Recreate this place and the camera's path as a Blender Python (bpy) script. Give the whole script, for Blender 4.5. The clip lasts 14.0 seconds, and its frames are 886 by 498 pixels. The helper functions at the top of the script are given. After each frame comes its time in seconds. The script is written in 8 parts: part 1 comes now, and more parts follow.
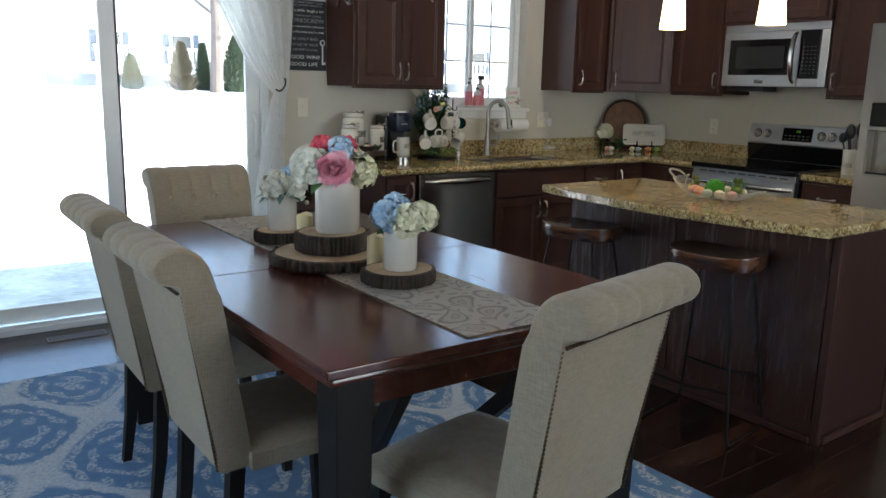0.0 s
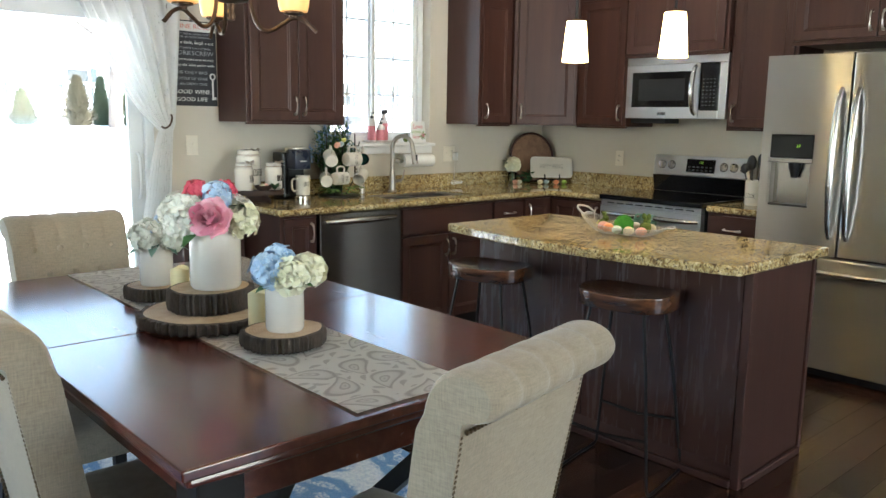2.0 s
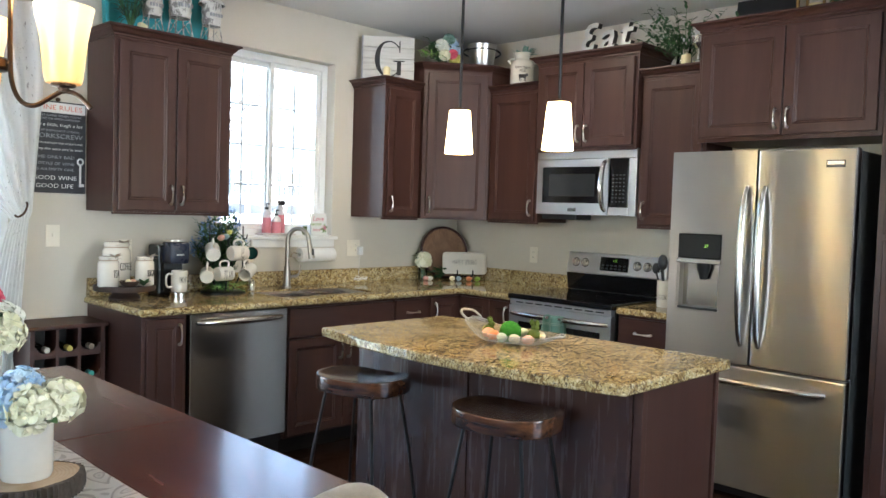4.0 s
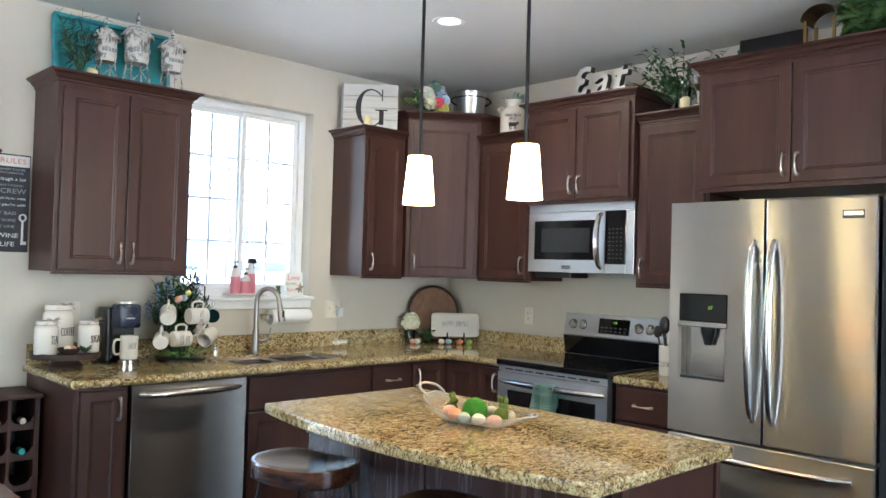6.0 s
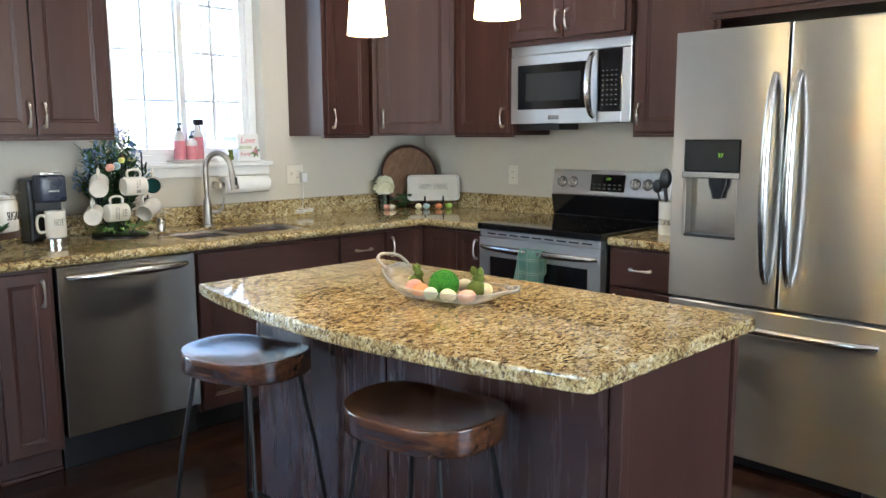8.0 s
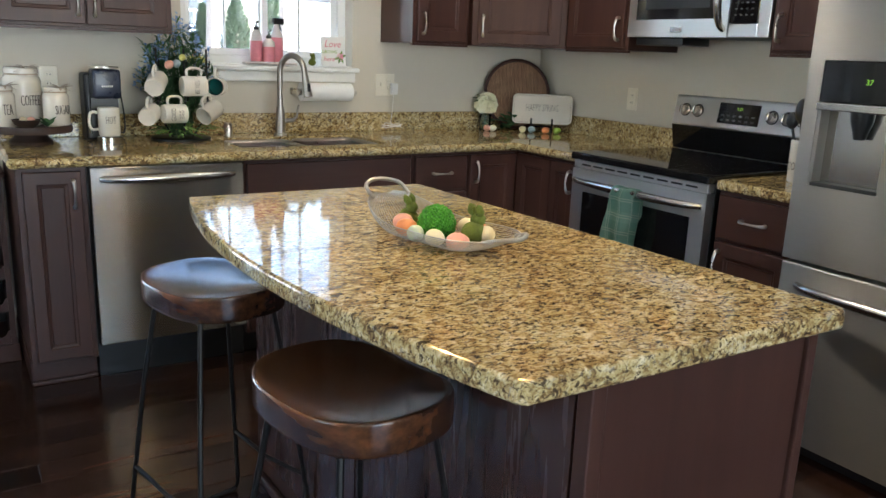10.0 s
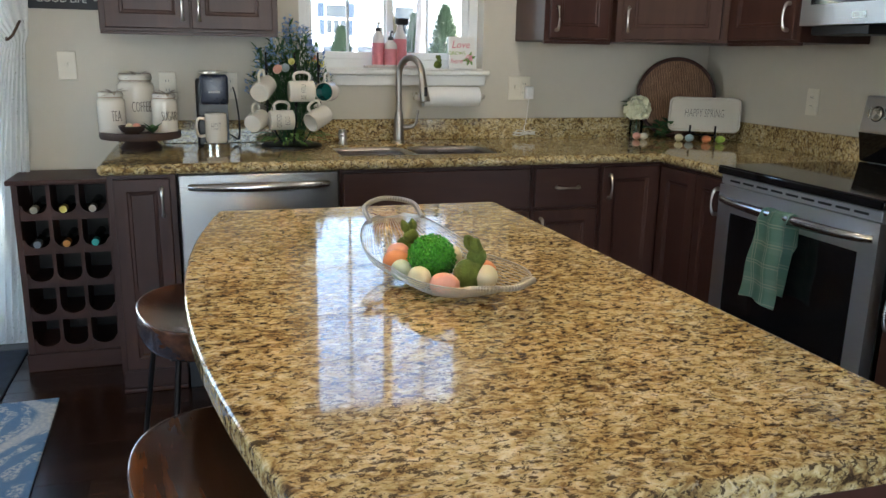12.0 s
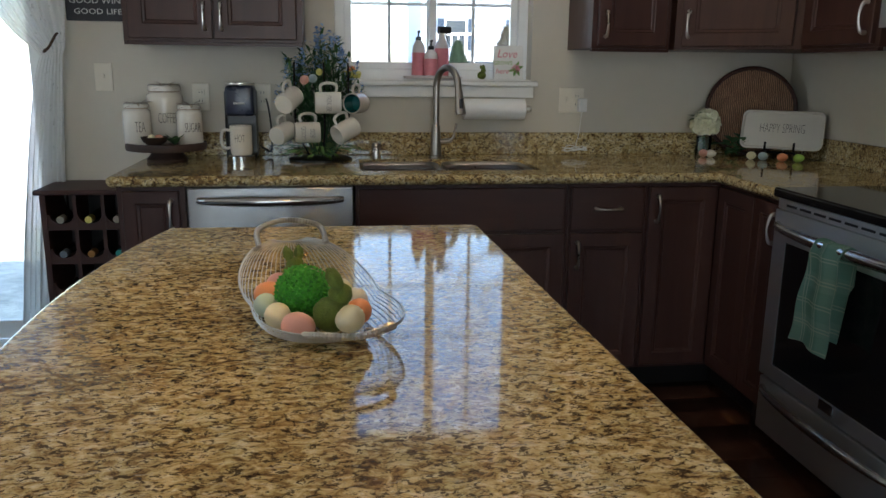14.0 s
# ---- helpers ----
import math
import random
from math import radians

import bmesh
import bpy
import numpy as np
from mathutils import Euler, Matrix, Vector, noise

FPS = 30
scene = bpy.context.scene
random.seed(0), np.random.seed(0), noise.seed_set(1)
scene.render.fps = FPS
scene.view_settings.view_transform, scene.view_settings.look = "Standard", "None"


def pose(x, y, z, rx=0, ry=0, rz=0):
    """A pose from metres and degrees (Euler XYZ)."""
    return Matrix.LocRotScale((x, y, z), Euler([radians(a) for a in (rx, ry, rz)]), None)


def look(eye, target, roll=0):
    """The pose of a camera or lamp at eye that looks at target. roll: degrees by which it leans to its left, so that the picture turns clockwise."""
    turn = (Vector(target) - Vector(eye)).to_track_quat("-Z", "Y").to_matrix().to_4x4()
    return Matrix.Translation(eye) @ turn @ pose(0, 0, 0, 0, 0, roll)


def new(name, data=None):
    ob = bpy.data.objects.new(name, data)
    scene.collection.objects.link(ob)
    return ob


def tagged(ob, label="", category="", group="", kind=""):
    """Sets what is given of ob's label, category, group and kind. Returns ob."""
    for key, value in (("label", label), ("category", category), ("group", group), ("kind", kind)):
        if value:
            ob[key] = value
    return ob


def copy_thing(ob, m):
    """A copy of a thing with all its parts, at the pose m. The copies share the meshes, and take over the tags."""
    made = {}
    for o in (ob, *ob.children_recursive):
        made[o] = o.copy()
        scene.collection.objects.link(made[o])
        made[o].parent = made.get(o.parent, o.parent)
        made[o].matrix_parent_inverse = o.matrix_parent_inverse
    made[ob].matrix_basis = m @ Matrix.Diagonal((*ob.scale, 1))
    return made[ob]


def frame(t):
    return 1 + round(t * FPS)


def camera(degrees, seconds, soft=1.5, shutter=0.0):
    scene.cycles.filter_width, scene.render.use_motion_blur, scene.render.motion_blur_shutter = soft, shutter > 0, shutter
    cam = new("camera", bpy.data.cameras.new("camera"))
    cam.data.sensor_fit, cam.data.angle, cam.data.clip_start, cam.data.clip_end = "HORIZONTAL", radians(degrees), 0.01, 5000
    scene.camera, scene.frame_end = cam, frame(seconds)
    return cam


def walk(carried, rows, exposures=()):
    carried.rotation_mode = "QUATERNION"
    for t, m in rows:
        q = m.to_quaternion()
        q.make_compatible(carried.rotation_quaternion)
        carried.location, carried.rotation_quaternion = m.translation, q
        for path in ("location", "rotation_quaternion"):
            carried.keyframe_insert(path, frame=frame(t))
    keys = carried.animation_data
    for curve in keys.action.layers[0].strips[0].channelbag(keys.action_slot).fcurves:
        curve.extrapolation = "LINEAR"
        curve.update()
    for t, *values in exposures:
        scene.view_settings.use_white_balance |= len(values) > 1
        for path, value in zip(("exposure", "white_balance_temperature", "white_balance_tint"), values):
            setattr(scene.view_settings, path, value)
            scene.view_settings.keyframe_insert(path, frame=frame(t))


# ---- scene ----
EXPO = [(0.0, 2.42, 6180, 8), (1.5, 2.53, 6280, 8), (2.2, 3.5, 6450, 4), (3.5, 3.5, 6200, 8), (6.0, 3.6, 5900, 8), (6.5, 3.35, 5900, 8), (7.0, 3.52, 5900, 8), (7.5, 3.95, 5900, 8), (8.0, 3.68, 5900, 8), (10.5, 3.22, 6120, 8), (11.5, 3.07, 6120, 8), (12.0, 2.92, 6120, 8), (12.5, 2.52, 6080, 8), (13.0, 2.0, 6050, 8), (14.0, 2.1, 6020, 8)]
cam = camera(58.7, 14.0)
PATH = [
    (0, (0.238, 0.11, 1.387), (1.391, 1.693, 0.982), 1.4),
    (0.5, (0.275, 0.094, 1.387), (1.429, 1.678, 0.984), 2.4),
    (1, (0.312, 0.104, 1.384), (1.479, 1.679, 0.987), 2.5),
    (1.5, (0.366, 0.172, 1.393), (1.59, 1.707, 1.011), 2.0),
    (2, (0.429, 0.257, 1.405), (1.756, 1.718, 1.081), 0.9),
    (2.5, (0.523, 0.292, 1.407), (1.903, 1.715, 1.139), 0.4),
    (3, (0.686, 0.3, 1.406), (2.085, 1.713, 1.19), 1.3),
    (3.5, (0.807, 0.295, 1.415), (2.24, 1.682, 1.267), 2.2),
    (6, (1.386, 0.426, 1.44), (2.775, 1.864, 1.489), 1.6),
    (6.5, (1.467, 0.473, 1.44), (2.838, 1.93, 1.442), 1.3),
    (7, (1.552, 0.585, 1.432), (2.961, 2.002, 1.351), 0.1),
    (7.5, (1.663, 0.672, 1.408), (3.073, 2.081, 1.247), -0.8),
    (8, (1.805, 0.728, 1.379), (3.2, 2.132, 1.092), -0.3),
    (10.5, (2.571, 0.847, 1.314), (3.487, 2.552, 0.807), 2.5),
    (11, (2.689, 0.889, 1.301), (3.476, 2.652, 0.78), 2.2),
    (11.5, (2.831, 0.954, 1.318), (3.519, 2.759, 0.799), 1.4),
    (12, (2.983, 0.993, 1.308), (3.555, 2.848, 0.828), 1.0),
    (12.5, (3.147, 0.993, 1.316), (3.604, 2.885, 0.854), 2.0),
    (13, (3.243, 1.019, 1.304), (3.607, 2.93, 0.836), 1.7),
    (13.5, (3.329, 1.082, 1.294), (3.641, 3.002, 0.83), 1.2),
    (14, (3.41, 1.128, 1.291), (3.684, 3.057, 0.842), 0.7),
]
walk(cam, [(t, look(eye, target, roll)) for t, eye, target, roll in PATH],
     exposures=EXPO)
SKY, SUN = 0.15, 4.5
SHADE, SHADE2, PENDANT, CHAND, DOWN = 1.8, 0.10, 0.45, 0.65, 1.4
# watts of the two added fill lamps in the unseen walls
SOUTH, WEST = 5.0, 2.6

# ---- world and sun ----
world = bpy.data.worlds.new("sky")
scene.world = world
world.use_nodes = True
wn = world.node_tree
sky = wn.nodes.new("ShaderNodeTexSky")
sky.sky_type, sky.sun_disc = "NISHITA", False
sky.sun_elevation, sky.sun_rotation = radians(38), radians(117)
wn.links.new(sky.outputs[0], wn.nodes["Background"].inputs[0])
wn.nodes["Background"].inputs[1].default_value = SKY
sun_data = bpy.data.lights.new("sun", "SUN")
sun_data.energy, sun_data.angle, sun_data.color = SUN, radians(0.6), (1.0, 0.95, 0.86)
sun = new("sun", sun_data)
sun.matrix_world = look((18, -9, 15), (0, 0, 0))

# ---- building helpers ----
MATS = {}


def links(nt, a, b):
    nt.links.new(a, b)


def base_mat(name, rough=0.5, metal=0.0):
    m = bpy.data.materials.new(name)
    m.use_nodes = True
    b = m.node_tree.nodes["Principled BSDF"]
    b.inputs["Roughness"].default_value = rough
    b.inputs["Metallic"].default_value = metal
    MATS[name] = m
    return m, m.node_tree, b


def mapped(nt, stretch=(1, 1, 1), turn=(0, 0, 0)):
    co = nt.nodes.new("ShaderNodeTexCoord")
    mp = nt.nodes.new("ShaderNodeMapping")
    mp.inputs["Scale"].default_value = stretch
    mp.inputs["Rotation"].default_value = [radians(a) for a in turn]
    links(nt, co.outputs["Object"], mp.inputs["Vector"])
    return mp.outputs[0]


def noise_tex(nt, vec, scale, detail=4.0, rough=0.55, distort=0.0):
    n = nt.nodes.new("ShaderNodeTexNoise")
    n.inputs["Scale"].default_value = scale
    n.inputs["Detail"].default_value = detail
    n.inputs["Roughness"].default_value = rough
    n.inputs["Distortion"].default_value = distort
    links(nt, vec, n.inputs["Vector"])
    return n.outputs["Fac"]


def ramp(nt, fac, stops):
    r = nt.nodes.new("ShaderNodeValToRGB")
    e = r.color_ramp.elements
    while len(e) < len(stops):
        e.new(0.5)
    for el, (p, c) in zip(e, stops):
        el.position = p
        el.color = (*c, 1) if len(c) == 3 else c
    links(nt, fac, r.inputs[0])
    return r.outputs[0]


def mixc(nt, fac, a, b, kind="MIX"):
    n = nt.nodes.new("ShaderNodeMix")
    n.data_type, n.blend_type = "RGBA", kind
    for sock, v in ((n.inputs[0], fac), (n.inputs[6], a), (n.inputs[7], b)):
        if isinstance(v, (int, float)):
            sock.default_value = v
        elif isinstance(v, tuple):
            sock.default_value = (*v, 1)
        else:
            links(nt, v, sock)
    return n.outputs[2]


def calc(nt, op, a, b=0.0, c=None):
    n = nt.nodes.new("ShaderNodeMath")
    n.operation = op
    for sock, v in zip(n.inputs, (a, b, c)):
        if v is None:
            continue
        if isinstance(v, (int, float)):
            sock.default_value = v
        else:
            links(nt, v, sock)
    return n.outputs[0]


def bump(nt, b, height, strength=0.2, dist=0.01):
    n = nt.nodes.new("ShaderNodeBump")
    n.inputs["Strength"].default_value = strength
    n.inputs["Distance"].default_value = dist
    links(nt, height, n.inputs["Height"])
    links(nt, n.outputs[0], b.inputs["Normal"])


def plain(name, col, rough=0.5, metal=0.0, vary=0.12, scale=9.0, bumps=0.0, bscale=80.0, stretch=(1, 1, 1)):
    """A surface with soft large and fine small variation round one colour."""
    m, nt, b = base_mat(name, rough, metal)
    v = mapped(nt, stretch)
    n1, n2 = noise_tex(nt, v, scale, 5), noise_tex(nt, v, scale * 9, 3)
    f = calc(nt, "ADD", calc(nt, "MULTIPLY", n1, 0.65), calc(nt, "MULTIPLY", n2, 0.35))
    lo, hi = tuple(max(0, c * (1 - vary)) for c in col), tuple(min(1, c * (1 + vary)) for c in col)
    links(nt, ramp(nt, f, [(0.3, lo), (0.7, hi)]), b.inputs["Base Color"])
    links(nt, calc(nt, "ADD", calc(nt, "MULTIPLY", n1, 0.12), rough - 0.06), b.inputs["Roughness"])
    if bumps:
        bump(nt, b, noise_tex(nt, v, bscale, 4), bumps, 0.004)
    return m


def wood(name, dark, mid, light, axis=2, rough=0.35, grain=1.0, coat=0.0, rnd=0.0, soft=0.18, spec=0.4):
    """Stained wood with grain along one axis."""
    m, nt, b = base_mat(name, rough)
    st = [9.0, 9.0, 9.0]
    st[axis] = 0.7
    v = mapped(nt, st)
    if rnd:
        oi = nt.nodes.new("ShaderNodeObjectInfo")
        add = nt.nodes.new("ShaderNodeVectorMath")
        add.operation = "MULTIPLY_ADD"
        add.inputs[1].default_value = (1, 1, 1)
        sc = calc(nt, "MULTIPLY", oi.outputs["Random"], 37.0)
        links(nt, v, add.inputs[0])
        links(nt, sc, add.inputs[2])
        v = add.outputs[0]
    n1, n2 = noise_tex(nt, v, 1.1 * grain, 6, 0.6, 0.8), noise_tex(nt, v, 7 * grain, 4, 0.6)
    blotch = noise_tex(nt, mapped(nt), 3.0, 3)
    f = calc(nt, "ADD", calc(nt, "MULTIPLY", n1, 0.55), calc(nt, "MULTIPLY", n2, 0.25))
    f = calc(nt, "ADD", f, calc(nt, "MULTIPLY", blotch, 0.2))
    if rnd:
        f = calc(nt, "ADD", f, calc(nt, "MULTIPLY", calc(nt, "SUBTRACT", oi.outputs["Random"], 0.5), rnd))
    links(nt, ramp(nt, f, [(0.5 - soft, dark), (0.5, mid), (0.5 + soft, light)]), b.inputs["Base Color"])
    links(nt, calc(nt, "ADD", calc(nt, "MULTIPLY", n2, 0.15), rough - 0.07), b.inputs["Roughness"])
    b.inputs["Coat Weight"].default_value = coat
    b.inputs["Specular IOR Level"].default_value = spec
    b.inputs["Coat Roughness"].default_value = 0.15
    bump(nt, b, n2, 0.08, 0.002)
    return m


def granite_mat():
    m, nt, b = base_mat("granite", 0.06)
    v = mapped(nt, (1.0, 1.55, 1.3), (0, 0, 10))
    n1 = noise_tex(nt, v, 41, 6, 0.64, 1.0)
    n2 = noise_tex(nt, v, 78, 6, 0.68, 0.9)
    n3 = noise_tex(nt, mapped(nt), 5, 4)
    n4 = noise_tex(nt, v, 155, 3, 0.6)
    base = ramp(nt, calc(nt, "ADD", calc(nt, "MULTIPLY", n1, 0.75), calc(nt, "MULTIPLY", n3, 0.25)),
                [(0.36, (0.10, 0.058, 0.030)), (0.44, (0.315, 0.206, 0.080)), (0.50, (0.500, 0.380, 0.172)), (0.56, (0.63, 0.505, 0.275)), (0.66, (0.77, 0.70, 0.49))])
    dark = ramp(nt, n2, [(0.44, (1, 1, 1)), (0.465, (0, 0, 0))])
    c = mixc(nt, calc(nt, "MULTIPLY", dark, 0.9), base, (0.045, 0.028, 0.018))
    fine = ramp(nt, n4, [(0.36, (1, 1, 1)), (0.42, (0, 0, 0))])
    c = mixc(nt, calc(nt, "MULTIPLY", fine, 0.6), c, (0.08, 0.05, 0.03))
    pale = ramp(nt, noise_tex(nt, v, 40, 5, 0.6, 0.6), [(0.60, (0, 0, 0)), (0.66, (1, 1, 1))])
    c = mixc(nt, calc(nt, "MULTIPLY", pale, 0.38), c, (0.66, 0.60, 0.46))
    links(nt, c, b.inputs["Base Color"])
    return m


def steel_mat(name, col=(0.55, 0.545, 0.53), rough=0.29, axis=2, aniso=1.0):
    """Brushed stainless steel; fine streaks lie across the given axis and smear gloss upright."""
    m, nt, b = base_mat(name, rough, 1.0)
    st = [160.0, 160.0, 160.0]
    for k in range(3):
        if k != axis:
            st[k] = 2.0
    n = noise_tex(nt, mapped(nt, st), 3.0, 3)
    big = noise_tex(nt, mapped(nt), 3.0, 3)
    lo = tuple(c * 0.92 for c in col)
    links(nt, ramp(nt, calc(nt, "ADD", calc(nt, "MULTIPLY", n, 0.5), calc(nt, "MULTIPLY", big, 0.5)), [(0.3, lo), (0.7, col)]), b.inputs["Base Color"])
    b.inputs["Anisotropic"].default_value = aniso
    up = nt.nodes.new("ShaderNodeCombineXYZ")
    for k, v in enumerate((0.04, 0.03, 1.0)):
        up.inputs[k].default_value = v
    links(nt, up.outputs[0], b.inputs["Tangent"])
    return m


def glow_mat(name, col, strength):
    m, nt, b = base_mat(name, 0.3)
    b.inputs["Base Color"].default_value = (*col, 1)
    b.inputs["Emission Color"].default_value = (*col, 1)
    b.inputs["Emission Strength"].default_value = strength
    return m


def glass_mat(name, col=(1, 1, 1), rough=0.0, mixed=0.12):
    m, nt, b = base_mat(name, rough)
    out = nt.nodes["Material Output"]
    tr, gl, fr, mx = (nt.nodes.new("ShaderNode" + k) for k in ("BsdfTransparent", "BsdfGlossy", "Fresnel", "MixShader"))
    tr.inputs[0].default_value = (*col, 1)
    gl.inputs["Roughness"].default_value = rough
    fr.inputs[0].default_value = 1.45
    links(nt, fr.outputs[0], mx.inputs[0])
    links(nt, tr.outputs[0], mx.inputs[1])
    links(nt, gl.outputs[0], mx.inputs[2])
    links(nt, mx.outputs[0], out.inputs[0])
    return m


def fabric(name, col, weave=900.0, vary=0.1, rough=0.95):
    m, nt, b = base_mat(name, rough)
    va, vb = mapped(nt, (1, 1, 0.12)), mapped(nt, (0.12, 0.12, 1))
    na, nb = noise_tex(nt, va, weave * 0.35, 3), noise_tex(nt, vb, weave * 0.35, 3)
    big = noise_tex(nt, mapped(nt), 5, 4)
    f = calc(nt, "ADD", calc(nt, "MULTIPLY", calc(nt, "ADD", na, nb), 0.38), calc(nt, "MULTIPLY", big, 0.24))
    links(nt, ramp(nt, f, [(0.3, tuple(c * (1 - 2.2 * vary) for c in col)), (0.7, tuple(min(1, c * (1 + vary)) for c in col))]), b.inputs["Base Color"])
    b.inputs["Sheen Weight"].default_value = 0.25
    bump(nt, b, calc(nt, "ADD", na, nb), 0.25, 0.002)
    return m


# ---- materials ----
CAB_D, CAB_M, CAB_L = (0.030, 0.0118, 0.0090), (0.055, 0.0228, 0.0172), (0.086, 0.0385, 0.0275)
M_CAB = wood("cherry_stain", CAB_D, CAB_M, CAB_L, 2, 0.36, 0.7, 0.0, 0.0, 0.30, 0.32)
M_PANEL = wood("island_panel", CAB_D, CAB_M, CAB_L, 2, 0.26, 0.7, 0.35, 0.0, 0.30, 0.5)
M_CABH = wood("cherry_stain_flat", CAB_D, CAB_M, CAB_L, 0, 0.36, 0.7, 0.0, 0.0, 0.30, 0.32)
M_TABLE = wood("mahogany_top", (0.040, 0.008, 0.006), (0.085, 0.020, 0.013), (0.14, 0.038, 0.022), 1, 0.24, 0.6, 0.5)
M_STOOL = wood("walnut_seat", (0.010, 0.0035, 0.002), (0.048, 0.017, 0.008), (0.16, 0.060, 0.024), 1, 0.22, 0.8, 0.55, 0.0, 0.12, 0.4)
M_PLANK = wood("dark_plank", (0.010, 0.0048, 0.0036), (0.028, 0.012, 0.0075), (0.085, 0.034, 0.019), 0, 0.22, 1.0, 0.15, 0.18, 0.15)
M_RACK = wood("rack_wood", (0.026, 0.009, 0.007), (0.05, 0.018, 0.013), (0.075, 0.028, 0.018), 0, 0.5, 0.7)
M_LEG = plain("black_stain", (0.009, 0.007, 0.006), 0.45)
M_LEG.node_tree.nodes["Principled BSDF"].inputs["Specular IOR Level"].default_value = 0.25
M_GRANITE = granite_mat()
M_STEEL = steel_mat("brushed_steel")
M_STEELR = steel_mat("range_steel", (0.74, 0.74, 0.74), 0.40, 2, 0.4)
M_STEELH = steel_mat("brushed_steel_handle", (0.6, 0.58, 0.55), 0.2, 2, 0.3)
M_STEELD = steel_mat("dishwasher_steel", (0.31, 0.30, 0.29), 0.27)
M_NICKEL = plain("brushed_nickel", (0.60, 0.56, 0.50), 0.28, 1.0, 0.05)
M_FAUCET = plain("satin_nickel_faucet", (0.36, 0.325, 0.285), 0.34, 1.0, 0.06)
M_ENGRAVED = plain("worn_engraved_ink", (0.09, 0.08, 0.07), 0.7)
M_BRONZE = plain("oiled_bronze", (0.09, 0.055, 0.035), 0.35, 0.9, 0.2)
M_BLACK = plain("black_plastic", (0.012, 0.012, 0.013), 0.35)
M_GLOSSBLACK = plain("black_glass", (0.006, 0.006, 0.007), 0.06, 0.0, 0.05)
M_DARKGREY = plain("dark_grey_side", (0.03, 0.03, 0.031), 0.45)
M_IRON = plain("black_iron", (0.016, 0.015, 0.015), 0.4, 0.6)
M_WALL = plain("wall_paint", (0.60, 0.555, 0.47), 0.85, 0, 0.025, 2.5, 0.12, 260)
M_CEIL = plain("ceiling_paint", (0.74, 0.73, 0.70), 0.9, 0, 0.02, 2, 0.1, 160)
M_TRIM = plain("white_trim", (0.80, 0.79, 0.76), 0.4, 0, 0.03)
M_VINYL = plain("white_vinyl", (0.80, 0.81, 0.80), 0.35, 0, 0.03)
M_GRILLE = plain("grille_white", (0.50, 0.50, 0.49), 0.4, 0, 0.03)
M_CERAMIC = plain("white_ceramic", (0.69, 0.645, 0.565), 0.13, 0, 0.03)
M_IVORY = plain("ivory_plastic", (0.74, 0.69, 0.58), 0.35, 0, 0.03)
M_INK = plain("black_ink", (0.02, 0.018, 0.018), 0.6)
M_LINEN = fabric("linen", (0.335, 0.274, 0.196), 900.0, 0.16)
M_GLASS = glass_mat("window_glass")
M_WAX = plain("cream_wax", (0.78, 0.68, 0.38), 0.45, 0, 0.05)
M_WHITEPAINT = plain("white_paint", (0.80, 0.79, 0.76), 0.5, 0, 0.05)


# ---- mesh helpers ----
def finish(bm, smooth=False):
    bmesh.ops.recalc_face_normals(bm, faces=bm.faces)
    if smooth:
        for f in bm.faces:
            f.smooth = True
    return bm


def part(name, bm, material, parent=None, label="", smooth=False, m=None):
    """Links a bmesh as one mesh object, under a thing or a part."""
    finish(bm, smooth)
    me = bpy.data.meshes.new(name)
    bm.to_mesh(me)
    bm.free()
    for k in (material if isinstance(material, (list, tuple)) else [material]):
        me.materials.append(k)
    ob = new(name, me)
    if smooth:
        try:
            me.set_sharp_from_angle(angle=radians(38))
        except AttributeError:
            pass
    if parent is not None:
        ob.parent = parent
    if m is not None:
        ob.matrix_basis = m
    if label:
        ob["label"] = label
    return ob


def thing(name, m, label, category, group="", kind=""):
    ob = new(name)
    ob.empty_display_size = 0.1
    ob.matrix_basis = m
    return tagged(ob, label, category, group, kind)


def box(bm, x0, y0, z0, x1, y1, z1, bev=0.0, seg=2, mi=0):
    r = bmesh.ops.create_cube(bm, size=1.0, matrix=Matrix.Translation(((x0 + x1) / 2, (y0 + y1) / 2, (z0 + z1) / 2)) @ Matrix.Diagonal((abs(x1 - x0), abs(y1 - y0), abs(z1 - z0), 1)))
    vs = r["verts"]
    fs = {f for v in vs for f in v.link_faces}
    for f in fs:
        f.material_index = mi
    if bev > 0:
        es = list({e for v in vs for e in v.link_edges})
        bmesh.ops.bevel(bm, geom=es, offset=bev, segments=seg, affect="EDGES", profile=0.5)
    return vs


def nb():
    return bmesh.new()


def boxbm(*a, **k):
    bm = nb()
    box(bm, *a, **k)
    return bm


def lathe(prof, seg=28, bm=None, at=(0, 0, 0), wob=None):
    """Turns (r, z) points about the z axis."""
    bm = bm or nb()
    rings = []
    for i, (r, z) in enumerate(prof):
        if r < 1e-5:
            rings.append([bm.verts.new((at[0], at[1], at[2] + z))])
        else:
            row = []
            for k in range(seg):
                a = 2 * math.pi * k / seg
                q = r * (wob(a, z) if wob else 1)
                row.append(bm.verts.new((at[0] + q * math.cos(a), at[1] + q * math.sin(a), at[2] + z)))
            rings.append(row)
    for a, b in zip(rings, rings[1:]):
        if len(a) == 1 and len(b) == 1:
            continue
        for k in range(seg):
            k2 = (k + 1) % seg
            if len(a) == 1:
                bm.faces.new((a[0], b[k], b[k2]))
            elif len(b) == 1:
                bm.faces.new((a[k], a[k2], b[0]))
            else:
                bm.faces.new((a[k], a[k2], b[k2], b[k]))
    return bm


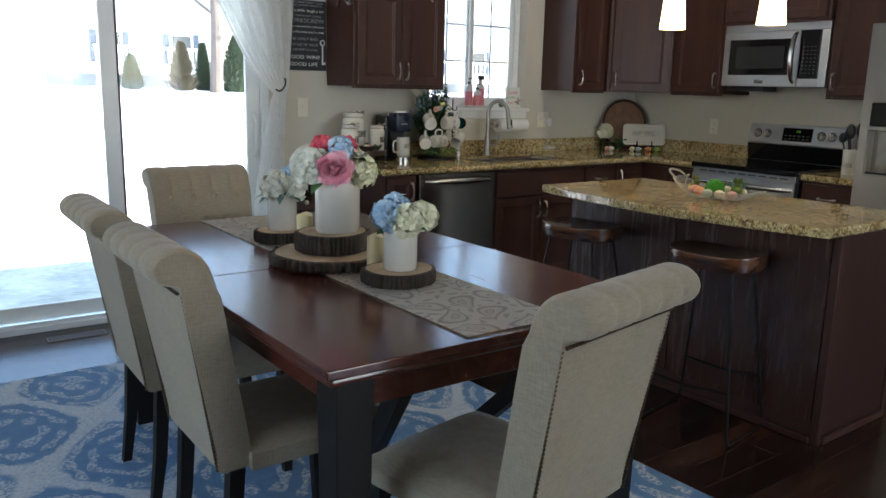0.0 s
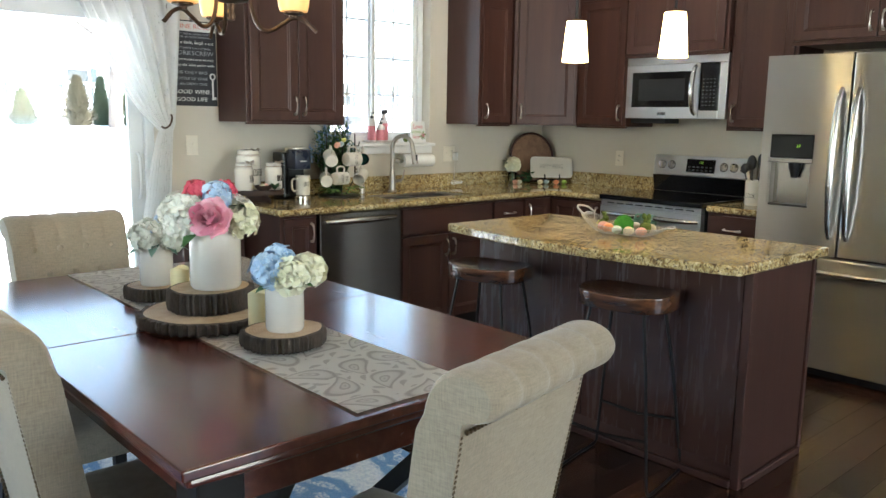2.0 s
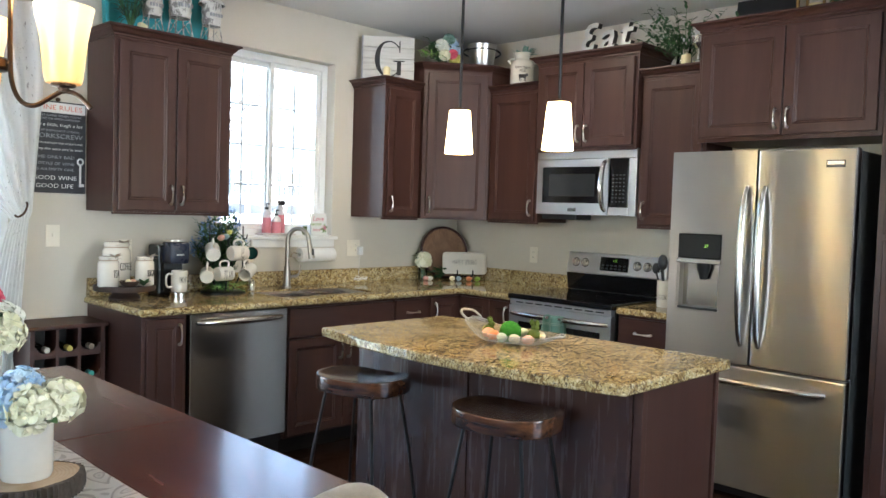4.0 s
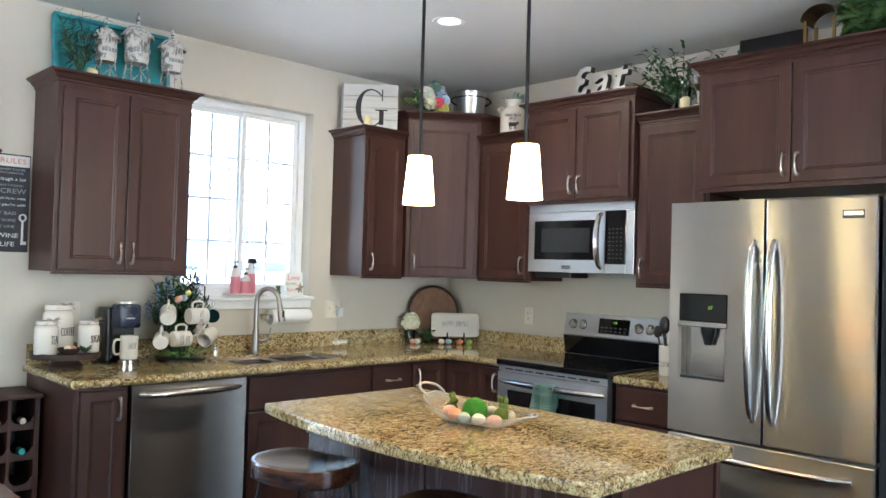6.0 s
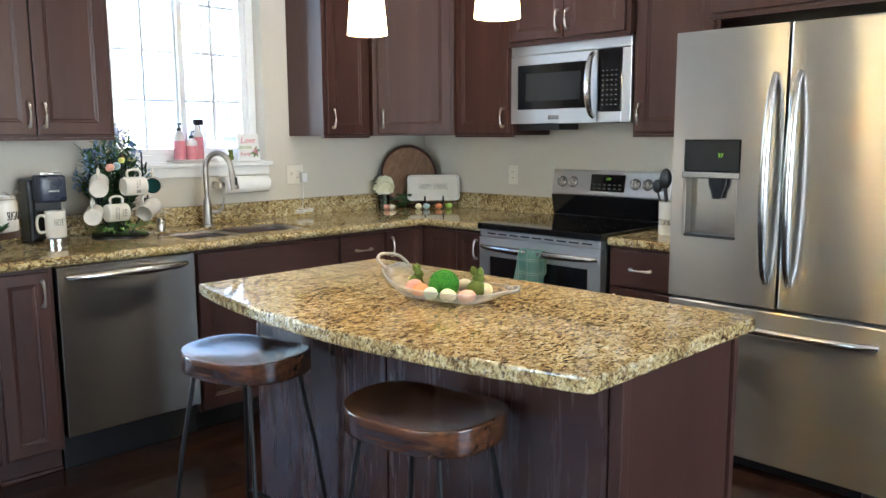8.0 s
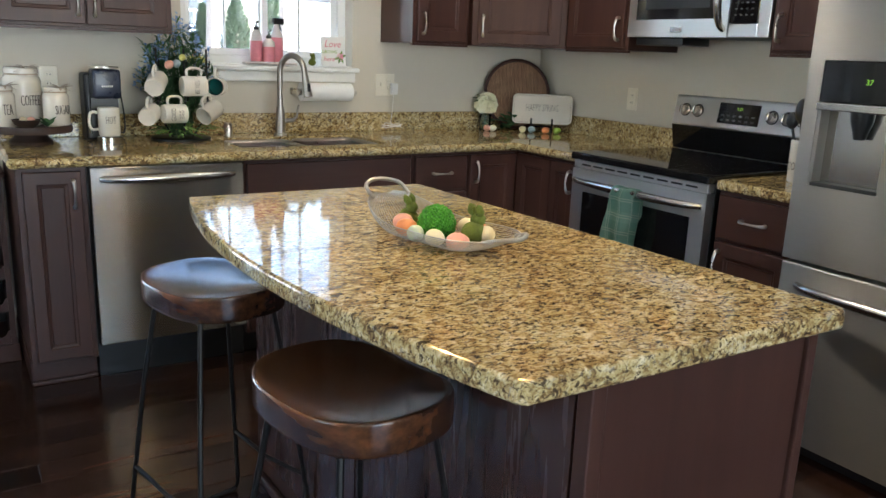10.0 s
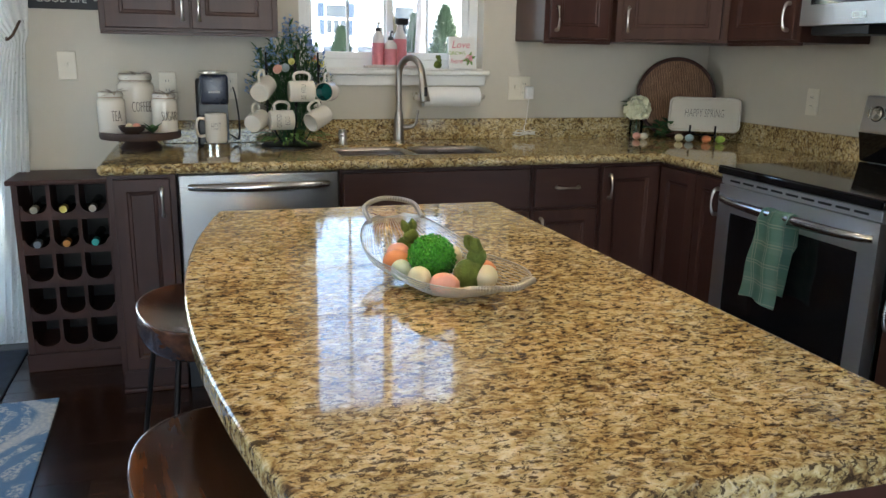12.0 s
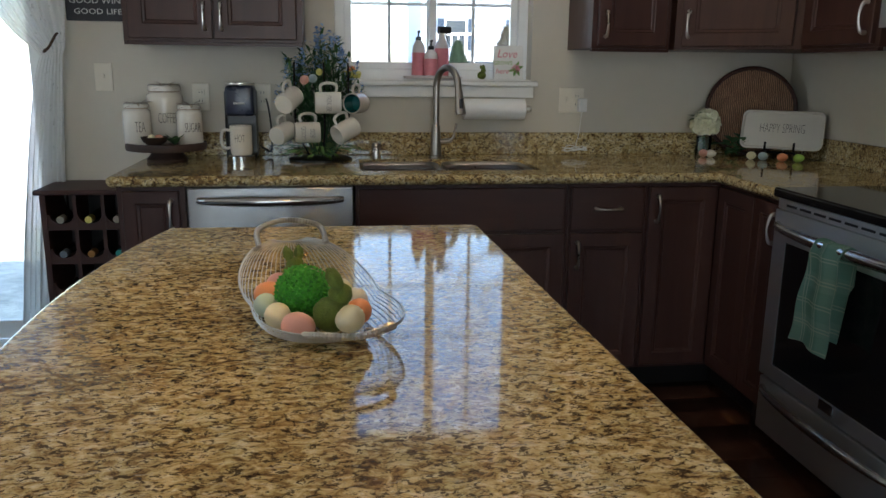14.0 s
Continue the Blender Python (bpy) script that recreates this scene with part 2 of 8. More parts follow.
def tube(pts, r, seg=8, bm=None, closed=False):
    """A round rod along a line; r may be a number or one radius a point."""
    bm = bm or nb()
    pts = [Vector(p) for p in pts]
    n = len(pts)
    rs = r if isinstance(r, (list, tuple)) else [r] * n
    rings = []
    side = None
    for i, p in enumerate(pts):
        if closed:
            d = pts[(i + 1) % n] - pts[i - 1]
        else:
            d = pts[min(i + 1, n - 1)] - pts[max(i - 1, 0)]
        d.normalize()
        if side is None:
            side = d.orthogonal().normalized()
        side = (side - d * side.dot(d))
        if side.length < 1e-6:
            side = d.orthogonal()
        side.normalize()
        up = d.cross(side)
        rings.append([bm.verts.new(p + rs[i] * (math.cos(2 * math.pi * k / seg) * side + math.sin(2 * math.pi * k / seg) * up)) for k in range(seg)])
    pairs = list(zip(rings, rings[1:])) + ([(rings[-1], rings[0])] if closed else [])
    for a, b in pairs:
        for k in range(seg):
            k2 = (k + 1) % seg
            bm.faces.new((a[k], a[k2], b[k2], b[k]))
    if not closed:
        bm.faces.new(rings[0][::-1])
        bm.faces.new(rings[-1])
    return bm


def curve_pts(ctrl, n=24):
    """Smooth line through control points."""
    P = [Vector(c) for c in ctrl]
    P = [2 * P[0] - P[1]] + P + [2 * P[-1] - P[-2]]
    out = []
    segs = len(P) - 3
    for i in range(n + 1):
        u = i / n * segs
        k = min(int(u), segs - 1)
        t = u - k
        a, b, c, d = P[k:k + 4]
        out.append(0.5 * ((2 * b) + (c - a) * t + (2 * a - 5 * b + 4 * c - d) * t * t + (3 * b - a - 3 * c + d) * t ** 3))
    return out


def prism(outline, z0, z1, bev=0.0, seg=3):
    """A flat slab with the given plan outline."""
    bm = nb()
    lo = [bm.verts.new((x, y, z0)) for x, y in outline]
    hi = [bm.verts.new((x, y, z1)) for x, y in outline]
    bm.faces.new(lo[::-1])
    bm.faces.new(hi)
    n = len(lo)
    for k in range(n):
        bm.faces.new((lo[k], lo[(k + 1) % n], hi[(k + 1) % n], hi[k]))
    bmesh.ops.recalc_face_normals(bm, faces=bm.faces)
    if bev:
        es = [e for e in bm.edges if abs(e.verts[0].co.z - e.verts[1].co.z) < 1e-6]
        bmesh.ops.bevel(bm, geom=es, offset=bev, segments=seg, affect="EDGES", profile=0.5)
    return bm


def ball(bm, c, r, seg=14, rings=9, sz=1.0):
    prof = [(r * math.sin(math.pi * i / rings), -r * sz * math.cos(math.pi * i / rings)) for i in range(rings + 1)]
    prof[0], prof[-1] = (0, prof[0][1]), (0, prof[-1][1])
    return lathe(prof, seg, bm, c)


def lettering(name, text, size, m, material, parent, deep=0.0008, align="CENTER", shear=0.0, wide=1.0, thin=0.0):
    """Raised letters in the built-in face, in the local x-z plane, read from -y."""
    cu = bpy.data.curves.new(name, "FONT")
    cu.body, cu.size, cu.align_x, cu.align_y, cu.extrude, cu.shear = text, size, align, "CENTER", deep, shear
    cu.resolution_u = 2
    cu.offset = thin * size
    tmp = new(name + "_tmp", cu)
    me = bpy.data.meshes.new_from_object(tmp.evaluated_get(bpy.context.evaluated_depsgraph_get()))
    bpy.data.objects.remove(tmp)
    me.name = name
    me.materials.clear()
    me.materials.append(material)
    ob = new(name, me)
    ob.parent = parent
    ob.matrix_basis = m @ pose(0, 0, 0, 90, 0, 0) @ Matrix.Diagonal((wide, 1, 1, 1))
    return ob


def structure(name, bm, material, label, category, smooth=False):
    return tagged(part(name, bm, material, None, "", smooth), label, category, "", "structure")


# ---- room ----
NY, EX, WX, SY, CZ = 4.70, 5.58, -2.4, -2.8, 2.73     # inner faces of walls, ceiling height
DX0, DX1, DZ = 0.44, 2.27, 2.05                         # sliding door opening
VX0, VX1, VZ0, VZ1 = 3.43, 4.31, 1.235, 2.42            # kitchen window opening

bm = nb()
T = 0.20
for x0, x1, z0, z1 in ((WX - T, DX0, 0, CZ), (DX0, DX1, DZ, CZ), (DX1, VX0, 0, CZ), (VX0, VX1, 0, VZ0), (VX0, VX1, VZ1, CZ), (VX1, EX + T, 0, CZ)):
    box(bm, x0, NY, z0, x1, NY + T, z1)
structure("wall_north", bm, M_WALL, "painted greige wall with sliding door and window", "wall")
structure("wall_east", boxbm(EX, SY - T, 0, EX + T, NY - 0.001, CZ), M_WALL, "warm greige painted kitchen wall", "wall")
# unseen closing wall; its opening is added to let in fill
bm = nb()
for y0, y1, z0, z1 in ((SY, 0.4, 0, CZ), (0.4, 3.0, 0, 0.5), (0.4, 3.0, 2.25, CZ), (3.0, NY - 0.001, 0, CZ)):
    box(bm, WX - T, y0, z0, WX, y1, z1)
structure("wall_west", bm, M_WALL, "plain greige painted wall, unseen, with an added opening for fill light", "wall")
# unseen wall behind the walk, with another made-up opening for fill
bm = nb()
for x0, x1, z0, z1 in ((WX - T, 1.9, 0, CZ), (1.9, 4.2, 0, 0.5), (1.9, 4.2, 2.25, CZ), (4.2, EX, 0, CZ)):
    box(bm, x0, SY - T, z0, x1, SY - 0.001, z1)
structure("wall_south", bm, M_WALL, "plain greige painted wall, unseen, with an added opening for fill light", "wall")
structure("ceiling", boxbm(WX - 0.6, SY - 0.6, CZ, EX + 0.6, NY + 0.55, CZ + 0.25), M_CEIL, "flat white painted ceiling", "ceiling")


def fill_light(name, x, y, z, turn, w, h, watts):
    """Soft daylight-coloured fill, added at a made-up opening in an unseen wall."""
    L = bpy.data.lights.new(name, "AREA")
    L.shape, L.size, L.size_y, L.energy, L.color = "RECTANGLE", w, h, watts, (0.86, 0.93, 1.0)
    new(name, L).matrix_world = pose(x, y, z, 90, 0, turn)


# area lamps added in the two made-up openings to brighten the room
fill_light("south_window_light", 3.05, SY - 0.04, 1.375, 0, 2.25, 1.7, SOUTH)
fill_light("west_window_light", WX - 0.04, 1.7, 1.375, -90, 2.5, 1.7, WEST)
bm = nb()
for x0, x1 in ((WX, DX0 - 0.02), (DX1 + 0.02, 2.62)):
    box(bm, x0, NY - 0.014, 0, x1, NY - 0.001, 0.11, 0.004)
structure("baseboard", bm, M_TRIM, "white painted baseboard along the wall", "baseboard")


def window_unit(name, label, w, h, cols, rows, m, sashes=2):
    """A white slider window: frame, sashes with a grid, glass; local x across, z up, y outward."""
    th = thing(name, m, label, "window", "", "structure")
    bm = nb()
    f = 0.045
    for a in ((0, 0, 0, w, 0.09, f), (0, 0, h - f, w, 0.09, h), (0, 0, f, f, 0.09, h - f), (w - f, 0, f, w, 0.09, h - f)):
        box(bm, *a, bev=0.004)
    part("window_frame", bm, M_VINYL, th)
    sw = (w - 2 * f) / sashes + 0.012
    for s in range(sashes):
        x0 = f + s * (sw - 0.024)
        y0 = 0.022 + 0.03 * (1 - s)
        sash = nb()
        g = 0.032
        for a in ((x0, y0, f, x0 + sw, y0 + 0.026, f + g), (x0, y0, h - f - g, x0 + sw, y0 + 0.026, h - f), (x0, y0, f + g, x0 + g, y0 + 0.026, h - f - g), (x0 + sw - g, y0, f + g, x0 + sw, y0 + 0.026, h - f - g)):
            box(sash, *a, bev=0.003)
        so = part("sash", sash, M_VINYL, th)
        gx0, gx1, gz0, gz1 = x0 + g, x0 + sw - g, f + g, h - f - g
        part("pane", boxbm(gx0, y0 + 0.010, gz0, gx1, y0 + 0.014, gz1), M_GLASS, so).visible_shadow = False
        for c in range(1, cols):
            xx = gx0 + (gx1 - gx0) * c / cols
            part("muntin", boxbm(xx - 0.007, y0 + 0.0145, gz0, xx + 0.007, y0 + 0.0195, gz1), M_GRILLE, so)
        for c in range(1, rows):
            zz = gz0 + (gz1 - gz0) * c / rows
            part("muntin", boxbm(gx0, y0 + 0.020, zz - 0.007, gx1, y0 + 0.025, zz + 0.007), M_GRILLE, so)
    return th


window_unit("window_1", "white vinyl sliding window with grid muntins", VX1 - VX0, VZ1 - VZ0, 2, 4, pose(VX0, NY + 0.085, VZ0))
sill = thing("window_sill", pose(0, 0, 0), "white painted window sill with apron moulding", "sill", "", "structure")
bm = boxbm(VX0 - 0.05, NY - 0.045, VZ0 - 0.024, VX1 + 0.026, NY - 0.001, VZ0, bev=0.008, seg=3)
box(bm, VX0, NY - 0.001, VZ0 - 0.0, VX1, NY + 0.085, VZ0 + 0.006)
part("stool", bm, M_TRIM, sill)
bm = boxbm(VX0 - 0.035, NY - 0.020, VZ0 - 0.075, VX1 + 0.012, NY - 0.001, VZ0 - 0.024, bev=0.006)
part("apron", bm, M_TRIM, sill)

door = thing("door_1", pose(DX0, NY + 0.07, 0), "white vinyl sliding glass patio door, closed", "sliding door", "", "structure")
W = DX1 - DX0
bm = nb()
for a in ((0, 0, 0, W, 0.12, 0.035), (0, 0, DZ - 0.05, W, 0.12, DZ), (0, 0, 0.035, 0.05, 0.12, DZ - 0.05), (W - 0.05, 0, 0.035, W, 0.12, DZ - 0.05)):
    box(bm, *a, bev=0.005)
box(bm, 0.05, 0.02, 0.035, W - 0.05, 0.028, 0.055)
part("door_frame", bm, M_VINYL, door)
for x0, x1, y0 in ((0.05, W / 2 + 0.05, 0.065), (W / 2 - 0.05, W - 0.05, 0.03)):
    bm = nb()
    g = 0.085
    for a in ((x0, y0, 0.055, x1, y0 + 0.032, 0.055 + g), (x0, y0, DZ - 0.05 - g, x1, y0 + 0.032, DZ - 0.05), (x0, y0, 0.055 + g, x0 + g, y0 + 0.032, DZ - 0.05 - g), (x1 - g, y0, 0.055 + g, x1, y0 + 0.032, DZ - 0.05 - g)):
        box(bm, *a, bev=0.006)
    panel = part("door_panel", bm, M_VINYL, door)
    part("pane", boxbm(x0 + g, y0 + 0.013, 0.055 + g, x1 - g, y0 + 0.018, DZ - 0.05 - g), M_GLASS, panel).visible_shadow = False
    part("weather_strip", boxbm((x0 + g + 0.001) if x0 > 0.1 else (x1 - g - 0.009), y0 - 0.003, 0.06, (x0 + g + 0.009) if x0 > 0.1 else (x1 - g - 0.001), y0 + 0.012, DZ - 0.055), M_DARKGREY, panel)
    if x0 > 0.1:
        part("door_handle", tube(curve_pts([(x1 - 0.04, y0 - 0.002, 0.93), (x1 - 0.04, y0 - 0.035, 0.97), (x1 - 0.04, y0 - 0.04, 1.06), (x1 - 0.04, y0 - 0.035, 1.15), (x1 - 0.04, y0 - 0.002, 1.19)], 16), 0.009), M_VINYL, panel)


# ---- kitchen cabinets ----
def pull(parent, x, z, vertical=True, size=0.1):
    h = size / 2
    c = [(-h, 0, 0), (-h * 0.95, -0.018, 0), (-h * 0.5, -0.028, 0), (0, -0.031, 0), (h * 0.5, -0.028, 0), (h * 0.95, -0.018, 0), (h, 0, 0)]
    pts = [Vector((x, p[1] - 0.021, z + p[0])) if vertical else Vector((x + p[0], p[1] - 0.021, z)) for p in c]
    n = 18
    rr = [0.0062 - 0.0022 * math.cos(2 * math.pi * i / n) * -1 for i in range(n + 1)]
    return part("handle", tube(curve_pts(pts, n), rr, 8), M_NICKEL, parent, "brushed nickel bow handle", True)


def shaker(w, h, t=0.02, rail=0.052, sunk=0.009, flat=False):
    """A frame-and-panel front in local x (0..w), z (0..h); the front face at y=-t."""
    bm = nb()
    e = 0.003
    loops = [(0, 0), (0, -t + e), (e, -t)]
    if not flat and min(w, h) > 2.6 * rail:
        loops += [(rail, -t), (rail + 0.004, -t + 0.004), (rail + 0.012, -t + 0.005), (rail + 0.016, -t + sunk)]
    prev = None
    for d, y in loops:
        cur = [bm.verts.new(v) for v in ((d, y, d), (w - d, y, d), (w - d, y, h - d), (d, y, h - d))]
        if prev:
            for k in range(4):
                bm.faces.new((prev[k], prev[(k + 1) % 4], cur[(k + 1) % 4], cur[k]))
        else:
            bm.faces.new(cur[::-1])
        prev = cur
    bm.faces.new(prev)
    return bm


def front(th, x, z, w, h, handle=None, name="door", flat=False, rail=0.052):
    d = part(name, shaker(w, h, rail=rail, flat=flat), M_CAB if h > w * 0.6 else M_CABH, th, m=pose(x, 0, z))
    if handle == "H":
        pull(d, w / 2, h / 2, False)
    elif handle:
        hx = w - 0.028 if "r" in handle else 0.028
        hz = h - 0.085 if "t" in handle else 0.085
        pull(d, hx, hz, True)
    return d


def crown_mould(th, w, d, h, left=True, right=True, up=0.055, out=0.045):
    """Stepped crown round the front and the open sides of a cabinet's top."""
    prof = [(0.0, 0.0), (0.006, 0.004), (0.006, 0.014), (0.018, 0.022), (0.026, 0.036), (out - 0.004, up - 0.012), (out, up - 0.010), (out, up), (-0.02, up)]
    bm = nb()
    rows = []
    for o, z in prof:
        lx, rx = (-o if left else 0.0), (w + o if right else w)
        rows.append([bm.verts.new(v) for v in ((lx, d, h + z), (lx, -o, h + z), (rx, -o, h + z), (rx, d, h + z))])
    for a, b in zip(rows, rows[1:]):
        for k in range(3):
            bm.faces.new((a[k], a[k + 1], b[k + 1], b[k]))
    bm.faces.new(rows[-1])
    bm.faces.new(rows[0][::-1])
    part("crown", bm, M_CABH, th)




def upper(name, m, w, h, d, doors, label, crown=(True, True), mould=True):
    """A wall cabinet; local x across, front at y=0, back at y=d."""
    th = thing(name, m, label, "cabinet")
    bm = boxbm(0, 0.0, 0, w, d, h, bev=0.0015, seg=1)
    part("body", bm, M_CAB, th)
    part("bottom_rail", boxbm(0.002, -0.002, -0.012, w - 0.002, 0.018, -0.0005), M_CABH, th)
    n = len(doors)
    edge, gap = 0.022, 0.006
    dw = (w - 2 * edge - gap * (n - 1)) / n
    for i, hd in enumerate(doors):
        front(th, edge + i * (dw + gap), 0.012, dw, h - 0.03, hd)
    if mould:
        crown_mould(th, w, d, h, *crown)
    return th


UD = 0.34
FY = NY - UD - 0.002     # front of the north wall cabinets
FXE = EX - UD - 0.02     # front of the east wall cabinets
UZ = 1.375
EAST = lambda x, y, z: pose(x, y, z, 0, 0, -90)
upper("wall_cabinet", pose(2.635, FY, UZ), 0.67, 0.90, UD, ["rb", "lb"], "dark cherry two-door wall cabinet near the window with crown moulding")
upper("wall_cabinet", pose(4.475, FY, UZ), 0.335, 0.90, UD, ["lb"], "dark cherry single-door wall cabinet beside the window", (True, False))

# tall corner cabinet with an angled front
corner = thing("corner_wall_cabinet", pose(0, 0, 0), "taller cherry diagonal corner wall cabinet with crown moulding", "cabinet")
cA, cB = (4.835, FY + 0.0), (FXE, 4.06)
ch = 1.05
outl = [cA, cB, (EX - 0.003, cB[1]), (EX - 0.003, NY - 0.003), (cA[0], NY - 0.003)]
bm = prism(outl, UZ, UZ + ch)
part("body", bm, M_CAB, corner)
dv = Vector((cB[0] - cA[0], cB[1] - cA[1], 0))
dl, da = dv.length, math.degrees(math.atan2(dv.y, dv.x))
cf = part("face_frame", boxbm(0, -0.004, 0, dl, 0.0, ch), M_CAB, corner, m=pose(cA[0], cA[1], UZ, 0, 0, da))
d = part("door", shaker(dl - 0.06, ch - 0.03), M_CAB, cf, m=pose(0.03, -0.005, 0.012))
pull(cf, 0.058, 0.10, True)
bm = nb()
rows = []
for o, z in [(0.0, 0.0), (0.006, 0.014), (0.018, 0.022), (0.041, 0.043), (0.045, 0.055), (-0.02, 0.055)]:
    nx, ny = math.sin(radians(da)), -math.cos(radians(da))
    pts = [(cA[0] - o, NY - 0.003), (cA[0] - o, cA[1] - o * 0.4), (cA[0] + nx * o, cA[1] + ny * o), (cB[0] + nx * o, cB[1] + ny * o), (cB[0] + o * 0.0, cB[1] - o), (EX - 0.003, cB[1] - o)]
    rows.append([bm.verts.new((x, y, UZ + ch + z)) for x, y in pts])
for a, b in zip(rows, rows[1:]):
    for k in range(5):
        bm.faces.new((a[k], a[k + 1], b[k + 1], b[k]))
bm.faces.new(rows[-1])
part("crown", bm, M_CABH, corner)

upper("wall_cabinet", EAST(FXE, 4.055, UZ), 0.445, 0.90, UD, ["rb"], "dark cherry single-door wall cabinet between corner and microwave", (False, False))
upper("over_range_cabinet", EAST(FXE - 0.045, 3.607, 1.858), 0.765, 0.565, UD + 0.045, ["rb", "lb"], "raised cherry two-door cabinet above the microwave", (True, True))
upper("wall_cabinet", EAST(FXE, 2.84, UZ), 0.43, 0.90, UD, ["lb"], "dark cherry single-door wall cabinet beside the fridge", (False, False))
upper("fridge_cabinet", EAST(5.04, 2.382, 1.865), 0.935, 0.585, EX - 5.04 - 0.003, ["rb", "lb"], "deep cherry two-door cabinet above the refrigerator", (True, False))


def base(name, m, w, d, fronts, label, h=0.865, toe=True, foot=False):
    """A floor cabinet: list of (kind, height from the top, handle) or columns of doors."""
    th = thing(name, m, label, "cabinet")
    part("body", boxbm(0, 0, 0.10, w, d, h, bev=0.001, seg=1), M_CAB, th)
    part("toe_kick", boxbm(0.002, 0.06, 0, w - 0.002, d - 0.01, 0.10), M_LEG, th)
    for kind, x, z, fw, fh, hd in fronts:
        front(th, x, z, fw, fh, hd, kind, flat=(kind == "drawer_front" and fh < 0.2), rail=0.045 if fw < 0.24 else 0.052)
    return th


BY = 4.035      # face of the north base cabinets
BX = 4.93       # face of the east base cabinets
bd = NY - BY - 0.003
base("base_cabinet", pose(2.648, BY, 0), 0.236, bd, [("door", 0.02, 0.115, 0.196, 0.735, "rt")], "narrow dark cherry base cabinet at the counter's end")
end = [o for o in bpy.data.objects if o.name == "base_cabinet"][0]
part("base_trim", boxbm(0.0, 0.048, 0.0, 0.236, 0.0595, 0.0995, bev=0.002), M_CABH, end)
part("side_skirt", boxbm(-0.004, 0.060, 0.0, 0.0015, bd, 0.0995, bev=0.001), M_CABH, end)
part("shoe_mould", boxbm(-0.004, 0.034, 0.0, 0.236, 0.0475, 0.018, bev=0.005), M_CABH, end)
base("sink_cabinet", pose(3.492, BY, 0), 0.812, bd, [("drawer_front", 0.012, 0.685, 0.788, 0.165, None), ("door", 0.012, 0.115, 0.39, 0.555, "rt"), ("door", 0.41, 0.115, 0.39, 0.555, "lt")], "dark cherry sink base cabinet with two doors")
base("base_cabinet", pose(4.306, BY, 0), 0.316, bd, [("drawer_front", 0.012, 0.685, 0.292, 0.165, "H"), ("door", 0.012, 0.115, 0.292, 0.555, "lt")], "dark cherry base cabinet with a drawer over a door")
cs = thing("corner_base_cabinet", pose(0, 0, 0), "dark cherry corner base cabinet with two folding doors", "cabinet")
bm = prism([(4.624, BY), (BX, BY), (BX, 3.755), (EX - 0.003, 3.755), (EX - 0.003, NY - 0.003), (4.624, NY - 0.003)], 0.10, 0.865)
part("body", bm, M_CAB, cs)
bm = prism([(4.624, BY + 0.06), (BX + 0.06, BY + 0.06), (BX + 0.06, 3.757), (EX - 0.003, 3.757), (EX - 0.003, NY - 0.003), (4.624, NY - 0.003)], 0, 0.10)
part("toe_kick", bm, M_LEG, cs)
dd = part("door", shaker(0.278, 0.735), M_CAB, cs, m=pose(4.632, BY, 0.115))
pull(dd, 0.03, 0.65, True)
part("door", shaker(0.262, 0.735), M_CAB, cs, m=EAST(BX, BY - 0.024, 0.115))
base("base_cabinet", EAST(BX, 3.752, 0), 0.195, EX - BX - 0.003, [("door", 0.008, 0.115, 0.18, 0.735, "rt")], "narrow dark cherry base cabinet beside the range")
base("base_cabinet", EAST(BX, 2.762, 0), 0.352, EX - BX - 0.003, [("drawer_front", 0.012, 0.685, 0.328, 0.165, "H"), ("door", 0.012, 0.115, 0.328, 0.555, "lt")], "dark cherry base cabinet with a drawer beside the range")

# tall pantry and filler beside the refrigerator
pan = thing("pantry_cabinet", EAST(4.97, 1.425, 0), "tall dark cherry pantry cabinet beside the refrigerator", "cabinet")
part("body", boxbm(0, 0, 0.1, 0.9, EX - 4.973, 2.45), M_CAB, pan)
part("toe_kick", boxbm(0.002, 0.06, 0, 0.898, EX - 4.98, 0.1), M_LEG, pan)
for x in (0.03, 0.455):
    front(pan, x, 0.12, 0.415, 1.24, None)
    front(pan, x, 1.385, 0.415, 1.04, None)
crown_mould(pan, 0.9, EX - 4.973, 2.45, False, True)

# ---- counters ----
CT0, CT = 0.867, 0.905
# sink cut-out
SX0, SX1, SYA, SYB = 3.52, 4.22, 4.12, 4.50
counter = thing("worktop", pose(0, 0, 0), "speckled brown granite worktop along two walls with backsplash", "worktop")
bm = nb()
for a in ((2.640, BY - 0.028, SX0, NY - 0.003), (SX1, BY - 0.028, BX - 0.028, NY - 0.003), (SX0, BY - 0.028, SX1, SYA), (SX0, SYB, SX1, NY - 0.003), (BX - 0.028, 3.549, EX - 0.003, NY - 0.003)):
    box(bm, a[0], a[1], CT0, a[2], a[3], CT)
bmesh.ops.remove_doubles(bm, verts=bm.verts, dist=0.0005)
part("slab", bm, M_GRANITE, counter)
bm = tube([(2.640, BY - 0.028, (CT0 + CT) / 2), (BX - 0.028, BY - 0.028, (CT0 + CT) / 2)], 0.0195, 12)
part("front_edge", bm, M_GRANITE, counter)
part("front_edge", tube([(2.6405, BY - 0.028, (CT0 + CT) / 2), (2.6405, NY - 0.02, (CT0 + CT) / 2)], 0.0193, 12), M_GRANITE, counter)
part("front_edge", tube([(BX - 0.028, BY - 0.028, (CT0 + CT) / 2), (BX - 0.028, 3.549, (CT0 + CT) / 2)], 0.0195, 12), M_GRANITE, counter)
part("backsplash", boxbm(2.640, NY - 0.022, CT, EX - 0.003, NY - 0.002, CT + 0.10, bev=0.003), M_GRANITE, counter)
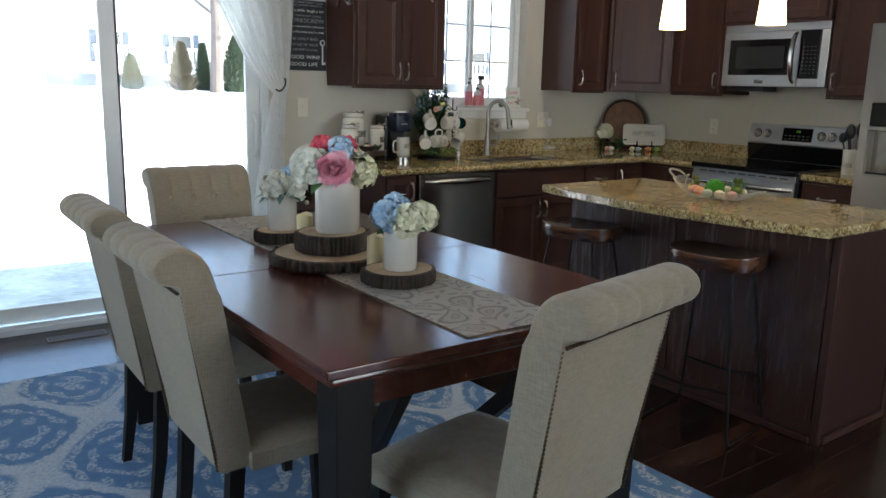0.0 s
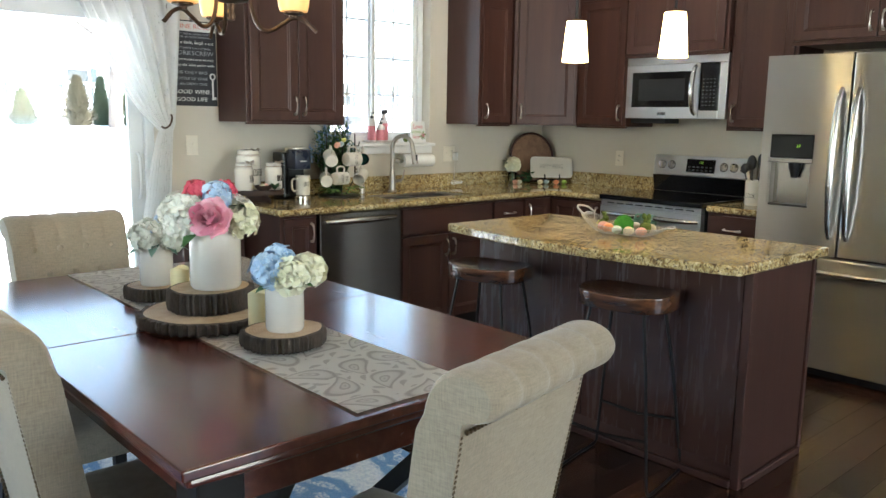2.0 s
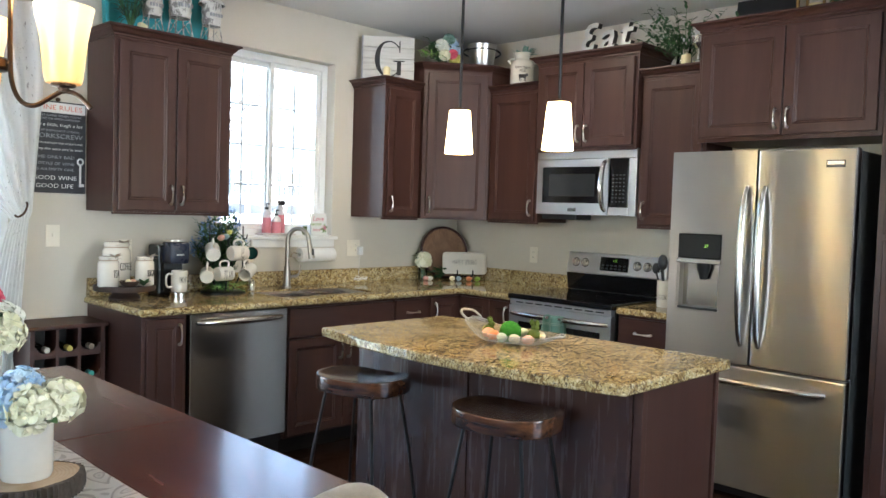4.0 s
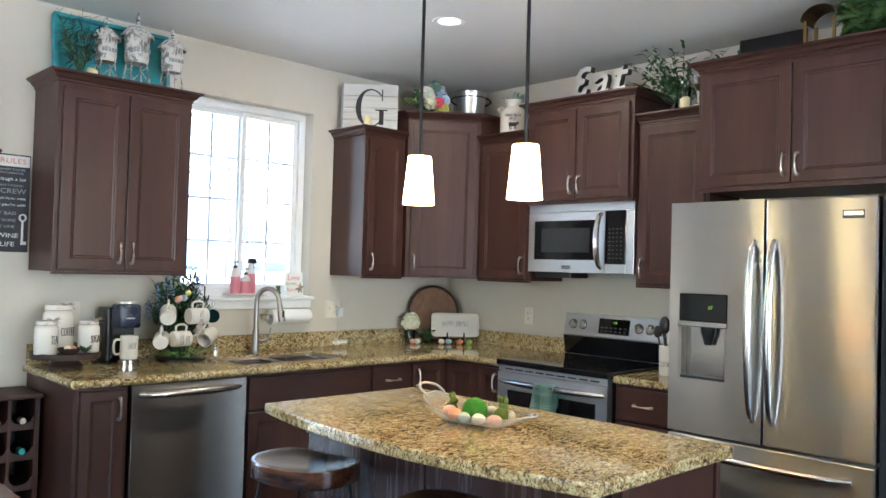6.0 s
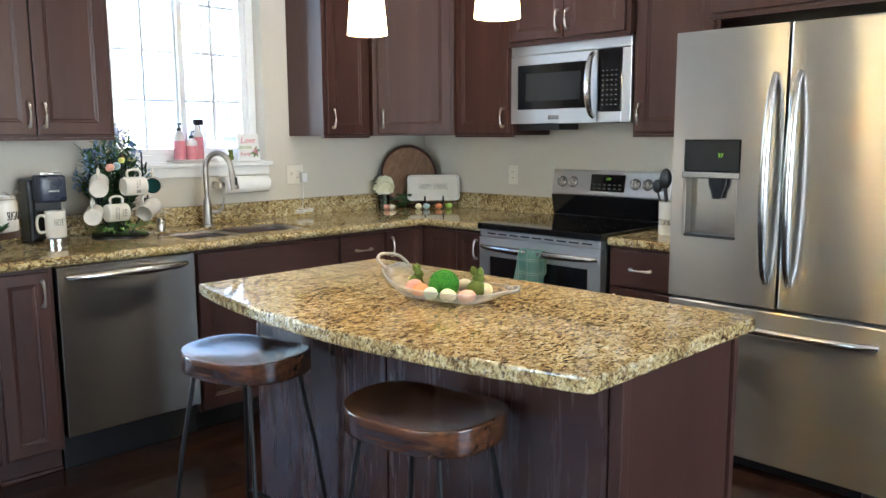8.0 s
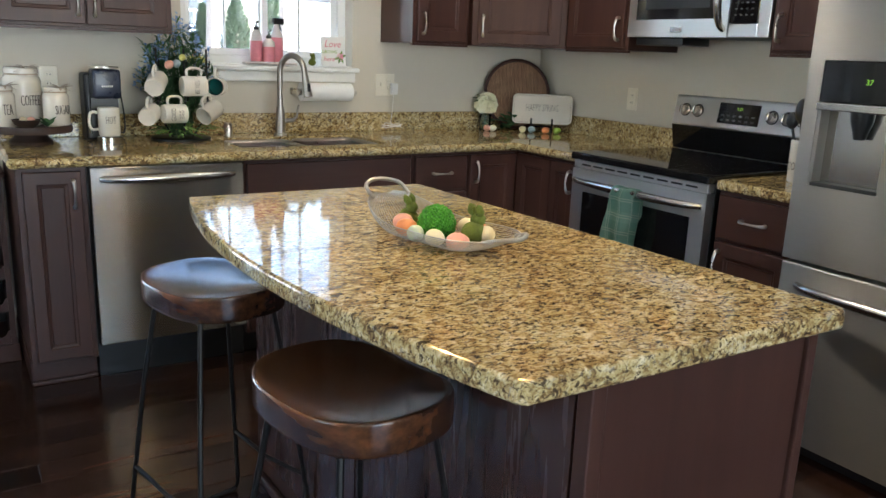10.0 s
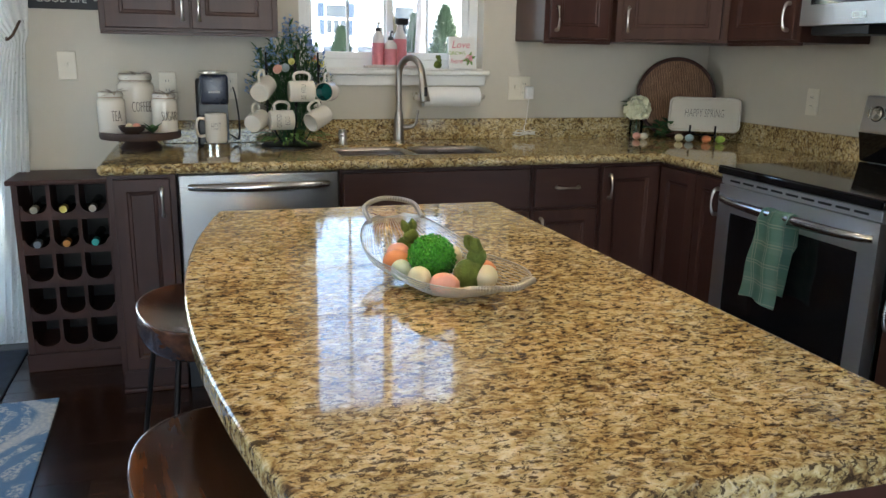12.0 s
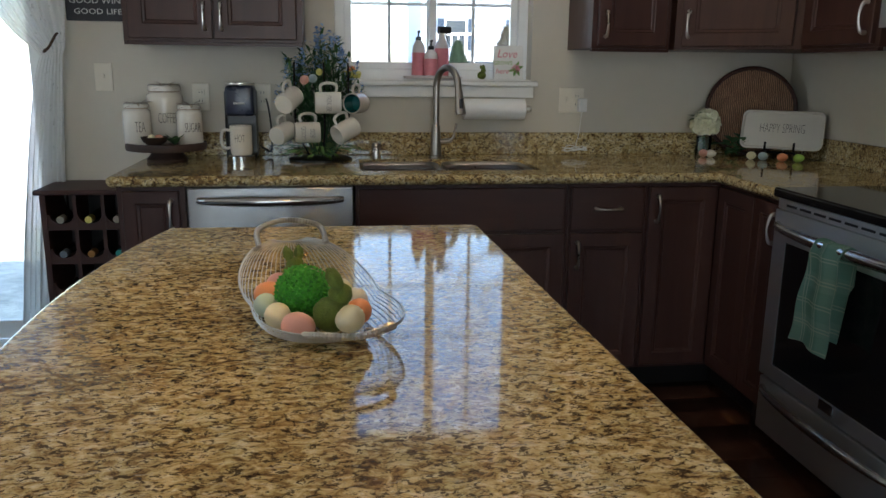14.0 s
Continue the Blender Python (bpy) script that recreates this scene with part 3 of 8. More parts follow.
part("backsplash", boxbm(EX - 0.022, 3.552, CT, EX - 0.002, NY - 0.023, CT + 0.10, bev=0.003), M_GRANITE, counter)
side = thing("worktop", pose(0, 0, 0), "short speckled granite worktop between range and refrigerator", "worktop")
part("slab", boxbm(BX - 0.028, 2.412, CT0, EX - 0.003, 2.764, CT, bev=0.008), M_GRANITE, side)
part("backsplash", boxbm(EX - 0.022, 2.413, CT, EX - 0.002, 2.764, CT + 0.10, bev=0.003), M_GRANITE, side)

# undermount double sink
M_SINK = plain("sink_steel", (0.78, 0.77, 0.75), 0.30, 1.0, 0.06)
sink = thing("kitchen_sink", pose(0, 0, 0), "stainless steel double-bowl undermount sink", "sink")
for x0, x1 in ((SX0 + 0.006, 3.845), (3.87, SX1 - 0.006)):
    bm = nb()
    r = box(bm, x0, SYA + 0.004, CT0 - 0.17, x1, SYB - 0.004, CT - 0.012, bev=0.02)
    top = [f for f in bm.faces if f.normal.z > 0.9]
    bmesh.ops.delete(bm, geom=top, context="FACES")
    part("bowl", bm, M_SINK, sink, smooth=True)
for x0, x1 in ((SX0 + 0.004, 3.850), (3.865, SX1 - 0.004)):
    rows = []
    bm = nb()
    for inset, z in ((0.0, CT - 0.010), (0.005, CT - 0.0125), (0.012, CT - 0.024)):
        row = []
        for cx, cy, a0 in ((x1 - 0.07, SYB - 0.07, 0), (x0 + 0.07, SYB - 0.07, 90), (x0 + 0.07, SYA + 0.07, 180), (x1 - 0.07, SYA + 0.07, 270)):
            for k in range(7):
                a = radians(a0 + 15 * k)
                row.append(bm.verts.new((cx + (0.068 - inset) * math.cos(a), cy + (0.068 - inset) * math.sin(a), z)))
        rows.append(row)
    for p, q in zip(rows, rows[1:]):
        for k in range(28):
            bm.faces.new((p[k], p[(k + 1) % 28], q[(k + 1) % 28], q[k]))
    part("bowl_rim", bm, M_FAUCET, sink, "satin steel bowl rim", True)
part("divider", boxbm(3.845, SYA + 0.01, CT - 0.05, 3.87, SYB - 0.01, CT - 0.02, bev=0.006), M_STEELH, sink)

# ---- island ----
isl = thing("kitchen_island", pose(0, 0, 0), "dark cherry kitchen island with bowed granite top", "island")
IX0, IX1, IY0, IY1 = 3.220, 3.778, 1.612, 3.02
SKEW = pose(3.22, 1.63, 0, 0, 0, 1.0) @ pose(-3.22, -1.63, 0)
part("body", boxbm(IX0, IY0, 0.0, IX1, IY1, 0.866, bev=0.002), M_CAB, isl, m=SKEW)
bm = nb()
ymid = 2.36
for y0, y1 in ((IY0 + 0.028, ymid - 0.003), (ymid + 0.003, IY1)):
    box(bm, IX0 - 0.008, y0, 0.09, IX0 - 0.0005, y1, 0.864, 0.001, 1)
part("back_panel", bm, M_PANEL, isl, "satin-sheen dark cherry back panel", m=SKEW)
part("corner_post", boxbm(IX0 - 0.010, IY0 - 0.010, 0.0, IX0 + 0.022, IY0 + 0.022, 0.865, bev=0.003), M_CAB, isl, m=SKEW)
part("corner_post", boxbm(IX1 - 0.022, IY0 - 0.010, 0.0, IX1 + 0.006, IY0 + 0.022, 0.865, bev=0.003), M_CAB, isl, m=SKEW)
bm = boxbm(IX0 - 0.022, IY0 + 0.0225, 0.0, IX0 - 0.0005, IY1, 0.032, bev=0.006)
part("shoe_mould", bm, M_CABH, isl, m=SKEW)
part("shoe_mould", boxbm(IX0 + 0.0225, IY0 - 0.02, 0, IX1 - 0.0225, IY0 - 0.0005, 0.032, bev=0.006), M_CABH, isl, m=SKEW)
arc = []
P0, P1, Pm = Vector((3.016, 3.072)), Vector((3.062, 1.596)), -0.098
n = 28
for i in range(n + 1):
    t = i / n
    p = P0.lerp(P1, t)
    arc.append((p.x + Pm * 4 * t * (1 - t), p.y))
outl = arc + [(3.074, 1.583), (3.794, 1.575), (3.808, 1.589), (3.770, 3.046), (3.756, 3.060)]
part("top", prism(outl, CT0, CT, 0.007, 3), M_GRANITE, isl, "glossy golden-brown granite top")

# ---- appliances ----
M_GLOWGREEN = glow_mat("green_digits", (0.35, 0.8, 0.06), 0.022)
M_BADGE = plain("badge_plate", (0.45, 0.45, 0.45), 0.25, 1.0)
M_OVENDARK = plain("oven_window", (0.008, 0.008, 0.009), 0.08, 0, 0.05)
M_GREYBTN = plain("grey_buttons", (0.10, 0.10, 0.105), 0.5)


def bow_handle(parent, a, b, out, r, name="handle", n=22, flat=0.0):
    """A bowed bar between two points; it stands off along -y in the middle."""
    a, b = Vector(a), Vector(b)
    pts = []
    for i in range(n + 1):
        t = i / n
        s = math.sin(math.pi * t)
        pts.append(a.lerp(b, t) + Vector((0, -out * (s ** 0.45 if s > 0 else 0), 0)))
    rr = [r * (0.75 + 0.35 * math.sin(math.pi * i / n)) for i in range(n + 1)]
    return part(name, tube(pts, rr, 12), M_STEELH, parent, "polished steel bar handle", True)


fr = thing("refrigerator", EAST(4.83, 2.402, 0), "stainless steel french-door refrigerator with ice dispenser", "refrigerator")
FW = 0.918
part("cabinet_body", boxbm(0.004, 0.075, 0.03, FW - 0.004, EX - 4.83 - 0.03, 1.775, bev=0.006), M_DARKGREY, fr)
part("foot", boxbm(0.03, 0.03, 0.0, 0.11, 0.16, 0.06, bev=0.008), M_DARKGREY, fr)
part("foot", boxbm(FW - 0.11, 0.02, 0.0, FW - 0.03, 0.16, 0.06, bev=0.008), M_BADGE, fr)
part("kick_grille", boxbm(0.12, 0.05, 0.012, FW - 0.12, 0.07, 0.055), M_BLACK, fr)
DXA, DXB, DZA, DZB = 0.05, 0.292, 0.955, 1.355
bm = nb()
mid = FW / 2
for a in ((0.0, 0, 0.70, DXA, 0.066, 1.785), (DXB, 0, 0.70, mid - 0.004, 0.066, 1.785), (DXA, 0, 0.70, DXB, 0.066, DZA), (DXA, 0, DZB, DXB, 0.066, 1.785)):
    box(bm, *a)
bmesh.ops.remove_doubles(bm, verts=bm.verts, dist=0.0005)
dl_ = part("left_door", bm, M_STEEL, fr)
part("recess", boxbm(DXA, 0.052, DZA, DXB, 0.064, 1.215), M_STEELH, dl_)
part("recess_side", boxbm(DXA, 0.004, DZA, DXA + 0.012, 0.052, 1.215), M_STEEL, dl_)
part("recess_side", boxbm(DXB - 0.012, 0.004, DZA, DXB, 0.052, 1.215), M_STEEL, dl_)
part("control_panel", boxbm(DXA + 0.002, -0.004, 1.225, DXB - 0.002, 0.05, DZB - 0.002, bev=0.004), M_GLOSSBLACK, dl_)
part("ledge", boxbm(DXA - 0.002, -0.012, 1.198, DXB + 0.002, 0.05, 1.224, bev=0.004), M_STEELH, dl_)
part("drip_tray", boxbm(DXA + 0.01, -0.002, DZA, DXB - 0.01, 0.05, DZA + 0.012, bev=0.002), M_DARKGREY, dl_)
part("spout", lathe([(0.0, 0.0), (0.018, 0.0), (0.022, 0.02), (0.034, 0.055), (0.036, 0.085), (0, 0.085)], 16), M_BLACK, dl_, smooth=True, m=pose(0.185, 0.03, 1.115))
lettering("temperature_digits", "37", 0.024, pose(0.21, -0.0055, 1.29), M_GLOWGREEN, dl_)
dr_ = part("right_door", boxbm(mid + 0.004, 0, 0.70, FW, 0.066, 1.785, bev=0.008), M_STEEL, fr)
part("badge", boxbm(FW - 0.135, -0.003, 1.692, FW - 0.05, 0.0, 1.727, bev=0.001), M_DARKGREY, dr_, "dark badge plate")
part("badge_bar", boxbm(FW - 0.13, -0.0038, 1.705, FW - 0.055, -0.0031, 1.722), M_BADGE, dr_)
fz = part("freezer_drawer", boxbm(0.0, 0, 0.062, FW, 0.066, 0.688, bev=0.008), M_STEEL, fr)
bow_handle(fr, (mid - 0.045, -0.002, 0.80), (mid - 0.045, -0.002, 1.60), 0.06, 0.0175)
bow_handle(fr, (mid + 0.045, -0.002, 0.80), (mid + 0.045, -0.002, 1.60), 0.06, 0.0175)
bow_handle(fr, (0.07, -0.002, 0.615), (FW - 0.09, -0.002, 0.615), 0.055, 0.0165)

rg = thing("kitchen_range", EAST(4.875, 3.545, 0), "stainless steel electric range with black glass cooktop", "range")
RW = 0.77
RD = EX - 4.875 - 0.003
part("side_body", boxbm(0.0, 0.045, 0.03, RW, RD, 0.885, bev=0.003), M_BLACK, rg)
part("cooktop", boxbm(-0.004, -0.012, 0.886, RW + 0.004, RD - 0.06, 0.918, bev=0.007, seg=3), M_GLOSSBLACK, rg, "glossy black glass cooktop")
bm = nb()
for a in ((0.004, 0, 0.27, RW - 0.004, 0.044, 0.32), (0.004, 0, 0.745, RW - 0.004, 0.044, 0.845), (0.004, 0, 0.32, 0.075, 0.044, 0.745), (RW - 0.075, 0, 0.32, RW - 0.004, 0.044, 0.745)):
    box(bm, *a)
bmesh.ops.remove_doubles(bm, verts=bm.verts, dist=0.0005)
od = part("oven_door", bm, M_STEELR, rg)
part("oven_window", boxbm(0.0755, 0.003, 0.3205, RW - 0.0755, 0.03, 0.7445), M_OVENDARK, od, "black glass oven window")
part("vent_strip", boxbm(0.006, 0.004, 0.849, RW - 0.006, 0.045, 0.882, bev=0.003), M_STEELR, rg)
for i in range(9):
    part("vent_slot", boxbm(0.06 + i * 0.075, 0.0005, 0.862, 0.115 + i * 0.075, 0.0038, 0.869), M_BLACK, rg)
bow_handle(od, (0.022, 0.0, 0.795), (RW - 0.022, 0.0, 0.795), 0.05, 0.017)
part("storage_drawer", boxbm(0.004, 0.004, 0.065, RW - 0.004, 0.044, 0.258, bev=0.006), M_STEELR, rg)
bow_handle(rg, (0.03, 0.004, 0.222), (RW - 0.03, 0.004, 0.222), 0.042, 0.0145, "drawer_handle")
part("badge", boxbm(RW / 2 - 0.035, -0.004, 0.286, RW / 2 + 0.035, 0.0, 0.318, bev=0.001), M_BADGE, od)
# back guard
GY = 5.497 - 4.875
bm = nb()
prof = [(GY + 0.03, 0.919), (GY + 0.005, 1.035), (GY + 0.079, 1.035), (GY + 0.079, 0.919)]
lo = [bm.verts.new((0.0, y, z)) for y, z in prof]
hi = [bm.verts.new((RW, y, z)) for y, z in prof]
for k in range(4):
    bm.faces.new((lo[k], lo[(k + 1) % 4], hi[(k + 1) % 4], hi[k]))
bm.faces.new(lo)
bm.faces.new(hi[::-1])
part("backguard_base", bm, M_GLOSSBLACK, rg)
bg = part("backguard", boxbm(0, 0, 0, RW, 0.055, 0.145, bev=0.01, seg=3), M_STEELR, rg, m=pose(0, GY - 0.002, 1.036, -9, 0, 0))
part("display", boxbm(0.27, -0.003, 0.028, 0.49, 0.001, 0.122, bev=0.001), M_GLOSSBLACK, bg)
lettering("clock_digits", "1:32", 0.019, pose(0.385, -0.0045, 0.098), M_GLOWGREEN, bg)
bm = nb()
for r in range(2):
    for c in range(6):
        box(bm, 0.287 + c * 0.033, -0.0042, 0.04 + r * 0.022, 0.303 + c * 0.033, -0.003, 0.048 + r * 0.022)
part("buttons", bm, M_GREYBTN, bg)
for x in (0.075, 0.15, 0.555, 0.63, 0.705):
    k = part("knob", lathe([(0, 0.0), (0.026, 0.0), (0.026, 0.005), (0.021, 0.008), (0.019, 0.028), (0.0, 0.030)], 18), M_NICKEL, bg, "brushed steel control knob", True, m=pose(x, 0.0, 0.075, 90, 0, 0))
    part("knob_cap", boxbm(-0.0055, -0.020, 0.0285, 0.0055, 0.020, 0.041, bev=0.003), M_STEELH, k)
    part("knob_bezel", lathe([(0.0265, -0.001), (0.031, -0.001), (0.031, 0.003), (0.0265, 0.004)], 20), M_BLACK, k, "black dial ring", True)

mw = thing("microwave", EAST(5.212, 3.613, 1.437), "stainless over-the-range microwave with black window", "microwave")
MW_, MH = 0.762, 0.418
part("housing", boxbm(0, 0.032, 0.0, MW_, EX - 5.212 - 0.003, MH, bev=0.003), M_DARKGREY, mw)
part("top_trim", boxbm(0, 0, MH - 0.055, MW_, 0.032, MH, bev=0.004), M_STEELR, mw)
bm = nb()
for a in ((0, 0, 0.0, 0.565, 0.031, 0.075), (0, 0, 0.312, 0.565, 0.031, 0.36), (0, 0, 0.075, 0.045, 0.031, 0.312), (0.515, 0, 0.075, 0.565, 0.031, 0.312)):
    box(bm, *a)
bmesh.ops.remove_doubles(bm, verts=bm.verts, dist=0.0005)
md = part("door", bm, M_STEELR, mw)
part("door_window", boxbm(0.0455, 0.002, 0.0755, 0.5145, 0.02, 0.3115), M_OVENDARK, md)
part("window_screen", boxbm(0.10, 0.0012, 0.12, 0.46, 0.0019, 0.265), plain("microwave_screen", (0.03, 0.032, 0.035), 0.12), md)
bow_handle(mw, (0.542, 0.0, 0.03), (0.542, 0.0, 0.345), 0.056, 0.0175)
part("control_panel", boxbm(0.568, 0, 0.055, MW_ - 0.055, 0.031, 0.36, bev=0.003), M_GLOSSBLACK, mw)
part("side_trim", boxbm(MW_ - 0.053, 0, 0.0, MW_, 0.031, 0.36, bev=0.003), M_STEELR, mw)
part("bottom_trim", boxbm(0.567, 0, 0.0, MW_ - 0.055, 0.031, 0.052, bev=0.003), M_STEELR, mw)
bm = nb()
for r in range(8):
    for c in range(4):
        box(bm, 0.592 + c * 0.026, -0.0008, 0.085 + r * 0.024, 0.603 + c * 0.026, 0.0, 0.0895 + r * 0.024)
part("buttons", bm, M_GREYBTN, mw)
part("badge", boxbm(0.26, -0.003, 0.02, 0.325, 0.0, 0.042), M_BADGE, mw)
part("under_vent", boxbm(0.02, 0.04, -0.035, 0.30, 0.22, -0.001, bev=0.004), M_BLACK, mw)

dwm = thing("dishwasher", pose(2.888, BY - 0.004, 0), "stainless steel dishwasher with bar handle", "dishwasher")
part("tub", boxbm(0.002, 0.03, 0.09, 0.600, 0.62, 0.862), M_BLACK, dwm)
part("door_panel", boxbm(0.004, -0.022, 0.150, 0.598, 0.029, 0.861, bev=0.006), M_STEELD, dwm)
part("kick_plate", boxbm(0.004, 0.045, 0.0, 0.598, 0.12, 0.089), M_BLACK, dwm)
bow_handle(dwm, (0.045, -0.022, 0.816), (0.555, -0.022, 0.816), 0.042, 0.0165)


# ---- dining table ----
TX0, TX1, TY0, TY1, TZ = 0.952, 2.055, 1.485, 3.36, 0.805
tb = thing("dining_table", pose(0, 0, 0), "glossy dark mahogany dining table with a leaf seam", "table")
ymid_t = 2.40
for y0, y1, nm in ((TY0, ymid_t - 0.0012, "tabletop"), (ymid_t + 0.0012, TY1, "tabletop")):
    bm = boxbm(TX0, y0, TZ - 0.022, TX1, y1, TZ, bev=0.004, seg=3)
    part(nm, bm, M_TABLE, tb, smooth=False)
bm = boxbm(TX0 + 0.012, TY0 + 0.012, TZ - 0.045, TX1 - 0.012, TY1 - 0.012, TZ - 0.0225, bev=0.010, seg=3)
part("edge_mould", bm, M_TABLE, tb)
for a in ((TX0 + 0.07, TY0 + 0.07, TX1 - 0.07, TY0 + 0.095), (TX0 + 0.07, TY1 - 0.095, TX1 - 0.07, TY1 - 0.07), (TX0 + 0.07, TY0 + 0.096, TX0 + 0.095, TY1 - 0.096), (TX1 - 0.095, TY0 + 0.096, TX1 - 0.07, TY1 - 0.096)):
    part("apron", boxbm(a[0], a[1], TZ - 0.13, a[2], a[3], TZ - 0.0455, bev=0.002, seg=1), M_TABLE, tb)
for x in (TX0 + 0.046, TX1 - 0.142):
    for y in (TY0 + 0.046, TY1 - 0.142):
        bm = nb()
        box(bm, x, y, 0.012, x + 0.096, y + 0.096, TZ - 0.0456, 0.004)
        for v in bm.verts:
            if v.co.z < 0.3:
                v.co.x = x + 0.048 + (v.co.x - x - 0.048) * 0.82
                v.co.y = y + 0.048 + (v.co.y - y - 0.048) * 0.82
        part("leg", bm, M_LEG, tb)
for x in (TX0 + 0.16, TX1 - 0.16):
    bm = tube([(x + (0.11 if x < 1.5 else -0.11), TY0 + 0.13, TZ - 0.13), (x + (0.20 if x < 1.5 else -0.2), TY0 + 0.42, 0.36), (1.5, TY0 + 0.62, 0.1)], 0.034, 4)
    part("brace", bm, M_LEG, tb)


# ---- upholstered chairs ----
M_NAIL = plain("nailheads", (0.12, 0.085, 0.05), 0.35, 1.0)


def parsons_chair():
    th = thing("dining_chair", pose(0, 0, 0), "beige linen roll-back dining chair with dark wooden legs", "chair", "chairs round the table")
    hw = 0.235
    # seat
    bm = nb()
    nx, ny = 12, 12
    grid = [[None] * (ny + 1) for _ in range(nx + 1)]
    bot = [[None] * (ny + 1) for _ in range(nx + 1)]
    for i in range(nx + 1):
        for j in range(ny + 1):
            u, v = i / nx * 2 - 1, j / ny
            pad = (1 - abs(u) ** 6) * (1 - abs(2 * v - 1) ** 8)
            grid[i][j] = bm.verts.new((u * (hw - 0.006 + 0.006 * pad), -0.17 + 0.44 * v, 0.465 + 0.035 * pad ** 0.6))
    for i in range(nx):
        for j in range(ny):
            bm.faces.new((grid[i][j], grid[i + 1][j], grid[i + 1][j + 1], grid[i][j + 1]))
    rim = [grid[i][0] for i in range(nx + 1)] + [grid[nx][j] for j in range(1, ny + 1)] + [grid[i][ny] for i in range(nx - 1, -1, -1)] + [grid[0][j] for j in range(ny - 1, 0, -1)]
    prev = rim
    for dz, k in ((0.45, 1.012), (0.418, 1.0)):
        cur = [bm.verts.new((v.co.x * k, 0.05 + (v.co.y - 0.05) * k, dz)) for v in rim]
        n = len(rim)
        for q in range(n):
            bm.faces.new((prev[q], prev[(q + 1) % n], cur[(q + 1) % n], cur[q]))
        prev = cur
    bm.faces.new(prev)
    part("seat", bm, M_LINEN, th, smooth=True)
    # back with rolled top
    prof = [(-0.165, 0.45), (-0.180, 0.56), (-0.205, 0.70), (-0.228, 0.84), (-0.245, 0.93), (-0.265, 0.985), (-0.300, 1.020), (-0.345, 1.032), (-0.386, 1.022), (-0.408, 0.998), (-0.408, 0.972),
            (-0.392, 0.950), (-0.366, 0.940), (-0.340, 0.930), (-0.328, 0.87), (-0.305, 0.74), (-0.280, 0.60), (-0.257, 0.48), (-0.250, 0.425), (-0.190, 0.42)]
    fine = []
    for k in range(len(prof)):
        p0, p1, p2, p3 = (Vector(prof[(k + q) % len(prof)]) for q in (-1, 0, 1, 2))
        for q in range(3):
            t = q / 3
            c = 0.5 * (2 * p1 + (p2 - p0) * t + (2 * p0 - 5 * p1 + 4 * p2 - p3) * t * t + (3 * p1 - p0 - 3 * p2 + p3) * t ** 3)
            fine.append((c.x, c.y))
    prof = fine
    bm = nb()
    seams = (-0.6, -0.2, 0.2, 0.6)
    N = 40
    rows = []
    for i in range(N + 1):
        u = i / N * 2 - 1
        dip = max(math.exp(-((u - s) / 0.045) ** 2) for s in seams)
        rowv = []
        for k, (y, z) in enumerate(prof):
            roll = 12 <= k <= 39
            f = 1 - 0.075 * dip * (1 if roll else 0)
            yy, zz = (-0.34 + (y + 0.34) * f, 0.965 + (z - 0.965) * f) if roll else (y, z)
            wide = hw * (0.885 + 0.10 * max(0, (z - 0.4) / 0.62))
            endr = 1 - 0.16 * max(0, (abs(u) - 0.90) / 0.10) ** 2
            if roll:
                yy, zz = -0.33 + (yy + 0.33) * endr, 0.965 + (zz - 0.965) * endr
            rowv.append(bm.verts.new((u * wide, yy, zz)))
        rows.append(rowv)
    n = len(prof)
    for a, b in zip(rows, rows[1:]):
        for k in range(n):
            bm.faces.new((a[k], a[(k + 1) % n], b[(k + 1) % n], b[k]))
    bm.faces.new(rows[0])
    bm.faces.new(rows[-1][::-1])
    part("backrest", bm, M_LINEN, th, smooth=True)
    for s in (-1, 1):
        bm = nb()
        for i in range(46):
            t = i / 45
            z = 0.432 + t * 0.478
            y = -0.2445 - 0.083 * ((z - 0.37) / 0.53) ** 1.05
            ball(bm, (s * hw * (0.862 + 0.075 * t), y - 0.002, z), 0.0054, 6, 4)
        part("nail_trim", bm, M_NAIL, th, "row of bronze nailheads", True)
    bm = nb()
    for i in range(40):
        ball(bm, (-0.218 + 0.436 * i / 39, -0.3435, 0.921), 0.005, 6, 4)
    part("nail_trim", bm, M_NAIL, th, "row of bronze nailheads", True)
    for x, z in [(-0.15, 0.90), (-0.05, 0.90), (0.05, 0.90), (0.15, 0.90), (-0.10, 0.80), (0.0, 0.80), (0.10, 0.80)]:
        y = -0.238 if z > 0.85 else -0.222
        part("button", ball(nb(), (0, 0, 0), 0.013, 10, 6, 1.0), M_LINEN, th, smooth=True, m=pose(x, y + 0.004, z) @ Matrix.Diagonal((1, 0.45, 1, 1)))
    for sx in (-1, 1):
        for y0, y1 in ((-0.205, -0.245), (0.225, 0.232)):
            bm = nb()
            r = 0.021
            ring = []
            for z, y, k in ((0.422, y0, 1.0), (0.19, y0 * 0.6 + y1 * 0.4, 0.9), (0.012, y1, 0.72)):
                ring.append([bm.verts.new((sx * 0.195 + a * r * k, y + b * r * k, z)) for a, b in ((-1, -1), (1, -1), (1, 1), (-1, 1))])
            for a, b in zip(ring, ring[1:]):
                for k in range(4):
                    bm.faces.new((a[k], a[(k + 1) % 4], b[(k + 1) % 4], b[k]))
            bm.faces.new(ring[0])
            bm.faces.new(ring[-1][::-1])
            part("leg", bm, M_LEG, th, "black-stained tapered leg")
    return th


chair = parsons_chair()
chair.matrix_basis = pose(1.432, 1.505, 0.0, 0, 0, 11) @ Matrix.Diagonal((0.975, 0.975, 0.975, 1))
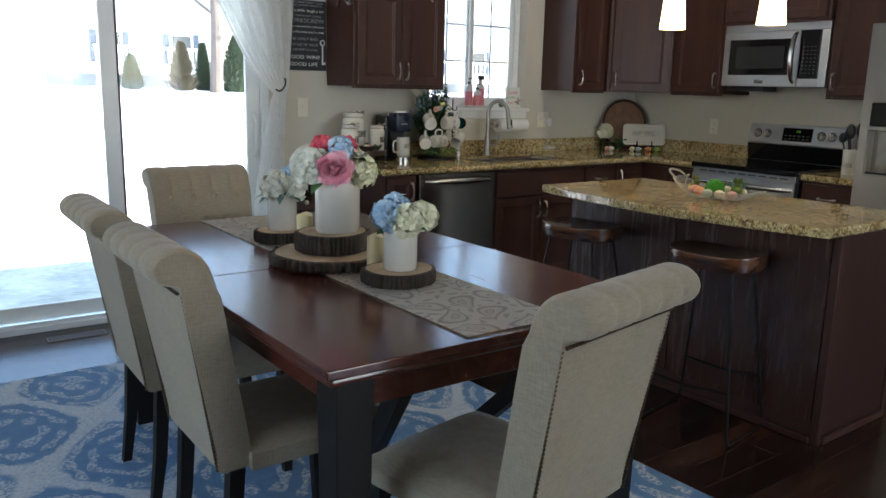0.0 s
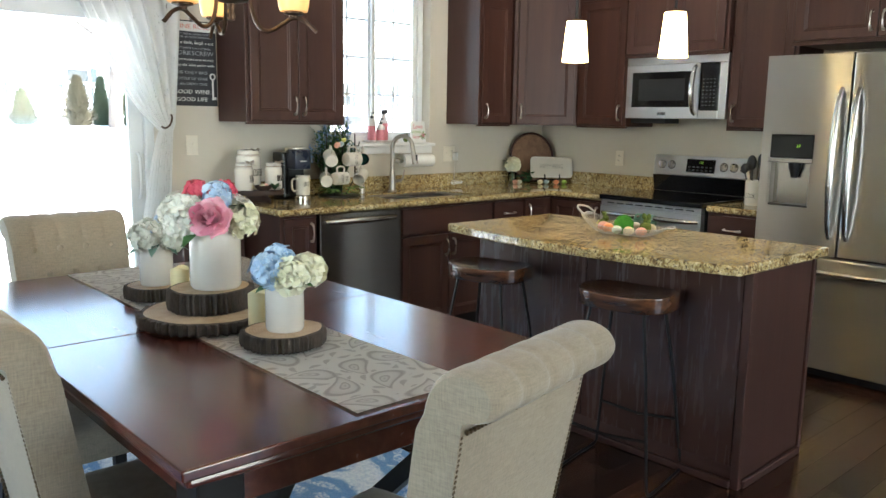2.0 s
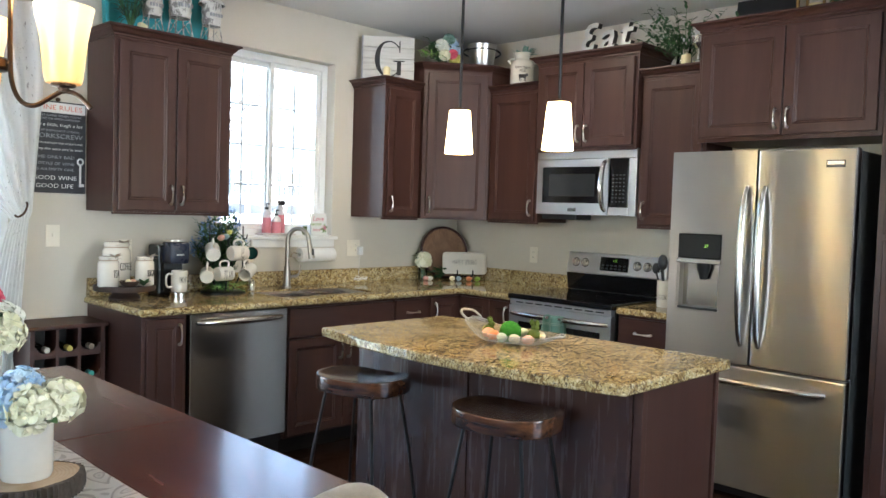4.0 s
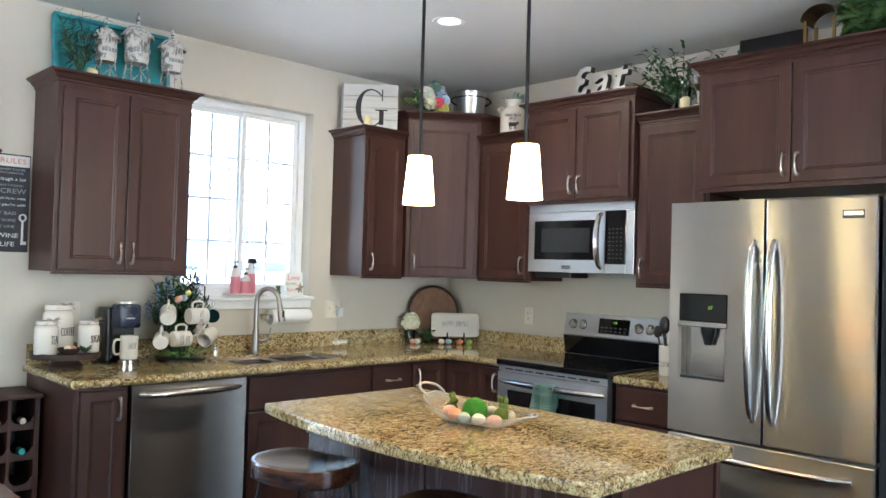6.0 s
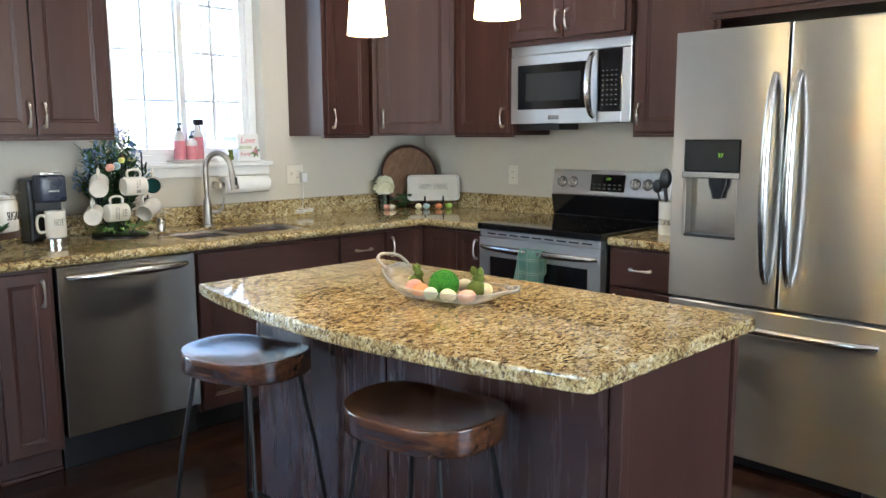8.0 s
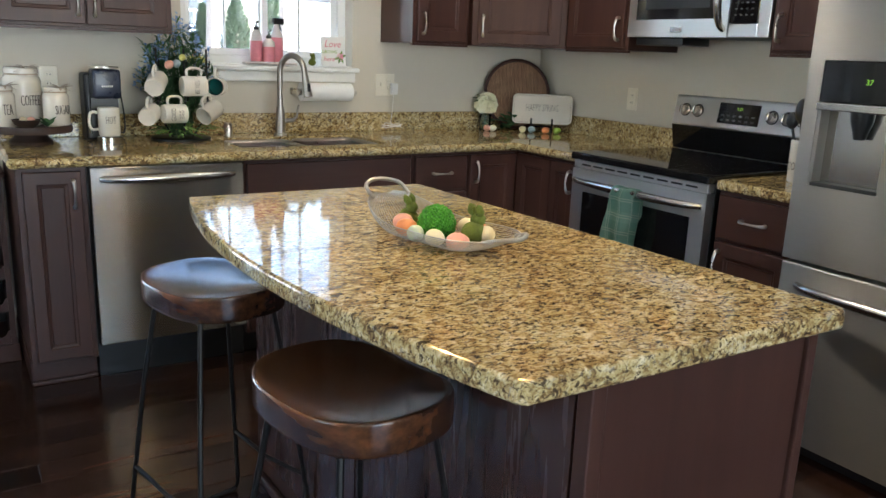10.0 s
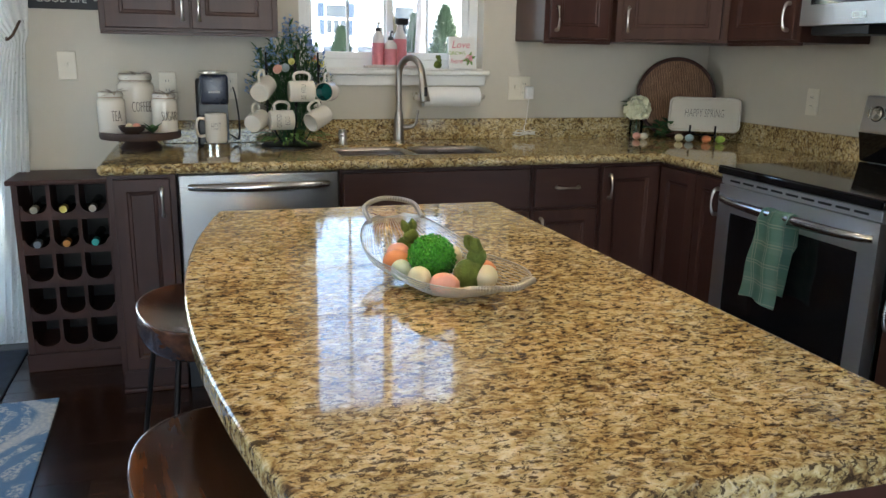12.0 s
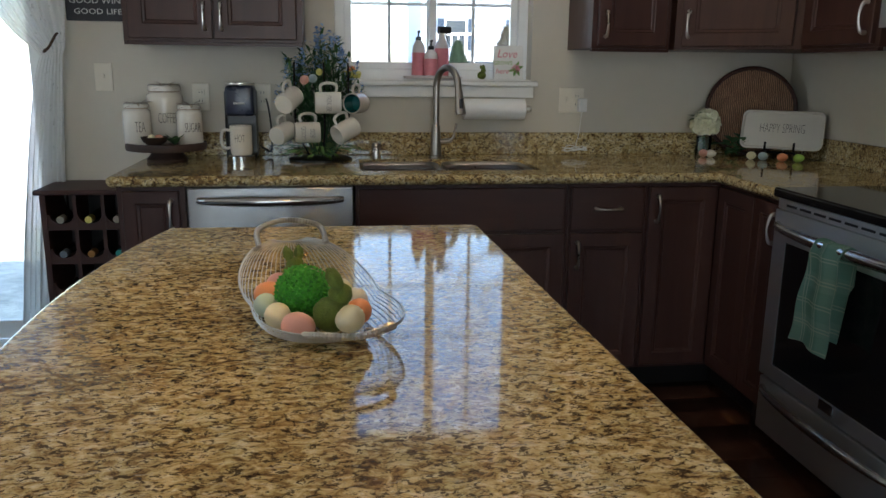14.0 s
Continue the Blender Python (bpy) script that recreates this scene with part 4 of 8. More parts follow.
copy_thing(chair, pose(1.118, 2.12, 0.0, 0, 0, -90))
copy_thing(chair, pose(1.125, 2.755, 0.0, 0, 0, -91))
copy_thing(chair, pose(1.43, 3.345, 0.0, 0, 0, 180))


# ---- bar stools ----
def bar_stool():
    th = thing("bar_stool", pose(0, 0, 0), "dark walnut saddle-seat bar stool on black wire legs", "stool", "stools at the island")
    bm = nb()
    ax, ay, n = 0.153, 0.192, 44
    rings = []
    for f, z in ((0.0, 0.742), (0.35, 0.743), (0.62, 0.746), (0.82, 0.750), (0.93, 0.753), (0.97, 0.7535), (0.985, 0.7533), (0.994, 0.752), (0.9985, 0.7495), (1.0, 0.746), (1.0, 0.742), (1.0, 0.706), (0.997, 0.701), (0.985, 0.697), (0.6, 0.695), (0.0, 0.695)):
        if f == 0:
            rings.append([bm.verts.new((0, 0, z))])
            continue
        row = []
        for k in range(n):
            a = 2 * math.pi * k / n
            c, s = math.cos(a), math.sin(a)
            e = 2 / 2.6
            x, y = ax * f * math.copysign(abs(c) ** e, c), ay * f * math.copysign(abs(s) ** e, s)
            notch = 0.02 * math.exp(-(y / 0.09) ** 2) * (1 if x > 0 else 0) * f
            lift = 0.008 * (y / ay) ** 2 if z > 0.72 else 0
            row.append(bm.verts.new((x - notch, y, z + lift)))
        rings.append(row)
    for a, b in zip(rings, rings[1:]):
        for k in range(n):
            k2 = (k + 1) % n
            if len(a) == 1:
                bm.faces.new((a[0], b[k], b[k2]))
            elif len(b) == 1:
                bm.faces.new((a[k], a[k2], b[0]))
            else:
                bm.faces.new((a[k], a[k2], b[k2], b[k]))
    part("seat", bm, M_STOOL, th, "glossy dark walnut seat", True)
    for s in (-1, 1):
        pts = [(-0.10, s * 0.11, 0.696), (-0.13, s * 0.145, 0.45), (-0.17, s * 0.19, 0.03), (-0.165, s * 0.195, 0.012), (-0.14, s * 0.197, 0.007), (0.0, s * 0.2, 0.007), (0.14, s * 0.197, 0.007), (0.165, s * 0.195, 0.012), (0.17, s * 0.19, 0.03), (0.13, s * 0.145, 0.45), (0.10, s * 0.11, 0.696)]
        part("leg_loop", tube(pts, 0.0065, 8), M_IRON, th, smooth=True)
        part("footrest", tube([(s * 0.153, -0.172, 0.215), (s * 0.150, 0, 0.200), (s * 0.153, 0.172, 0.215)], 0.006, 8), M_IRON, th, smooth=True)
    part("mount_plate", boxbm(-0.12, -0.13, 0.690, 0.12, 0.13, 0.6955), M_IRON, th)
    return th


stool = bar_stool()
stool.matrix_basis = pose(2.985, 2.745, 0, 0, 0, 14)
copy_thing(stool, pose(3.02, 2.015, 0, 0, 0, 10))

# ---- hanging lamps ----
M_SHADE = glow_mat("lit_glass_shade", (1.0, 0.74, 0.34), SHADE)
M_SHADE2 = glow_mat("amber_glass_shade", (1.0, 0.62, 0.26), SHADE2)
nt_ = M_SHADE2.node_tree
co_, sx_ = nt_.nodes.new("ShaderNodeTexCoord"), nt_.nodes.new("ShaderNodeSeparateXYZ")
links(nt_, co_.outputs["Object"], sx_.inputs[0])
rise = calc(nt_, "DIVIDE", calc(nt_, "SUBTRACT", sx_.outputs[2], 1.68), 0.17)
links(nt_, ramp(nt_, rise, [(0.0, (0.55, 0.22, 0.03)), (0.35, (0.85, 0.48, 0.12)), (0.8, (1.0, 0.80, 0.44))]), nt_.nodes["Principled BSDF"].inputs["Emission Color"])


def bulb(name, loc, watts, soft=0.05, col=(1.0, 0.74, 0.38)):
    L = bpy.data.lights.new(name, "POINT")
    L.energy, L.color, L.shadow_soft_size = watts, col, soft
    new(name, L).location = loc


for x, y in ((3.345, 2.592), (3.368, 2.10)):
    th = thing("pendant_lamp", pose(x, y, 0), "lit conical glass pendant lamp on a bronze rod", "pendant lamp", "pendants over the island")
    part("shade", lathe([(0.0415, 1.850), (0.0435, 1.852), (0.0475, 1.81), (0.0595, 1.674), (0.0570, 1.674), (0.0450, 1.806), (0.040, 1.847)], 32), M_SHADE, th, "glowing warm white glass shade", True)
    part("socket_cap", lathe([(0, 1.868), (0.009, 1.868), (0.012, 1.860), (0.036, 1.857), (0.041, 1.851), (0.0, 1.849)], 20), M_BRONZE, th, smooth=True)
    part("rod", tube([(0, 0, 1.866), (0, 0, CZ - 0.02)], 0.0064, 8), M_IRON, th, smooth=True)
    part("canopy", lathe([(0.0, -0.03), (0.02, -0.03), (0.055, -0.008), (0.06, 0.0), (0, 0.0)], 24), M_BRONZE, th, smooth=True, m=pose(0, 0, CZ))
    bulb("pendant_bulb", (x, y, 1.735), PENDANT, 0.03)

chd = thing("chandelier", pose(1.462, 2.246, 0), "bronze three-arm chandelier with amber glass shades, lit", "chandelier")
part("hub", lathe([(0, 1.655), (0.008, 1.658), (0.011, 1.668), (0.007, 1.680), (0.010, 1.700), (0.042, 1.706), (0.047, 1.712), (0.047, 1.728), (0.040, 1.734), (0.014, 1.738), (0.011, 1.76), (0.010, 2.2), (0.016, 2.21), (0.0, 2.22)], 24), M_BRONZE, chd, smooth=True)
part("chain", tube([(0, 0, 2.2), (0, 0, CZ - 0.02)], 0.007, 8), M_BRONZE, chd)
part("canopy", lathe([(0.0, CZ - 0.03), (0.02, CZ - 0.03), (0.06, CZ - 0.008), (0.065, CZ - 0.001), (0, CZ - 0.001)], 24), M_BRONZE, chd, smooth=True)
for k in range(3):
    a = radians(-42 + 120 * k)
    m = pose(0, 0, 0, 0, 0, math.degrees(a))
    arm = part("arm", tube(curve_pts([(0.012, 0, 2.17), (0.040, 0, 2.10), (0.051, 0, 1.95), (0.051, 0, 1.75), (0.056, 0, 1.680), (0.075, 0, 1.640), (0.105, 0, 1.632), (0.140, 0, 1.652), (0.166, 0, 1.666), (0.196, 0, 1.658), (0.226, 0, 1.630)], 56), 0.0055, 8), M_BRONZE, chd, smooth=True, m=m)
    part("bracket", tube([(0.044, 0, 1.72), (0.052, 0, 1.72)], 0.008, 8), M_BRONZE, arm)
    part("socket", lathe([(0, 1.664), (0.010, 1.664), (0.012, 1.672), (0.026, 1.676), (0.026, 1.681), (0, 1.681)], 16), M_BRONZE, arm, smooth=True, m=pose(0.166, 0, 0))
    part("shade", lathe([(0.0, 1.682), (0.036, 1.682), (0.040, 1.695), (0.048, 1.775), (0.062, 1.850), (0.059, 1.850), (0.045, 1.775), (0.036, 1.700), (0.0, 1.693)], 28), M_SHADE2, arm, "amber glass shade", True, m=pose(0.166, 0, 0))
    bulb("chandelier_bulb", (1.462 + 0.166 * math.cos(a), 2.246 + 0.166 * math.sin(a), 1.885), CHAND)

dlt = thing("recessed_light", pose(4.22, 3.36, CZ), "lit round recessed ceiling downlight with white trim", "ceiling light")
part("trim_ring", lathe([(0.06, -0.002), (0.085, -0.006), (0.09, -0.001), (0.06, -0.0005)], 28), M_TRIM, dlt, smooth=True)
part("diffuser", lathe([(0, -0.003), (0.06, -0.003), (0.06, -0.001), (0, -0.001)], 28), glow_mat("downlight_glow", (1.0, 0.92, 0.8), 0.2), dlt)
DL = bpy.data.lights.new("downlight_bulb", "AREA")
DL.energy, DL.color, DL.shape, DL.size = DOWN, (1.0, 0.84, 0.62), "DISK", 0.11
new("downlight_bulb", DL).location = (4.22, 3.36, CZ - 0.012)


# ---- leaves and blooms ----
def petal_mat(name, col, col2):
    m, nt, b = base_mat(name, 0.7)
    g = nt.nodes.new("ShaderNodeNewGeometry")
    n = noise_tex(nt, mapped(nt), 60, 3)
    f = calc(nt, "ADD", calc(nt, "MULTIPLY", g.outputs["Random Per Island"], 0.6), calc(nt, "MULTIPLY", n, 0.4))
    links(nt, ramp(nt, f, [(0.15, col), (0.8, col2)]), b.inputs["Base Color"])
    b.inputs["Subsurface Weight"].default_value = 0.1
    b.inputs["Subsurface Radius"].default_value = (0.01, 0.01, 0.01)
    return m


P_WHITE = petal_mat("white_petals", (0.66, 0.68, 0.58), (0.84, 0.83, 0.76))
P_CREAM = petal_mat("cream_petals", (0.74, 0.72, 0.48), (0.88, 0.85, 0.68))
P_BLUE = petal_mat("blue_petals", (0.34, 0.52, 0.74), (0.64, 0.77, 0.88))
P_PINK = petal_mat("pink_petals", (0.78, 0.27, 0.38), (0.88, 0.55, 0.61))
P_RED = petal_mat("coral_petals", (0.72, 0.08, 0.14), (0.82, 0.16, 0.22))
P_YELLOW = petal_mat("yellow_petals", (0.60, 0.56, 0.10), (0.75, 0.70, 0.25))
P_LAV = petal_mat("lavender_petals", (0.16, 0.26, 0.52), (0.36, 0.52, 0.76))
P_LEAF = petal_mat("leaves", (0.025, 0.075, 0.03), (0.07, 0.16, 0.05))
P_LEAF2 = petal_mat("light_leaves", (0.09, 0.20, 0.04), (0.22, 0.36, 0.10))
P_SAGE = petal_mat("sage_leaves", (0.10, 0.19, 0.14), (0.24, 0.36, 0.30))


def leaf(bm, base_, d, length, width, bend=0.25, up=Vector((0, 0, 1))):
    d = Vector(d).normalized()
    s = d.cross(up)
    if s.length < 1e-3:
        s = d.orthogonal()
    s.normalize()
    nrm = s.cross(d)
    b = Vector(base_)
    cols = []
    for t, w in ((0.0, 0.06), (0.3, 0.85), (0.6, 0.9), (0.85, 0.45), (1.0, 0.0)):
        c = b + d * length * t - nrm * (bend * length * t * t)
        if w == 0:
            cols.append([bm.verts.new(c)])
        else:
            cols.append([bm.verts.new(c - s * width * w / 2 + nrm * width * 0.12 * w), bm.verts.new(c), bm.verts.new(c + s * width * w / 2 + nrm * width * 0.12 * w)])
    for a, c in zip(cols, cols[1:]):
        if len(c) == 1:
            bm.faces.new((a[0], a[1], c[0]))
            bm.faces.new((a[1], a[2], c[0]))
        else:
            bm.faces.new((a[0], a[1], c[1], c[0]))
            bm.faces.new((a[1], a[2], c[2], c[1]))


def hydrangea(bm, c, r, n, rnd, size=0.016):
    """A mop-head of four-petalled florets."""
    c = Vector(c)
    for i in range(n):
        z = 1 - 1.75 * (i + 0.5) / n
        a = i * 2.399963 + rnd.uniform(-0.2, 0.2)
        q = math.sqrt(max(0, 1 - z * z))
        d = Vector((q * math.cos(a), q * math.sin(a), z))
        p = c + d * r * rnd.uniform(0.74, 1.12)
        u = d.orthogonal().normalized()
        u.rotate(Matrix.Rotation(rnd.random() * 6.28, 3, d))
        v = d.cross(u)
        s = size * rnd.uniform(0.8, 1.25)
        o = bm.verts.new(p - d * s * 0.25)
        for k in range(4):
            t = k * math.pi / 2
            e, f = u * math.cos(t) + v * math.sin(t), -u * math.sin(t) + v * math.cos(t)
            tipz = rnd.uniform(-.2, .25)
            w = [bm.verts.new(p + e * s * q + f * s * h + d * s * z_) for q, h, z_ in ((0.30, 0.42, 0.02), (0.72, 0.56, 0.14), (1.02, 0.30, tipz), (1.06, 0.0, tipz + 0.05), (1.02, -0.30, tipz), (0.72, -0.56, 0.14), (0.30, -0.42, 0.02))]
            for i_ in range(6):
                bm.faces.new((o, w[i_], w[i_ + 1]))


def rose(bm, c, r, facing, rnd):
    """Layered cupped petals round a bud."""
    rot = Vector((0, 0, 1)).rotation_difference(Vector(facing).normalized()).to_matrix()
    c = Vector(c)
    for ring, (n, rr, h, curl) in enumerate(((3, 0.16, 1.0, 0.0), (4, 0.30, 0.98, 0.06), (5, 0.48, 0.88, 0.18), (6, 0.68, 0.70, 0.34), (7, 0.88, 0.46, 0.55))):
        for k in range(n):
            a0 = 2 * math.pi * (k + 0.37 * ring) / n + rnd.uniform(-0.1, 0.1)
            half = math.pi / n * 1.3
            lift, out, ph = rnd.uniform(0.82, 1.12), rnd.uniform(0.84, 1.2), rnd.uniform(0, 6.28)
            grid = []
            for i in range(5):
                t = i / 4
                rowv = []
                for j in range(6):
                    e = j / 2.5 - 1
                    a = a0 + half * e * (0.5 + 0.5 * math.sin(math.pi * (0.12 + 0.55 * t)))
                    q = r * (rr * out * math.sin(math.pi / 2 * (0.08 + 0.92 * t) ** 0.6) + (0.30 * curl + 0.09 * math.sin(3.2 * e + ph)) * t ** 3)
                    z = r * (h * lift * t ** 1.2 * (1 - 0.2 * e * e) + 0.08 * t * t * math.cos(3.0 * e + ph) - curl * 0.42 * t ** 4 - 0.35)
                    rowv.append(bm.verts.new(c + rot @ Vector((q * math.cos(a), q * math.sin(a), z + rnd.uniform(-0.015, 0.015) * r))))
                grid.append(rowv)
            for i in range(4):
                for j in range(5):
                    bm.faces.new((grid[i][j], grid[i][j + 1], grid[i + 1][j + 1], grid[i + 1][j]))


def bark_log(x, y, z, r, h, seed, label):
    th = thing("log_slice", pose(x, y, z), label, "wood slice", "log slices on the table")
    ph = [random.Random(seed).uniform(0, 6.28) for _ in range(3)]
    out = lambda a: 1 + 0.045 * math.sin(2 * a + ph[0]) + 0.03 * math.sin(3 * a + ph[1]) + 0.012 * math.sin(7 * a + ph[2])
    part("wood_face", lathe([(0, 0.001), (r * 0.930, 0.001), (r * 0.930, h), (0, h)], 60, wob=lambda a, zz: out(a)), M_RINGS, th, "pale sawn wood face")
    rn = random.Random(seed + 9)
    n = 150
    bm = nb()
    dep = [rn.uniform(0.01, 0.06) if k % 3 == 0 else rn.uniform(-0.06, 0.0) for k in range(n)]
    rows = []
    for zz, q in ((0.0, 0.92), (0.001, 0.995), (h * 0.3, 1.02), (h * 0.7, 1.02), (h - 0.001, 1.0), (h + 0.0008, 0.925)):
        rows.append([bm.verts.new((r * out(2 * math.pi * k / n) * (q + (dep[k] + rn.uniform(-.008, .008) if q > 0.99 else 0)) * math.cos(2 * math.pi * k / n), r * out(2 * math.pi * k / n) * (q + (dep[k] if q > 0.99 else 0)) * math.sin(2 * math.pi * k / n), zz)) for k in range(n)])
    for a, b in zip(rows, rows[1:]):
        for k in range(n):
            bm.faces.new((a[k], a[(k + 1) % n], b[(k + 1) % n], b[k]))
    part("bark", bm, M_LOGBARK, th, "rough dark grey bark")
    return th


def rings_mat():
    m, nt, b = base_mat("sawn_rings", 0.75)
    v = mapped(nt)
    w = nt.nodes.new("ShaderNodeTexWave")
    w.wave_type, w.rings_direction = "RINGS", "Z"
    w.inputs["Scale"].default_value = 42
    w.inputs["Distortion"].default_value = 2.2
    w.inputs["Detail"].default_value = 3
    links(nt, v, w.inputs["Vector"])
    n = noise_tex(nt, v, 14, 5)
    f = calc(nt, "ADD", calc(nt, "MULTIPLY", w.outputs["Fac"], 0.12), calc(nt, "MULTIPLY", n, 0.88))
    links(nt, ramp(nt, f, [(0.25, (0.34, 0.22, 0.12)), (0.52, (0.53, 0.39, 0.25)), (0.8, (0.62, 0.49, 0.34))]), b.inputs["Base Color"])
    bump(nt, b, n, 0.2, 0.003)
    return m


M_RINGS = rings_mat()
M_LOGBARK = plain("log_bark", (0.080, 0.062, 0.049), 0.95, 0, 0.6, 30, 0.8, 120, (1, 1, 0.3))

# ---- table setting ----
def paisley_mat():
    """Cream cloth woven with grey teardrop motifs, turned at random, and fine sprigs between."""
    m, nt, b = base_mat("paisley_cloth", 0.9)
    v = mapped(nt, (1, 1, 0))

    def motif(scale, half, wide, seed):
        vor = nt.nodes.new("ShaderNodeTexVoronoi")
        vor.voronoi_dimensions = "2D"
        vor.inputs["Scale"].default_value = scale
        vor.inputs["Randomness"].default_value = 0.55
        sh = nt.nodes.new("ShaderNodeVectorMath")
        sh.inputs[1].default_value = (seed, seed * 1.7, 0)
        links(nt, v, sh.inputs[0])
        links(nt, sh.outputs[0], vor.inputs["Vector"])
        d = nt.nodes.new("ShaderNodeVectorMath")
        d.operation = "SUBTRACT"
        links(nt, sh.outputs[0], d.inputs[0])
        links(nt, vor.outputs["Position"], d.inputs[1])
        rot = nt.nodes.new("ShaderNodeVectorRotate")
        rot.rotation_type = "Z_AXIS"
        links(nt, d.outputs[0], rot.inputs["Vector"])
        sp = nt.nodes.new("ShaderNodeSeparateColor")
        links(nt, vor.outputs["Color"], sp.inputs[0])
        links(nt, calc(nt, "MULTIPLY", sp.outputs[0], 6.283), rot.inputs["Angle"])
        xyz = nt.nodes.new("ShaderNodeSeparateXYZ")
        links(nt, rot.outputs[0], xyz.inputs[0])
        x = calc(nt, "DIVIDE", xyz.outputs[0], half)
        y = calc(nt, "SUBTRACT", calc(nt, "DIVIDE", xyz.outputs[1], wide), calc(nt, "MULTIPLY", calc(nt, "MULTIPLY", x, x), 0.75))
        taper = calc(nt, "MAXIMUM", calc(nt, "SUBTRACT", 0.95, calc(nt, "MULTIPLY", x, 0.72)), 0.12)
        y = calc(nt, "DIVIDE", y, taper)
        return calc(nt, "SQRT", calc(nt, "ADD", calc(nt, "MULTIPLY", x, x), calc(nt, "MULTIPLY", y, y)))

    big = motif(7.4, 0.073, 0.037, 0.0)
    small = motif(21.0, 0.024, 0.008, 3.1)
    steps = [(0.0, (0.8,) * 3), (0.16, (0.1,) * 3), (0.30, (0.9,) * 3), (0.38, (0.05,) * 3), (0.68, (0.25,) * 3), (0.80, (1, 1, 1)), (0.88, (0.8,) * 3), (0.96, (0, 0, 0))]
    f1 = ramp(nt, big, steps)
    f2 = calc(nt, "MULTIPLY", ramp(nt, small, [(0.75, (1, 1, 1)), (1.0, (0, 0, 0))]), calc(nt, "GREATER_THAN", big, 1.15))
    thread = noise_tex(nt, v, 160, 3, 0.7)
    f = calc(nt, "MULTIPLY", calc(nt, "MAXIMUM", f1, calc(nt, "MULTIPLY", f2, 0.7)), calc(nt, "ADD", calc(nt, "MULTIPLY", thread, 0.7), 0.45))
    c = mixc(nt, calc(nt, "MINIMUM", f, 1.0), (0.88, 0.86, 0.80), (0.46, 0.42, 0.38))
    links(nt, c, b.inputs["Base Color"])
    bump(nt, b, noise_tex(nt, v, 500, 2), 0.2, 0.001)
    return m


bm = nb()
run_rows = []
for j in range(50):
    y = TY0 + 0.025 + (TY1 - TY0 - 0.03) * j / 49
    run_rows.append([bm.verts.new((x + 0.004 * noise.noise((x * 5, y * 3, 1)), y, TZ + 0.0022 + 0.0015 * (1 + noise.noise((x * 9, y * 7, 0))))) for x in (1.335, 1.42, 1.5, 1.58, 1.665)])
for a, b in zip(run_rows, run_rows[1:]):
    for k in range(4):
        bm.faces.new((a[k], a[k + 1], b[k + 1], b[k]))
bmesh.ops.solidify(bm, geom=list(bm.faces), thickness=0.0016)
tagged(part("table_runner", bm, paisley_mat(), None, "", True), "cream and grey paisley cloth runner along the table", "table runner")

RZ = TZ + 0.0062
bark_log(1.448, 2.785, RZ, 0.098, 0.042, 1, "small round log slice with bark edge under a vase")
bark_log(1.435, 2.395, RZ, 0.190, 0.034, 2, "wide thin log slice with bark edge on the runner")
bark_log(1.451, 2.400, RZ + 0.0352, 0.116, 0.062, 3, "thick dark-barked log slice stacked on a wider one")
bark_log(1.481, 2.036, RZ, 0.105, 0.041, 4, "round log slice with dark bark under the front vase")


def vase(x, y, z, r, h, label):
    th = thing("flower_vase", pose(x, y, z), label, "vase", "flower vases on the table")
    part("jar", lathe([(0, 0), (r * 0.93, 0), (r, 0.008), (r, h - 0.018), (r * 0.97, h - 0.008), (r * 0.93, h - 0.005), (r * 0.95, h), (r * 0.88, h), (r * 0.86, h - 0.03), (0, h - 0.03)], 36), M_CERAMIC, th, "glossy white ceramic jar", True)
    return th


def bloom(th, name, material, fn, label=""):
    bm = nb()
    fn(bm)
    return part(name, bm, material, th, label)


rn = random.Random(21)
v0 = vase(1.448, 2.785, RZ + 0.043, 0.053, 0.138, "white ceramic jar with white and blue hydrangeas")
bloom(v0, "white_bloom", P_WHITE, lambda b: hydrangea(b, (-0.035, -0.02, 0.165), 0.055, 60, rn))
bloom(v0, "white_bloom", P_WHITE, lambda b: hydrangea(b, (0.03, -0.045, 0.155), 0.045, 45, rn))
bloom(v0, "blue_bloom", P_BLUE, lambda b: hydrangea(b, (0.04, 0.02, 0.185), 0.042, 45, rn))
bloom(v0, "leaves", P_SAGE, lambda b: [leaf(b, (0, 0, 0.14), (math.cos(a), math.sin(a), 0.15), 0.10, 0.04, 0.5) for a in (2.6, 3.4, 4.2, 5.0, 5.9, 1.0)])
v1 = vase(1.464, 2.388, RZ + 0.0990, 0.073, 0.172, "tall white ceramic jar with pink rose and hydrangeas")
bloom(v1, "pink_rose", P_PINK, lambda b: rose(b, (-0.056, -0.076, 0.215), 0.057, (-0.45, -0.75, 0.4), rn), "large pink rose")
bloom(v1, "white_bloom", P_WHITE, lambda b: hydrangea(b, (-0.09, 0.01, 0.215), 0.062, 70, rn, 0.019))
bloom(v1, "white_bloom", P_CREAM, lambda b: hydrangea(b, (0.055, -0.055, 0.195), 0.05, 55, rn, 0.018))
bloom(v1, "white_bloom", P_WHITE, lambda b: hydrangea(b, (0.07, 0.01, 0.215), 0.05, 55, rn, 0.018))
bloom(v1, "blue_bloom", P_BLUE, lambda b: hydrangea(b, (0.0, -0.015, 0.265), 0.043, 55, rn, 0.013))
bloom(v1, "coral_bloom", P_RED, lambda b: hydrangea(b, (-0.035, 0.03, 0.275), 0.035, 40, rn, 0.014))
bloom(v1, "coral_bloom", P_RED, lambda b: hydrangea(b, (0.05, 0.03, 0.275), 0.03, 36, rn, 0.014))
